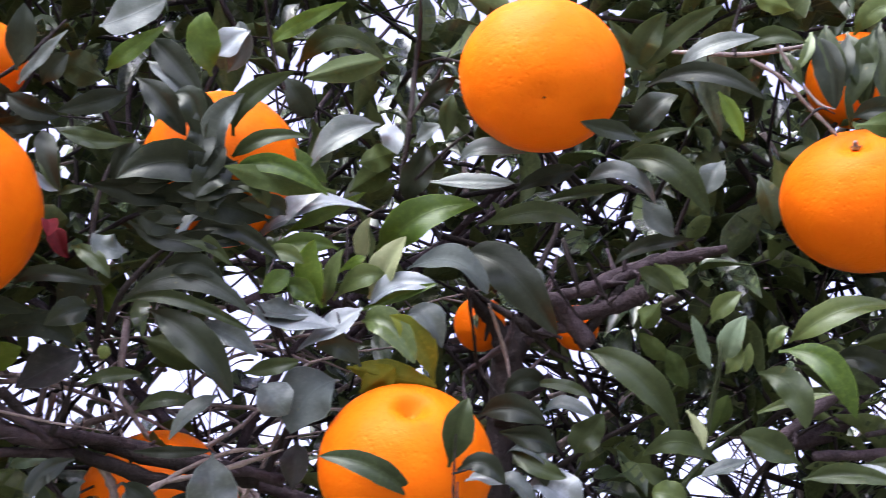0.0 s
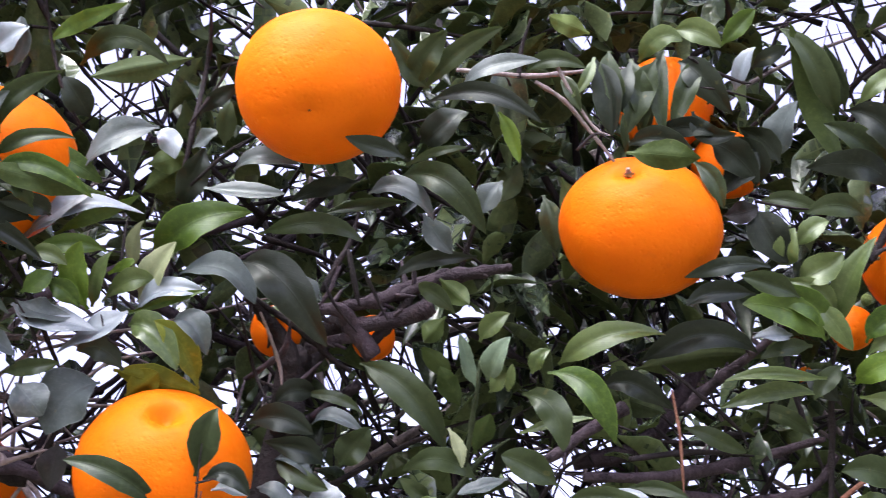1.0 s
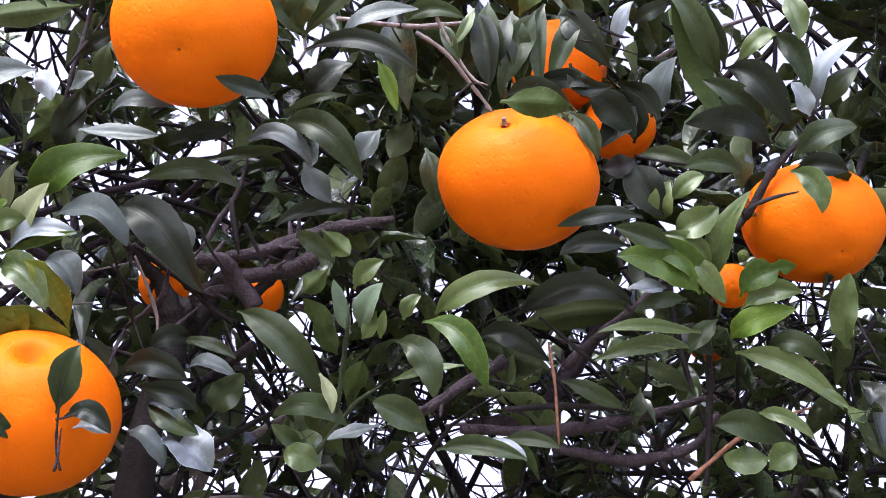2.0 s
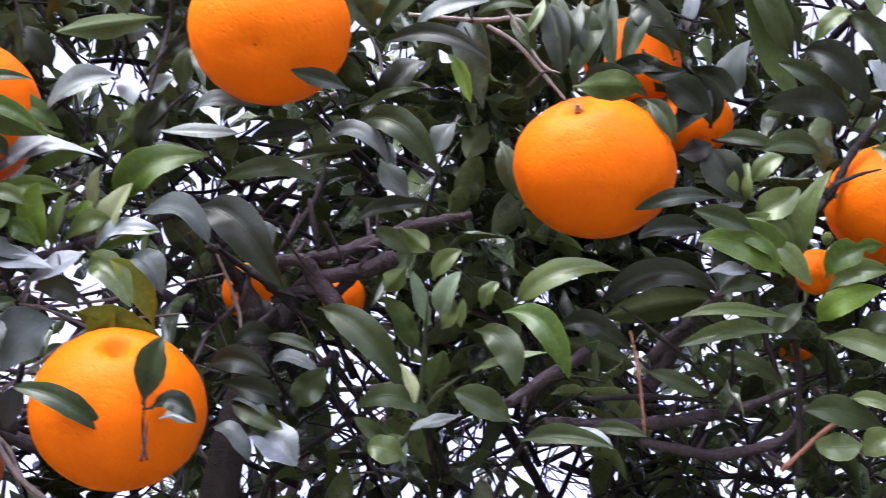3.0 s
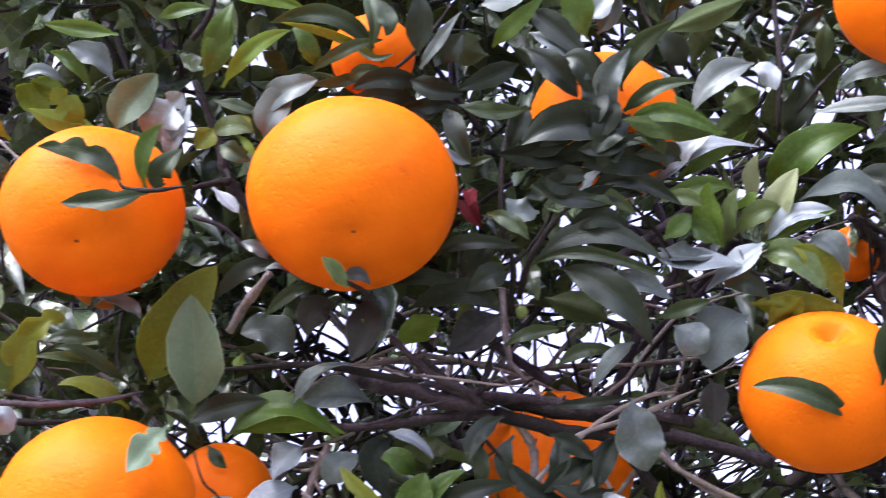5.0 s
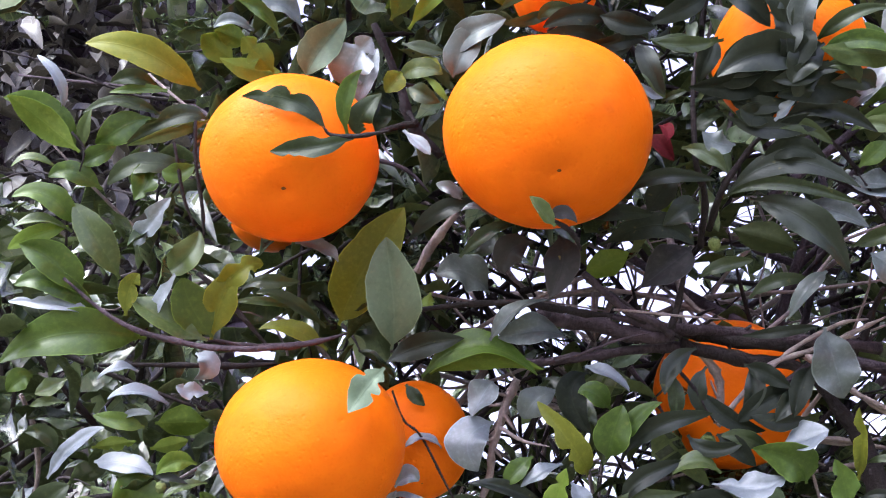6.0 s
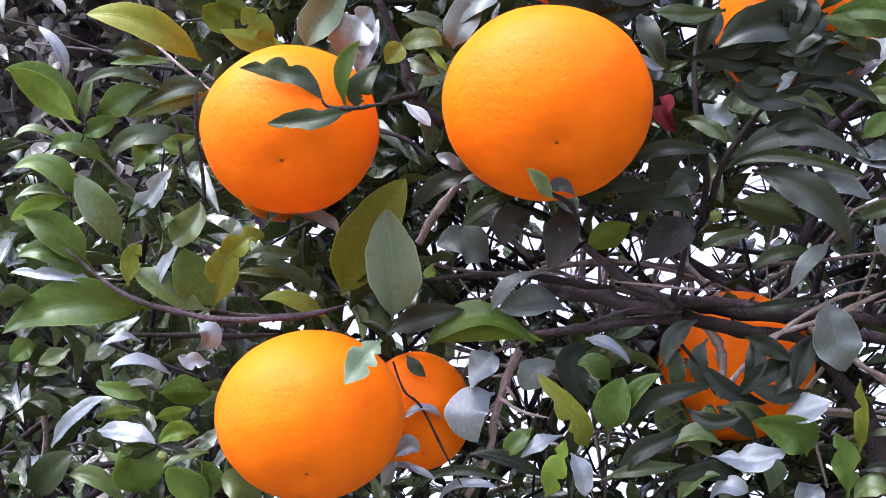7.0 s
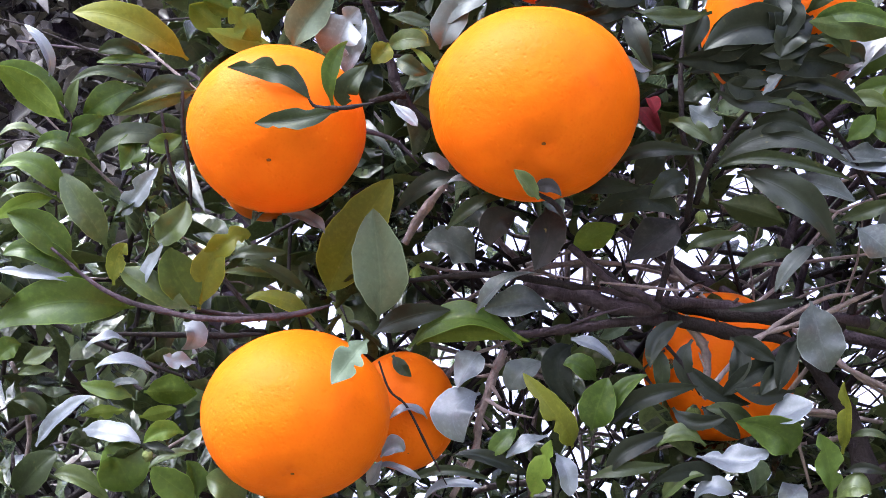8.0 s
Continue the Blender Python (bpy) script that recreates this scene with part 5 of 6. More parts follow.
leaf((0.035, 0.595, 1.740), (0.021, 0.595, 1.731), (0.014, 0.600, 1.714), 0.0279, 30, "g")
leaf((0.044, 0.586, 1.767), (0.057, 0.579, 1.762), (0.070, 0.581, 1.745), 0.0155, -15, "u")
leaf((0.081, 0.593, 1.740), (0.071, 0.580, 1.757), (0.057, 0.574, 1.765), 0.0135, 2, "o")
leaf((0.045, 0.589, 1.745), (0.034, 0.584, 1.753), (0.023, 0.585, 1.751), 0.0120, 5, "d")
leaf((-0.010, 0.593, 1.740), (0.003, 0.588, 1.742), (0.016, 0.584, 1.744), 0.0080, -10, "v")
leaf((-0.022, 0.599, 1.733), (-0.032, 0.600, 1.723), (-0.044, 0.603, 1.711), 0.0097, 37, "q")
leaf((0.071, 0.572, 1.676), (0.052, 0.566, 1.688), (0.027, 0.564, 1.694), 0.0112, 11, "v")
# sprig before the pitted fruit
leaf((0.085, 0.567, 1.690), (0.087, 0.557, 1.706), (0.090, 0.549, 1.716), 0.0145, -0, "v")
leaf((0.088, 0.569, 1.690), (0.099, 0.563, 1.692), (0.109, 0.564, 1.683), 0.0100, -16, "d")
leaf((0.092, 0.572, 1.687), (0.100, 0.568, 1.687), (0.108, 0.566, 1.684), 0.0072, -51, "p")
# round the highest fruit
leaf((0.062, 0.569, 1.822), (0.067, 0.558, 1.836), (0.072, 0.550, 1.846), 0.0151, 1, "d")
leaf((0.080, 0.550, 1.850), (0.080, 0.542, 1.859), (0.081, 0.536, 1.867), 0.0098, -1, "v")
leaf((0.064, 0.554, 1.850), (0.071, 0.549, 1.853), (0.076, 0.545, 1.856), 0.0086, -33, "q")
leaf((0.065, 0.555, 1.869), (0.074, 0.547, 1.875), (0.084, 0.540, 1.879), 0.0084, 1, "d")
leaf((0.162, 0.498, 1.826), (0.147, 0.497, 1.829), (0.134, 0.497, 1.831), 0.0087, 2, "d")
leaf((0.084, 0.553, 1.840), (0.098, 0.542, 1.842), (0.116, 0.536, 1.838), 0.0106, -35, "q")
leaf((0.148, 0.551, 1.839), (0.132, 0.549, 1.834), (0.114, 0.551, 1.827), 0.0099, -1, "x")
leaf((0.073, 0.554, 1.828), (0.092, 0.546, 1.824), (0.111, 0.539, 1.822), 0.0106, -42, "q")
leaf((0.099, 0.580, 1.819), (0.126, 0.566, 1.822), (0.151, 0.559, 1.815), 0.0108, -11, "v")
leaf((0.134, 0.583, 1.837), (0.153, 0.572, 1.839), (0.172, 0.564, 1.839), 0.0064, -8, "v")
leaf((0.062, 0.577, 1.795), (0.086, 0.565, 1.792), (0.104, 0.563, 1.777), 0.0148, -37, "g")
leaf((0.091, 0.589, 1.811), (0.116, 0.579, 1.794), (0.137, 0.581, 1.763), 0.0222, -6, "d")
leaf((0.115, 0.585, 1.800), (0.126, 0.582, 1.793), (0.129, 0.584, 1.783), 0.0124, -41, "q")
leaf((0.063, 0.580, 1.770), (0.074, 0.577, 1.767), (0.084, 0.581, 1.754), 0.0147, -41, "q")
leaf((0.129, 0.612, 1.750), (0.147, 0.605, 1.747), (0.160, 0.602, 1.740), 0.0063, -16, "v")
leaf((0.136, 0.613, 1.736), (0.147, 0.606, 1.737), (0.162, 0.603, 1.731), 0.0095, -52, "q")
leaf((0.153, 0.617, 1.716), (0.158, 0.609, 1.724), (0.165, 0.602, 1.732), 0.0154, -12, "v")
leaf((0.128, 0.621, 1.702), (0.142, 0.615, 1.697), (0.156, 0.615, 1.686), 0.0221, -44, "p")
leaf((0.113, 0.614, 1.704), (0.124, 0.611, 1.697), (0.135, 0.612, 1.686), 0.0128, -49, "q")
leaf((0.118, 0.616, 1.718), (0.129, 0.610, 1.715), (0.141, 0.608, 1.707), 0.0078, -54, "q")
leaf((0.105, 0.619, 1.734), (0.121, 0.611, 1.736), (0.138, 0.609, 1.728), 0.0140, -13, "d")
leaf((0.174, 0.519, 1.878), (0.163, 0.512, 1.884), (0.152, 0.504, 1.895), 0.0109, -4, "v")
leaf((0.168, 0.518, 1.878), (0.170, 0.507, 1.887), (0.179, 0.497, 1.897), 0.0142, -8, "v")
leaf((0.172, 0.524, 1.879), (0.186, 0.504, 1.891), (0.204, 0.490, 1.898), 0.0105, -7, "v")
leaf((0.188, 0.523, 1.883), (0.202, 0.509, 1.888), (0.224, 0.498, 1.890), 0.0109, -40, "q")
leaf((0.221, 0.512, 1.890), (0.232, 0.504, 1.894), (0.248, 0.500, 1.889), 0.0090, -2, "v")
leaf((0.175, 0.526, 1.874), (0.201, 0.512, 1.875), (0.228, 0.509, 1.860), 0.0101, -3, "d")
leaf((0.210, 0.523, 1.872), (0.217, 0.525, 1.861), (0.222, 0.528, 1.848), 0.0077, 11, "y")
leaf((0.168, 0.542, 1.847), (0.181, 0.535, 1.852), (0.196, 0.529, 1.854), 0.0045, -7, "v")
leaf((0.163, 0.558, 1.852), (0.189, 0.545, 1.842), (0.207, 0.545, 1.817), 0.0157, -0, "v")
leaf((0.150, 0.561, 1.842), (0.168, 0.554, 1.841), (0.188, 0.553, 1.829), 0.0132, -36, "q")
leaf((0.182, 0.566, 1.835), (0.189, 0.568, 1.824), (0.198, 0.569, 1.816), 0.0136, -14, "g")
leaf((0.213, 0.580, 1.819), (0.190, 0.581, 1.817), (0.170, 0.586, 1.809), 0.0081, 6, "d")
leaf((0.243, 0.564, 1.853), (0.248, 0.566, 1.838), (0.251, 0.570, 1.824), 0.0131, 9, "v")
leaf((0.216, 0.541, 1.845), (0.211, 0.544, 1.836), (0.207, 0.547, 1.828), 0.0129, 35, "q")
# hanging leaves over the shouldered fruit
leaf((0.238, 0.509, 1.891), (0.243, 0.509, 1.880), (0.248, 0.510, 1.870), 0.0072, 10, "v")
leaf((0.260, 0.501, 1.902), (0.262, 0.505, 1.887), (0.271, 0.509, 1.872), 0.0111, 11, "v")
leaf((0.273, 0.517, 1.853), (0.270, 0.511, 1.860), (0.267, 0.505, 1.868), 0.0039, -10, "v")
leaf((0.277, 0.505, 1.895), (0.279, 0.509, 1.880), (0.278, 0.514, 1.865), 0.0101, 20, "v")
leaf((0.253, 0.504, 1.899), (0.250, 0.505, 1.887), (0.243, 0.508, 1.876), 0.0057, 22, "u")
leaf((0.273, 0.518, 1.859), (0.289, 0.511, 1.861), (0.306, 0.511, 1.851), 0.0125, 4, "d")
leaf((0.306, 0.517, 1.855), (0.315, 0.514, 1.843), (0.320, 0.516, 1.829), 0.0097, 14, "v")
leaf((0.342, 0.514, 1.801), (0.320, 0.517, 1.799), (0.302, 0.521, 1.792), 0.0087, 11, "d")
# young upright shoot
leaf((0.204, 0.591, 1.793), (0.192, 0.586, 1.800), (0.183, 0.585, 1.803), 0.0098, 5, "v")
leaf((0.211, 0.567, 1.768), (0.216, 0.560, 1.775), (0.223, 0.554, 1.779), 0.0101, -20, "u")
leaf((0.213, 0.577, 1.749), (0.206, 0.571, 1.760), (0.202, 0.565, 1.771), 0.0085, 20, "s")
leaf((0.215, 0.568, 1.748), (0.218, 0.559, 1.757), (0.221, 0.551, 1.766), 0.0121, -30, "s")
leaf((0.235, 0.556, 1.750), (0.237, 0.551, 1.756), (0.241, 0.547, 1.760), 0.0078, -26, "u")
leaf((0.252, 0.576, 1.762), (0.269, 0.559, 1.773), (0.299, 0.546, 1.778), 0.0138, -24, "u")
leaf((0.246, 0.573, 1.761), (0.267, 0.564, 1.748), (0.277, 0.568, 1.723), 0.0138, 1, "m")
leaf((0.234, 0.572, 1.746), (0.248, 0.566, 1.737), (0.254, 0.570, 1.718), 0.0149, 3, "v")
leaf((0.156, 0.597, 1.765), (0.183, 0.595, 1.749), (0.204, 0.601, 1.724), 0.0168, -6, "v")
leaf((0.200, 0.580, 1.728), (0.205, 0.581, 1.719), (0.208, 0.583, 1.710), 0.0072, -32, "yp")
leaf((0.219, 0.594, 1.707), (0.198, 0.588, 1.715), (0.181, 0.592, 1.708), 0.0116, 18, "v")
leaf((0.226, 0.567, 1.744), (0.226, 0.562, 1.749), (0.226, 0.558, 1.755), 0.0050, -22, "u")
leaf((0.218, 0.571, 1.744), (0.221, 0.565, 1.749), (0.222, 0.560, 1.755), 0.0078, -23, "u")
leaf((0.235, 0.581, 1.729), (0.249, 0.572, 1.732), (0.267, 0.564, 1.735), 0.0054, -34, "u")
leaf((0.262, 0.600, 1.703), (0.282, 0.589, 1.703), (0.304, 0.583, 1.697), 0.0101, -20, "v")
leaf((0.282, 0.597, 1.708), (0.294, 0.590, 1.705), (0.305, 0.587, 1.698), 0.0078, -56, "p")
leaf((0.296, 0.602, 1.713), (0.310, 0.594, 1.711), (0.323, 0.590, 1.707), 0.0075, -21, "v")
leaf((0.277, 0.586, 1.759), (0.294, 0.579, 1.759), (0.312, 0.579, 1.746), 0.0128, -5, "d")
leaf((0.295, 0.579, 1.768), (0.321, 0.561, 1.781), (0.352, 0.554, 1.775), 0.0156, -12, "d")
leaf((0.256, 0.587, 1.706), (0.241, 0.584, 1.714), (0.227, 0.584, 1.718), 0.0150, 6, "v")
leaf((0.200, 0.611, 1.697), (0.190, 0.605, 1.703), (0.181, 0.602, 1.707), 0.0083, 12, "v")
leaf((0.231, 0.586, 1.708), (0.218, 0.587, 1.702), (0.207, 0.588, 1.699), 0.0085, 52, "q")
leaf((0.208, 0.607, 1.692), (0.196, 0.605, 1.694), (0.188, 0.605, 1.695), 0.0140, 21, "u")
# above and right of the shouldered fruit
leaf((0.383, 0.512, 1.884), (0.369, 0.499, 1.906), (0.350, 0.491, 1.925), 0.0138, -19, "v")
leaf((0.388, 0.510, 1.890), (0.380, 0.500, 1.903), (0.369, 0.492, 1.915), 0.0075, -20, "v")
leaf((0.391, 0.505, 1.891), (0.399, 0.495, 1.900), (0.407, 0.489, 1.903), 0.0102, -28, "u")
leaf((0.405, 0.492, 1.904), (0.418, 0.492, 1.893), (0.425, 0.497, 1.875), 0.0120, 22, "v")
leaf((0.386, 0.508, 1.890), (0.403, 0.504, 1.882), (0.419, 0.508, 1.861), 0.0173, 17, "d")
leaf((0.413, 0.517, 1.866), (0.394, 0.511, 1.875), (0.375, 0.509, 1.881), 0.0131, -7, "v")
leaf((0.419, 0.519, 1.854), (0.394, 0.515, 1.863), (0.371, 0.519, 1.858), 0.0160, 1, "d")
leaf((0.348, 0.533, 1.847), (0.362, 0.528, 1.845), (0.377, 0.525, 1.839), 0.0094, -5, "v")
leaf((0.401, 0.526, 1.840), (0.384, 0.523, 1.843), (0.369, 0.526, 1.838), 0.0121, 4, "v")
leaf((0.431, 0.504, 1.869), (0.431, 0.492, 1.885), (0.443, 0.478, 1.901), 0.0156, -58, "p")
leaf((0.429, 0.504, 1.865), (0.423, 0.500, 1.872), (0.417, 0.497, 1.879), 0.0118, 9, "p")
leaf((0.434, 0.504, 1.869), (0.439, 0.493, 1.878), (0.447, 0.484, 1.886), 0.0114, -25, "v")
leaf((0.424, 0.515, 1.847), (0.435, 0.504, 1.856), (0.450, 0.498, 1.858), 0.0144, -19, "v")
leaf((0.416, 0.506, 1.832), (0.427, 0.504, 1.826), (0.432, 0.508, 1.812), 0.0129, 8, "u")
leaf((0.411, 0.483, 1.923), (0.415, 0.483, 1.910), (0.417, 0.485, 1.897), 0.0122, 18, "u")
leaf((0.352, 0.526, 1.865), (0.354, 0.516, 1.878), (0.357, 0.506, 1.891), 0.0174, -43, "g")
leaf((0.345, 0.530, 1.850), (0.339, 0.520, 1.863), (0.326, 0.517, 1.868), 0.0157, -17, "d")
leaf((0.355, 0.523, 1.863), (0.346, 0.519, 1.872), (0.332, 0.517, 1.877), 0.0129, -12, "d")
leaf((0.326, 0.506, 1.891), (0.327, 0.497, 1.899), (0.330, 0.489, 1.907), 0.0103, -51, "p")
leaf((0.277, 0.507, 1.900), (0.283, 0.495, 1.908), (0.294, 0.489, 1.907), 0.0116, -15, "u")
leaf((0.292, 0.496, 1.916), (0.304, 0.493, 1.914), (0.315, 0.492, 1.907), 0.0131, 0, "u")
leaf((0.320, 0.504, 1.916), (0.326, 0.495, 1.923), (0.332, 0.487, 1.928), 0.0103, -14, "m")
leaf((0.336, 0.507, 1.907), (0.344, 0.500, 1.911), (0.352, 0.495, 1.914), 0.0086, -7, "d")
leaf((0.343, 0.529, 1.839), (0.348, 0.529, 1.826), (0.358, 0.530, 1.811), 0.0197, 18, "x")
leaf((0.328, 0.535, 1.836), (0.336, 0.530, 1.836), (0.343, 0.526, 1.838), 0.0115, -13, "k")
# rosette of young leaves
leaf((0.361, 0.536, 1.811), (0.357, 0.529, 1.817), (0.358, 0.521, 1.826), 0.0129, -34, "u")
leaf((0.363, 0.533, 1.822), (0.370, 0.527, 1.829), (0.377, 0.522, 1.834), 0.0110, -26, "u")
leaf((0.366, 0.538, 1.806), (0.375, 0.532, 1.810), (0.386, 0.525, 1.817), 0.0158, -24, "u")
leaf((0.392, 0.550, 1.788), (0.389, 0.533, 1.804), (0.398, 0.515, 1.823), 0.0138, -36, "u")
leaf((0.382, 0.545, 1.778), (0.362, 0.539, 1.789), (0.337, 0.539, 1.791), 0.0171, 5, "m")
leaf((0.390, 0.550, 1.780), (0.372, 0.538, 1.793), (0.343, 0.535, 1.798), 0.0138, 1, "m")
leaf((0.389, 0.543, 1.789), (0.376, 0.535, 1.800), (0.359, 0.534, 1.803), 0.0087, 3, "u")
leaf((0.365, 0.534, 1.795), (0.349, 0.531, 1.799), (0.333, 0.530, 1.801), 0.0112, 4, "v")
leaf((0.388, 0.556, 1.763), (0.360, 0.555, 1.762), (0.333, 0.556, 1.760), 0.0071, 22, "u")
leaf((0.388, 0.565, 1.758), (0.361, 0.566, 1.757), (0.336, 0.572, 1.748), 0.0093, 21, "u")
leaf((0.406, 0.614, 1.752), (0.386, 0.609, 1.761), (0.368, 0.608, 1.763), 0.0098, 7, "v")
leaf((0.403, 0.547, 1.780), (0.410, 0.536, 1.789), (0.426, 0.528, 1.791), 0.0142, -21, "me")
leaf((0.404, 0.549, 1.775), (0.417, 0.539, 1.782), (0.431, 0.534, 1.780), 0.0120, -19, "u")
leaf((0.401, 0.560, 1.762), (0.411, 0.547, 1.769), (0.429, 0.537, 1.773), 0.0136, -21, "y")
leaf((0.377, 0.549, 1.776), (0.364, 0.550, 1.775), (0.350, 0.553, 1.770), 0.0085, 12, "v")
leaf((0.407, 0.567, 1.759), (0.432, 0.557, 1.751), (0.462, 0.555, 1.731), 0.0129, -4, "u")
leaf((0.433, 0.559, 1.752), (0.450, 0.558, 1.740), (0.463, 0.557, 1.732), 0.0062, -14, "u")
leaf((0.420, 0.562, 1.759), (0.433, 0.550, 1.761), (0.449, 0.547, 1.748), 0.0114, -7, "v")
leaf((0.448, 0.588, 1.720), (0.420, 0.582, 1.726), (0.401, 0.581, 1.724), 0.0160, 11, "v")
leaf((0.423, 0.579, 1.732), (0.434, 0.572, 1.729), (0.450, 0.569, 1.719), 0.0082, -12, "u")
leaf((0.433, 0.587, 1.713), (0.421, 0.589, 1.710), (0.409, 0.589, 1.711), 0.0147, 23, "u")
leaf((0.430, 0.587, 1.706), (0.437, 0.580, 1.711), (0.442, 0.576, 1.713), 0.0146, -36, "u")
leaf((0.460, 0.549, 1.760), (0.454, 0.537, 1.776), (0.454, 0.527, 1.791), 0.0143, -38, "u")
leaf((0.342, 0.536, 1.795), (0.321, 0.535, 1.793), (0.307, 0.537, 1.785), 0.0110, 10, "d")
leaf((0.364, 0.544, 1.780), (0.354, 0.545, 1.778), (0.344, 0.546, 1.778), 0.0095, 44, "p")
leaf((0.327, 0.600, 1.747), (0.343, 0.598, 1.741), (0.358, 0.597, 1.734), 0.0094, -7, "v")
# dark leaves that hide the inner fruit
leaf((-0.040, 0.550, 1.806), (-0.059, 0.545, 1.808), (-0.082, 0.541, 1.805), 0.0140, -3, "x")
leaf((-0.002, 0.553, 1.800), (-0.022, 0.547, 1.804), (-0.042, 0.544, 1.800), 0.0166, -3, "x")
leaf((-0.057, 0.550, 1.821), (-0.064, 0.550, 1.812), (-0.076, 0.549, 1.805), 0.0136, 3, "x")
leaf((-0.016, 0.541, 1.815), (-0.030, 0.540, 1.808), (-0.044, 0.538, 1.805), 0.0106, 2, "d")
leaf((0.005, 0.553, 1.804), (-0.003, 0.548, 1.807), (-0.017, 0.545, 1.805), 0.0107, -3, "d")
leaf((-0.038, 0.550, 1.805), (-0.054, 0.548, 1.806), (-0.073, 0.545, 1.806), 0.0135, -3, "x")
leaf((-0.136, 0.504, 1.875), (-0.131, 0.505, 1.863), (-0.132, 0.507, 1.855), 0.0090, -12, "v")
leaf((-0.153, 0.527, 1.843), (-0.145, 0.522, 1.846), (-0.132, 0.521, 1.842), 0.0070, 8, "v")
leaf((-0.147, 0.515, 1.854), (-0.138, 0.516, 1.849), (-0.130, 0.514, 1.850), 0.0032, 5, "v")
leaf((0.270, 0.503, 1.901), (0.277, 0.507, 1.883), (0.285, 0.514, 1.862), 0.0128, 14, "v")
leaf((0.289, 0.502, 1.907), (0.286, 0.505, 1.888), (0.290, 0.511, 1.863), 0.0101, 19, "v")
leaf((0.315, 0.516, 1.866), (0.328, 0.515, 1.859), (0.340, 0.517, 1.846), 0.0168, 16, "x")
leaf((0.341, 0.516, 1.866), (0.333, 0.521, 1.855), (0.325, 0.526, 1.843), 0.0153, 13, "x")
leaf((0.303, 0.505, 1.875), (0.310, 0.507, 1.865), (0.324, 0.503, 1.864), 0.0100, 11, "d")
# three dark leaves added over the boughs' orange to stand in for its shade
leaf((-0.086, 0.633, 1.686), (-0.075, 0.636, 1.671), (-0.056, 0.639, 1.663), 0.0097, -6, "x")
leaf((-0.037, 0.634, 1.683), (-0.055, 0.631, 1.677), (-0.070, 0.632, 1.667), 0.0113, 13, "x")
leaf((-0.095, 0.639, 1.664), (-0.085, 0.638, 1.656), (-0.068, 0.636, 1.658), 0.0085, -11, "d")
leaf((-0.116, 0.529, 1.839), (-0.132, 0.520, 1.840), (-0.149, 0.517, 1.834), 0.0102, -8, "x")
leaf((-0.142, 0.530, 1.851), (-0.154, 0.527, 1.845), (-0.169, 0.525, 1.841), 0.0060, -9, "v")
leaf((-0.119, 0.534, 1.833), (-0.135, 0.526, 1.834), (-0.155, 0.524, 1.829), 0.0097, -7, "d")
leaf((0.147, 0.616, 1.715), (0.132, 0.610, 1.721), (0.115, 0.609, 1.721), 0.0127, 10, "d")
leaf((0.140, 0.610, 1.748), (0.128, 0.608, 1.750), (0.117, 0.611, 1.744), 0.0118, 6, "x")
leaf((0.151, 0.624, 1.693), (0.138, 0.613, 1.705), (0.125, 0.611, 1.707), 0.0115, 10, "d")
leaf((0.121, 0.615, 1.717), (0.131, 0.611, 1.708), (0.147, 0.608, 1.701), 0.0099, -12, "v")
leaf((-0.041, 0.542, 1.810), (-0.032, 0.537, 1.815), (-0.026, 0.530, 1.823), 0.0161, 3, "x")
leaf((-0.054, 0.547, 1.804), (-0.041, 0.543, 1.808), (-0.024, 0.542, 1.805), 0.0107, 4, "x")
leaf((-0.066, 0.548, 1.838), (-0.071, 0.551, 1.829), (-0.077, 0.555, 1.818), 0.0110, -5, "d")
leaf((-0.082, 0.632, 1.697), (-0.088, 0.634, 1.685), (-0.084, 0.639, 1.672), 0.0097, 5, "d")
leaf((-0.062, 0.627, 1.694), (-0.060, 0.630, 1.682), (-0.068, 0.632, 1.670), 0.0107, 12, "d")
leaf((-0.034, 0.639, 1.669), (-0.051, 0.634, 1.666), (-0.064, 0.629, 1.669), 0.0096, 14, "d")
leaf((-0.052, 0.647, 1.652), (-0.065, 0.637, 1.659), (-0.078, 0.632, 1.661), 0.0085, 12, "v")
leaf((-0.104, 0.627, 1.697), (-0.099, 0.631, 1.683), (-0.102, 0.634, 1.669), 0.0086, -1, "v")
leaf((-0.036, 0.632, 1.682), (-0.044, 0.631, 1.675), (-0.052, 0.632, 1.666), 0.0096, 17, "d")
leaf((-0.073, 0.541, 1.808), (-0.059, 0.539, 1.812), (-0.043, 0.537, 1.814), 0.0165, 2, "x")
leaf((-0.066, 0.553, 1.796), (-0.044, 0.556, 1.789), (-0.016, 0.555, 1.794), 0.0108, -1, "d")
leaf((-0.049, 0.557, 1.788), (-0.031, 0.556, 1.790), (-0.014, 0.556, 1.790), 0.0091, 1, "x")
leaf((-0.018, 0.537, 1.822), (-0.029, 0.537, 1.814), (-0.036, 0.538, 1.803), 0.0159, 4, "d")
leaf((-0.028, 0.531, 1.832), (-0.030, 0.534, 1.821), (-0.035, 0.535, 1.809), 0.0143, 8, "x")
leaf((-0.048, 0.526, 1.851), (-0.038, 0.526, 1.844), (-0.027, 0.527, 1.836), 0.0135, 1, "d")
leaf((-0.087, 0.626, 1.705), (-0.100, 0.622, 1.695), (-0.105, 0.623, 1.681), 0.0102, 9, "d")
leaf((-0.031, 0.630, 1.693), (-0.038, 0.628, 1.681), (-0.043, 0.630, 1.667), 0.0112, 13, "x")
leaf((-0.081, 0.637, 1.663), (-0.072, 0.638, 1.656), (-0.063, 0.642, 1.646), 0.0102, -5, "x")
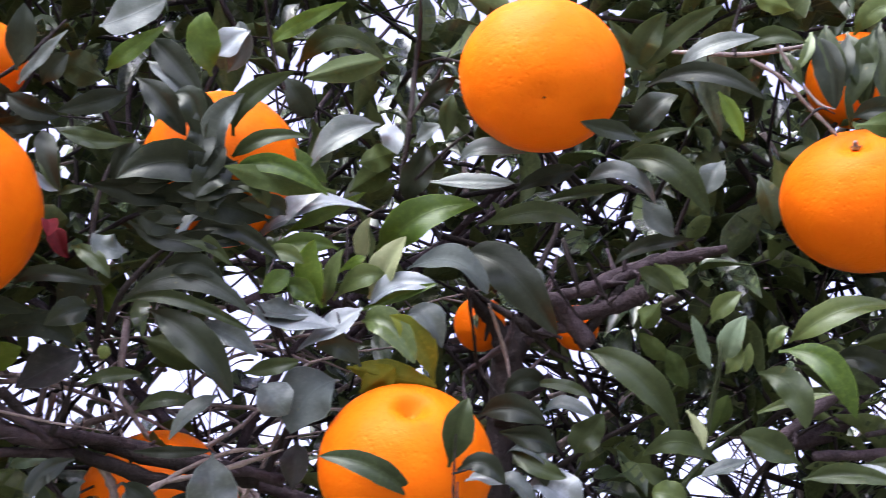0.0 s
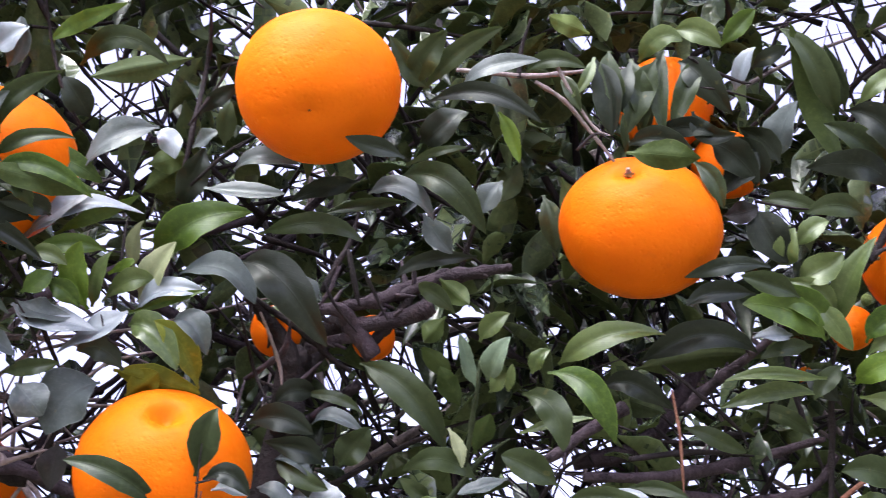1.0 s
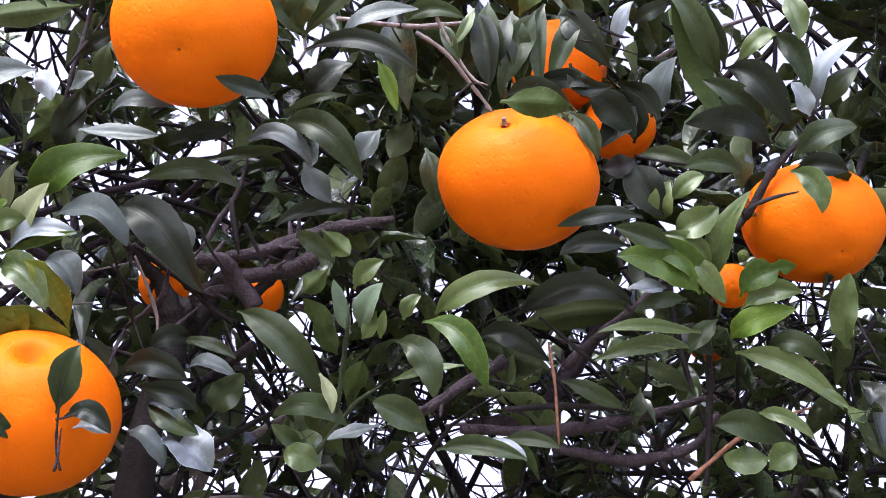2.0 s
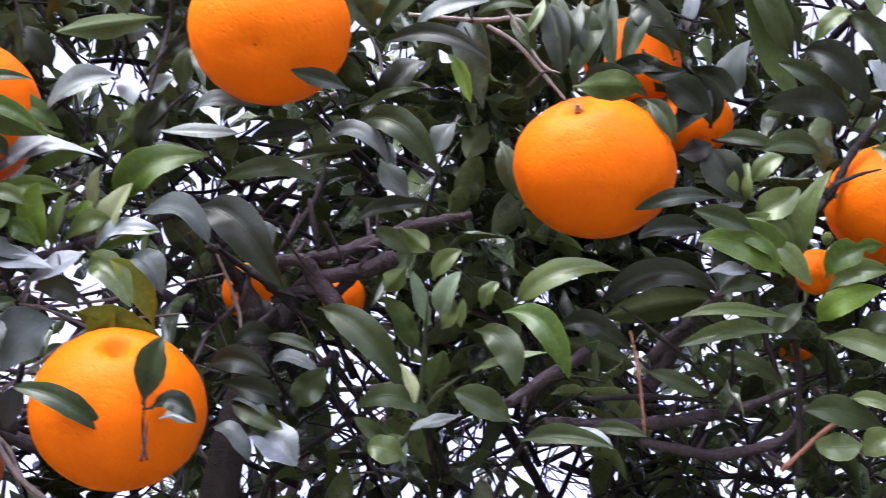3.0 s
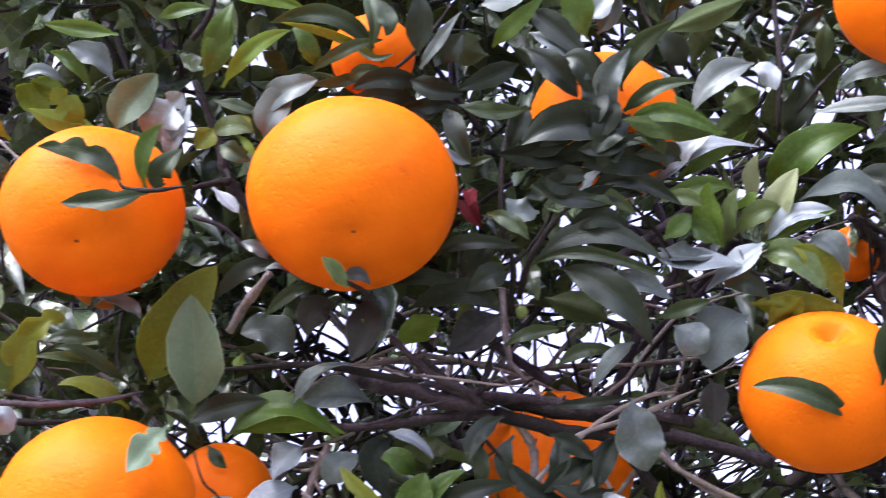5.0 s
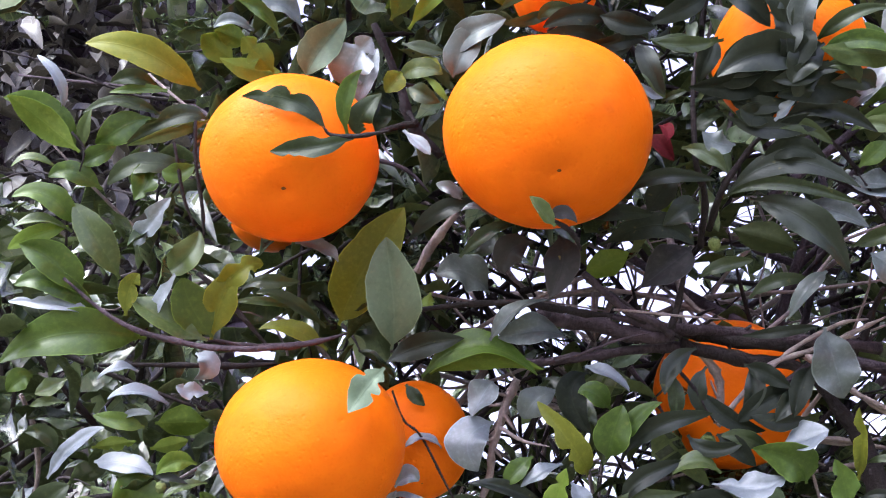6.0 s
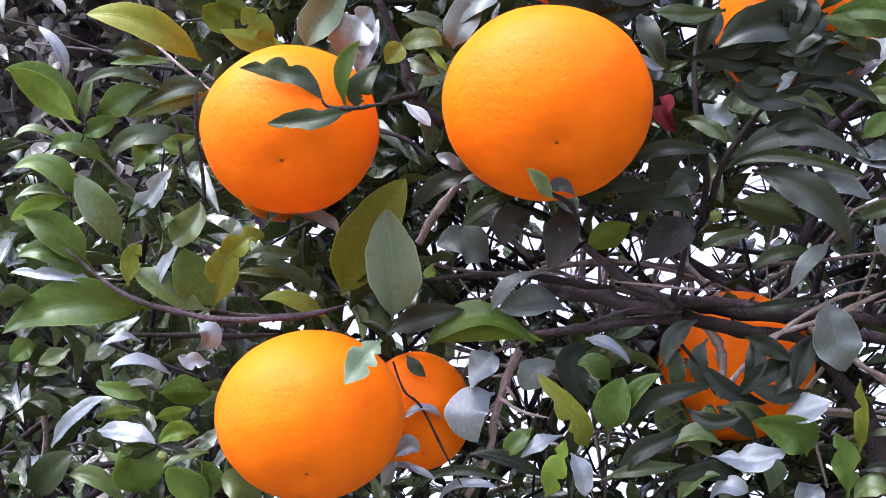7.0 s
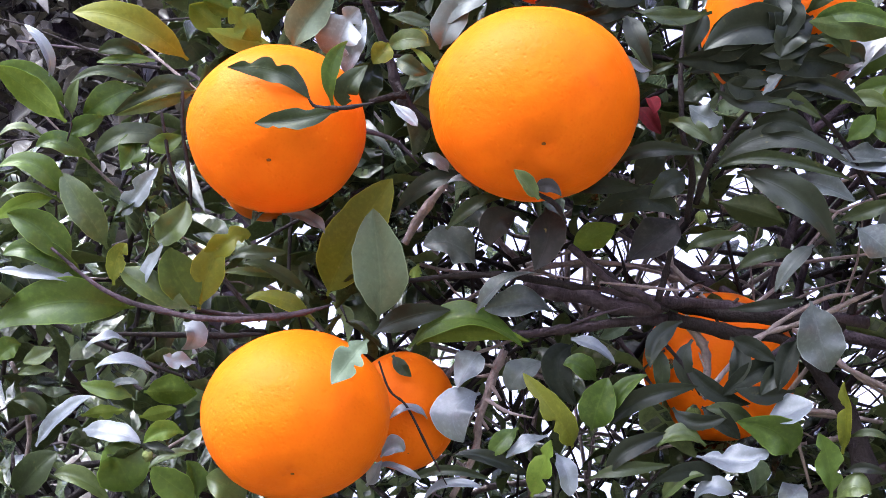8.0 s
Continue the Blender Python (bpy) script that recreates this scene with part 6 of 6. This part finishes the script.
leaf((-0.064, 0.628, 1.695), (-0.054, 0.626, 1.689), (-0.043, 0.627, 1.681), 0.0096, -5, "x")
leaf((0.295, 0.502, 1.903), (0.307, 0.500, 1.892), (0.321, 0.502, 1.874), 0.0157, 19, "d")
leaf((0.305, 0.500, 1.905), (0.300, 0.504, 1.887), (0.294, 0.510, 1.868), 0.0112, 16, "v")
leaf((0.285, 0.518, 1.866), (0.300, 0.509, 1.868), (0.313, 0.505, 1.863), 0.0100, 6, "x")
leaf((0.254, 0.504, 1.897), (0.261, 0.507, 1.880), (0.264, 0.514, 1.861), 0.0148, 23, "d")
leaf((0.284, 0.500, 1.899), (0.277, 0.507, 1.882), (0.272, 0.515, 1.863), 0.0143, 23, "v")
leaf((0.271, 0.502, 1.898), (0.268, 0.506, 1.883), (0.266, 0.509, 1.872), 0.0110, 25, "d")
leaf((0.376, 0.540, 1.794), (0.384, 0.540, 1.786), (0.393, 0.542, 1.773), 0.0113, 12, "u")
leaf((0.422, 0.514, 1.838), (0.435, 0.508, 1.840), (0.447, 0.505, 1.836), 0.0125, -2, "d")
leaf((-0.066, 0.548, 1.805), (-0.051, 0.550, 1.799), (-0.032, 0.549, 1.800), 0.0091, 0, "d")
leaf((0.380, 0.566, 1.771), (0.386, 0.565, 1.764), (0.395, 0.565, 1.755), 0.0126, 10, "d")
leaf((0.396, 0.558, 1.772), (0.388, 0.562, 1.764), (0.382, 0.566, 1.755), 0.0103, 23, "v")
# leaves set further in
leaf((0.058, 0.582, 1.920), (0.034, 0.573, 1.905), (0.009, 0.569, 1.892), 0.0143, 190, "v")
leaf((0.027, 0.554, 1.819), (0.001, 0.539, 1.815), (-0.024, 0.529, 1.813), 0.0133, 190, "v")
leaf((0.042, 0.654, 1.966), (0.030, 0.651, 1.960), (0.019, 0.651, 1.956), 0.0116, 170, "q")
leaf((0.043, 0.613, 1.870), (0.051, 0.605, 1.870), (0.060, 0.599, 1.871), 0.0152, 170, "v")
leaf((0.038, 0.629, 1.862), (0.048, 0.619, 1.865), (0.058, 0.611, 1.870), 0.0152, 180, "v")
leaf((0.039, 0.606, 1.751), (0.060, 0.598, 1.744), (0.082, 0.595, 1.739), 0.0150, 190, "o")
leaf((-0.061, 0.625, 1.768), (-0.045, 0.620, 1.759), (-0.030, 0.618, 1.752), 0.0170, 190, "d")
leaf((0.047, 0.610, 1.741), (0.054, 0.600, 1.743), (0.062, 0.593, 1.747), 0.0136, 180, "o")
leaf((0.178, 0.574, 1.878), (0.188, 0.562, 1.884), (0.198, 0.553, 1.892), 0.0174, -20, "d")
leaf((0.244, 0.620, 1.902), (0.238, 0.620, 1.889), (0.233, 0.622, 1.877), 0.0159, 180, "d")
leaf((0.256, 0.572, 1.867), (0.263, 0.573, 1.848), (0.269, 0.577, 1.831), 0.0147, 185, "v")
leaf((0.198, 0.605, 1.817), (0.206, 0.602, 1.809), (0.213, 0.600, 1.802), 0.0118, 180, "v")
leaf((0.211, 0.639, 1.777), (0.202, 0.631, 1.781), (0.192, 0.625, 1.786), 0.0108, 180, "v")
leaf((0.216, 0.596, 1.722), (0.218, 0.585, 1.728), (0.220, 0.577, 1.736), 0.0120, 185, "v")
leaf((0.211, 0.609, 1.750), (0.204, 0.600, 1.756), (0.197, 0.593, 1.764), 0.0114, 185, "v")
leaf((0.311, 0.626, 1.788), (0.341, 0.610, 1.790), (0.371, 0.600, 1.794), 0.0181, 190, "d")
leaf((0.293, 0.663, 1.789), (0.315, 0.655, 1.779), (0.336, 0.651, 1.772), 0.0175, 190, "d")
leaf((0.203, 0.618, 1.801), (0.197, 0.617, 1.793), (0.191, 0.617, 1.786), 0.0120, 185, "v")
leaf((0.392, 0.535, 1.868), (0.373, 0.514, 1.897), (0.354, 0.500, 1.930), 0.0165, 185, "v")
leaf((0.436, 0.523, 1.834), (0.443, 0.515, 1.836), (0.450, 0.508, 1.838), 0.0143, 185, "d")
leaf((0.267, 0.502, 1.845), (0.281, 0.489, 1.838), (0.295, 0.480, 1.833), 0.0145, 190, "v")
leaf((0.260, 0.537, 1.937), (0.248, 0.532, 1.937), (0.237, 0.530, 1.938), 0.0119, 185, "u")
leaf((0.284, 0.626, 1.904), (0.293, 0.620, 1.897), (0.302, 0.617, 1.891), 0.0197, 185, "d")
leaf((0.244, 0.632, 1.929), (0.257, 0.627, 1.920), (0.270, 0.624, 1.913), 0.0166, 185, "d")
leaf((-0.376, 0.523, 1.793), (-0.389, 0.510, 1.803), (-0.402, 0.501, 1.814), 0.0146, 185, "m")
leaf((-0.281, 0.548, 1.839), (-0.296, 0.539, 1.839), (-0.311, 0.533, 1.841), 0.0115, 190, "y")
leaf((-0.285, 0.540, 1.837), (-0.291, 0.530, 1.842), (-0.297, 0.523, 1.848), 0.0136, 190, "me")
leaf((-0.304, 0.561, 1.870), (-0.311, 0.554, 1.870), (-0.319, 0.548, 1.871), 0.0118, 185, "m")
leaf((-0.330, 0.606, 1.624), (-0.339, 0.596, 1.630), (-0.347, 0.588, 1.637), 0.0157, 20, "m")
leaf((-0.102, 0.564, 1.798), (-0.098, 0.562, 1.789), (-0.093, 0.562, 1.780), 0.0088, -20, "r")
leaf((-0.098, 0.540, 1.789), (-0.097, 0.536, 1.783), (-0.096, 0.534, 1.777), 0.0073, -20, "r")
leaf((-0.086, 0.550, 1.870), (-0.096, 0.542, 1.870), (-0.105, 0.537, 1.872), 0.0170, 185, "d")
leaf((-0.313, 0.564, 1.861), (-0.320, 0.555, 1.865), (-0.326, 0.548, 1.869), 0.0146, 185, "m")
leaf((-0.051, 0.693, 1.627), (-0.053, 0.682, 1.636), (-0.055, 0.673, 1.647), 0.0137, 30, "s")
leaf((-0.029, 0.683, 1.632), (-0.036, 0.679, 1.624), (-0.043, 0.676, 1.617), 0.0148, 30, "p")
leaf((-0.108, 0.690, 1.731), (-0.118, 0.685, 1.723), (-0.128, 0.683, 1.717), 0.0096, 10, "s")
leaf((-0.367, 0.632, 1.688), (-0.352, 0.627, 1.686), (-0.337, 0.625, 1.685), 0.0166, 185, "m")
leaf((-0.405, 0.640, 1.680), (-0.392, 0.635, 1.679), (-0.378, 0.632, 1.679), 0.0078, 185, "ye")
leaf((-0.373, 0.638, 1.676), (-0.361, 0.633, 1.676), (-0.350, 0.630, 1.677), 0.0083, 185, "y")
leaf((-0.439, 0.645, 1.663), (-0.443, 0.641, 1.655), (-0.447, 0.639, 1.648), 0.0104, 30, "p")
leaf((-0.105, 0.619, 1.778), (-0.096, 0.610, 1.786), (-0.087, 0.603, 1.795), 0.0149, -10, "d")
leaf((-0.098, 0.674, 1.824), (-0.091, 0.672, 1.812), (-0.084, 0.673, 1.801), 0.0130, 185, "m")
leaf((-0.061, 0.639, 1.714), (-0.042, 0.634, 1.713), (-0.024, 0.632, 1.714), 0.0059, -10, "d")
leaf((-0.140, 0.622, 1.747), (-0.128, 0.615, 1.750), (-0.116, 0.611, 1.754), 0.0146, 185, "m")
leaf((-0.221, 0.628, 1.746), (-0.222, 0.624, 1.740), (-0.223, 0.622, 1.735), 0.0072, 185, "ye")


# ---- inner foliage, past counting ----
def in_hole(p):
    """Whether a leaf there would close one of the holes in the crown."""
    d = p - HEART
    turn, rise = math.degrees(math.atan2(-d.x, d.y)), math.degrees(math.atan2(d.z, math.hypot(d.x, d.y)))
    return any((turn - a) ** 2 + (rise - b) ** 2 < (r + 0.3) ** 2 for a, b, r in HOLES)


def spray(rng, foot, way, length, count, size, leaf_out, twig_out, seed, keep=0.0):
    """A leafy twig: adds its leaves and its stem to two open meshes."""
    side = Vector((rng.uniform(-1, 1), rng.uniform(-1, 1), rng.uniform(-1, 1)))
    side = (side - way * side.dot(way)).normalized()
    rows = []
    for k in range(4):
        s = k / 3
        p = foot + way * length * s + side * length * 0.25 * math.sin(s * 2.2) + Vector((0, 0, -0.12 * length * s * s))
        rows.append((p.x, p.y, p.z, 0.0019 * (1.25 - s)))
    verts, faces = tube_data(rows, 2, 4, 0.2, seed)
    n0 = len(twig_out[0])
    twig_out[0].extend(verts)
    twig_out[1].extend(tuple(i + n0 for i in f) for f in faces)
    for k in range(count):
        s = (k + 0.8) / count
        at = Vector(rows[0][:3]).lerp(Vector(rows[-1][:3]), s) + side * length * 0.2 * math.sin(s * 2.2) * (1 - s)
        a = k * 2.4 + rng.uniform(-0.5, 0.5)
        other = way.cross(side)
        out = (side * math.cos(a) + other * math.sin(a)) * rng.uniform(0.7, 1.1) + way * rng.uniform(0.4, 0.9) + Vector((0, 0, rng.uniform(-0.5, 0.1)))
        out.normalize()
        up = Vector((rng.gauss(0, 0.45), rng.gauss(-0.1, 0.45), 1.0))
        up = (up - out * up.dot(out)).normalized()
        if (at + out * size - HEART).length < keep or (at - HEART).length < keep:
            continue
        long = size * rng.uniform(0.55, 1.4)
        if keep and (in_hole(at + out * long * 0.5) or in_hole(at + out * long * 0.15) or in_hole(at + out * long * 0.9)):
            continue
        place_leaf(rng, at, out, up, long, long * rng.uniform(0.30, 0.44), leaf_out)


SIMPLE = [leaf_rows(7, bend, cup, wave, seed) for bend, cup, wave, seed in ((0.1, 0.6, 0.10, 1), (0.3, 0.4, 0.16, 2), (0.5, 0.8, 0.08, 3), (-0.15, 0.4, 0.2, 4), (0.2, 0.2, 0.2, 5), (0.35, -0.4, 0.15, 6), (0.7, 0.5, 0.12, 7))]


def place_leaf(rng, at, along, up, length, width, out):
    """Appends one thin two-skinned leaf to an open mesh."""
    verts, faces, mats, uvs = out
    across = up.cross(along)
    rows = rng.choice(SIMPLE)
    for skin, lift in ((0, 0.0), (1, -0.0003)):
        n0 = len(verts)
        for row in rows:
            for x, y, z, c in row[::3]:
                p = at + along * (x * length) + across * (y * width) + up * (z * length + lift)
                verts.append((p.x, p.y, p.z))
                uvs.append((x, c))
        for i in range(len(rows) - 1):
            for k in range(2):
                a = n0 + i * 3 + k
                f = (a, a + 3, a + 4, a + 1)
                faces.append(f[::-1] if skin == 0 else f)
                mats.append(skin)


def close_leaves(name, data, skins, parent):
    verts, faces, mats, uvs = data
    if parent:
        verts = [tuple(TO_TREE @ Vector(v)) for v in verts]
    me = bpy.data.meshes.new(name)
    me.from_pydata(verts, [], faces)
    me.polygons.foreach_set("use_smooth", [True] * len(faces))
    me.polygons.foreach_set("material_index", mats)
    loops = np.empty(len(me.loops), dtype=np.int32)
    me.loops.foreach_get("vertex_index", loops)
    layer = me.uv_layers.new(name="UVMap")
    layer.data.foreach_set("uv", np.array(uvs, dtype=np.float32)[loops].ravel())
    for m in skins:
        me.materials.append(m)
    ob = new(name, me)
    ob.parent = parent
    return ob


# openings in the crown: degrees left, degrees up, half width
GAPS = [(-16.3, 22.8, 1.1), (-15.2, 22.2, 1.0), (-22.1, 23.4, 0.8), (-16.6, 20.9, 0.8), (-12.5, 18.1, 1.1), (-10.7, 26.7, 1.0), (-8.7, 21.3, 0.8), (-7.1, 24.0, 1.1), (-12.8, 23.5, 1.0), (3.4, 35.2, 0.8), (-10.6, 22.3, 1.0), (-15.6, 22.9, 1.0), (-15.7, 20.9, 0.8), (-9.5, 17.9, 1.0), (-7.8, 20.7, 0.6), (-0.5, 30.0, 0.7), (35.6, 26.7, 6.5), (35.7, 22.0, 3.2), (33.0, 15.4, 2.4), (28.5, 14.0, 1.5), (5.1, 32.3, 1.0), (-0.3, 14.0, 1.1)]
# clear holes through which the sky is seen
HOLES = [(5.1, 32.9, 1.09), (6.3, 33.3, 0.68), (3.5, 33.4, 0.73), (3.4, 31.0, 0.77), (4.3, 29.1, 0.63), (1.6, 34.3, 0.63), (1.5, 27.1, 0.53), (-12.4, 30.9, 0.63), (-9.2, 31.9, 0.68), (-32.0, 34.8, 1.69), (-30.7, 35.7, 1.09), (-33.7, 33.6, 0.97), (-35.9, 33.8, 0.85), (-10.2, 23.9, 0.58), (-12.4, 21.6, 0.44), (-14.7, 24.7, 0.68), (-9.5, 21.6, 0.53), (-32.5, 18.1, 0.63), (-27.8, 16.8, 0.73), (-20.2, 18.6, 0.53), (-19.4, 17.9, 0.48), (-16.6, 19.4, 0.44), (-3.6, 15.5, 0.48), (-12.6, 15.9, 0.53), (-6.6, 15.9, 0.48), (-5.2, 17.0, 0.44), (-26.3, 16.4, 0.48), (-5.0, 27.8, 0.44), (-2.5, 30.2, 0.44), (2.9, 35.0, 0.82), (-2.0, 37.2, 0.53), (-10.5, 22.4, 0.44), (-13.2, 29.1, 0.48), (-12.2, 15.2, 0.73), (-12.2, 21.4, 0.44)]
speck = random.Random(77)
HOLES += [(speck.uniform(-37, -2), speck.uniform(12.5, 25), speck.uniform(0.1, 0.45)) for _ in range(40)]
HOLES += [(speck.uniform(2, 23), speck.uniform(14, 22), speck.uniform(0.3, 0.8)) for _ in range(34)]
HEART = Vector((0.05, 0.0, 1.5))


def fill_crown(count, near, far, turn, rise, size, seed, leaves, twigs):
    rng = random.Random(seed)
    done = 0
    while done < count:
        a, b = rng.uniform(*turn), rng.uniform(*rise)
        if any(math.hypot(a - ga, b - gb) < gw * rng.uniform(0.7, 1.3) for ga, gb, gw in GAPS):
            if rng.random() < 0.96:
                done += 0.3
                continue
        d = near + (far - near) * rng.random() ** 0.9
        foot = HEART + heading(a, b) * d
        way = Vector((rng.gauss(0, 0.7), rng.gauss(-0.35, 0.5), rng.gauss(0.35, 0.6))).normalized()
        spray(rng, foot, way, rng.uniform(0.07, 0.15), rng.randint(6, 10), size, leaves, twigs, seed + int(done), 0.71)
        done += 1


leaves, twigs = ([], [], [], []), ([], [])
fill_crown(430, 0.80, 1.08, (-42, 40), (-8, 45), 0.044, 11, leaves, twigs)
fill_crown(500, 1.05, 1.85, (-42, 34), (-6, 45), 0.046, 12, leaves, twigs)
fill_crown(250, 1.80, 2.60, (-40, 16), (0, 42), 0.055, 15, leaves, twigs)
fill_crown(300, 0.79, 0.90, (-42, 40), (-8, 45), 0.036, 14, leaves, twigs)
fill_crown(130, 0.81, 0.92, (12, 40), (2, 26), 0.027, 18, leaves, twigs)
fill_crown(50, 0.78, 0.92, (-42, 12), (4, 30), 0.027, 19, leaves, twigs)
fill_crown(26, 0.78, 0.98, (-20, -10), (25.5, 30.5), 0.040, 21, leaves, twigs)
fill_crown(26, 0.90, 1.30, (4, 17), (29, 40), 0.044, 22, leaves, twigs)
fill_crown(260, 0.95, 1.70, (-68, -44), (-6, 44), 0.055, 17, leaves, twigs)


def bare_twigs(count, turn, rise, near, far, seed, out):
    """Crooked leafless twigs, with side twigs, deep in the crown."""
    rng = random.Random(seed)
    for k in range(count):
        at = HEART + heading(rng.uniform(*turn), rng.uniform(*rise)) * rng.uniform(near, far)
        way = Vector((rng.gauss(0, 1.0), rng.gauss(0, 0.3), rng.gauss(0.1, 0.7))).normalized()
        size, long = rng.uniform(0.0008, 0.0028), rng.uniform(0.08, 0.28)
        for side in range(1 + rng.randint(0, 2)):
            rows, p, d = [], at.copy(), way.copy()
            for i in range(5):
                rows.append((p.x, p.y, p.z, size * (1 - 0.17 * i)))
                p = p + d * long / 4
                d = (d + Vector((rng.gauss(0, 0.28), rng.gauss(0, 0.18), rng.gauss(0, 0.28)))).normalized()
            verts, faces = tube_data(rows, 2, 5, 0.3, seed + k)
            n0 = len(out[0])
            out[0].extend(verts)
            out[1].extend(tuple(i + n0 for i in f) for f in faces)
            at = Vector(rows[rng.randint(1, 3)][:3])
            way = (way + Vector((rng.gauss(0, 0.8), rng.gauss(0, 0.4), rng.gauss(0, 0.8)))).normalized()
            size, long = size * 0.6, long * 0.6


bare_twigs(260, (-42, -4), (4, 30), 0.84, 1.3, 71, twigs)
bare_twigs(200, (-42, 34), (4, 46), 0.86, 1.2, 72, twigs)
pale_twigs = ([], [])
bare_twigs(70, (6, 24), (10, 24), 0.78, 1.0, 73, pale_twigs)
bare_twigs(60, (-36, 2), (8, 24), 0.9, 1.2, 74, pale_twigs)
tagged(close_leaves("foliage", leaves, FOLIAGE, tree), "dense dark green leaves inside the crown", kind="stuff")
twig_ob = new("twig_tangle", mesh_from("twig_tangle", [TO_TREE @ v for v in twigs[0]], twigs[1], DARKBARK))
twig_ob.parent = tree
tagged(twig_ob, "thin dark twigs inside the crown", kind="stuff")
twig_ob = new("pale_twig_tangle", mesh_from("pale_twig_tangle", [TO_TREE @ v for v in pale_twigs[0]], pale_twigs[1], PALEBARK))
twig_ob.parent = tree
tagged(twig_ob, "thin bare pinkish grey twigs inside the crown", kind="stuff")


# ---- the dim hedge behind ----
def build_hedge():
    thing = new("hedge")
    thing.location = (-2.2, 3.4, 0.0)
    tagged(thing, "tall shaded evergreen hedge behind the orange tree", "hedge")
    bpy.context.view_layer.update()
    back = thing.matrix_world.inverted()
    rng = random.Random(31)
    data, stems = ([], [], [], []), ([], [])
    for k in range(1850):
        x = rng.uniform(-3.6, -1.05)
        z = rng.uniform(1.0, 4.9 + 0.4 * math.sin(x * 2.1))
        foot = Vector((x, 3.2 + 0.14 * x + rng.uniform(-0.25, 0.3) + 0.15 * math.sin(z * 5 + x * 3), z))
        way = Vector((rng.gauss(0, 0.6), rng.gauss(-0.6, 0.4), rng.gauss(0.3, 0.5))).normalized()
        spray(rng, foot, way, rng.uniform(0.15, 0.3), rng.randint(7, 11), 0.085, data, stems, 4000 + k)
    ob = close_leaves("leaves", data, HEDGE, None)
    ob.parent = thing
    ob.matrix_parent_inverse = back
    tagged(ob, kind="stuff")
    me = mesh_from("stem_tangle", stems[0], stems[1], DARKBARK)
    ob = new("stem_tangle", me)
    ob.parent = thing
    ob.matrix_parent_inverse = back
    tagged(ob, kind="stuff")
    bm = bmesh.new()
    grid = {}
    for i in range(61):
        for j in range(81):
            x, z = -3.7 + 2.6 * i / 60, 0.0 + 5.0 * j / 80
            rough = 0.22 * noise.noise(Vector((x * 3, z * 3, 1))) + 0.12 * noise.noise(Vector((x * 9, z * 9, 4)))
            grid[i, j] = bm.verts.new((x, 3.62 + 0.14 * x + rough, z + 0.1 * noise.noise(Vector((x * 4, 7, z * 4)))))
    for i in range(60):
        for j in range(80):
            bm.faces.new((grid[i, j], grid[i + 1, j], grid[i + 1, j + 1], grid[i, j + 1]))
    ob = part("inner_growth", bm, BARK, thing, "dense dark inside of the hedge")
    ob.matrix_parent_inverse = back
    for k in range(5):
        x = -3.5 + k * 0.58
        rows = [(x, 3.35 + 0.14 * x, -0.05, 0.05), (x + 0.08, 3.4 + 0.14 * x, 1.4, 0.04), (x - 0.05, 3.38 + 0.14 * x, 3.0, 0.028), (x + 0.1, 3.4 + 0.14 * x, 4.6, 0.012)]
        verts, faces = tube_data(rows, 6, 8, 0.2, 60 + k)
        ob = new("trunk", mesh_from("trunk", verts, faces, DARKBARK))
        ob.parent = thing
        ob.matrix_parent_inverse = back


build_hedge()
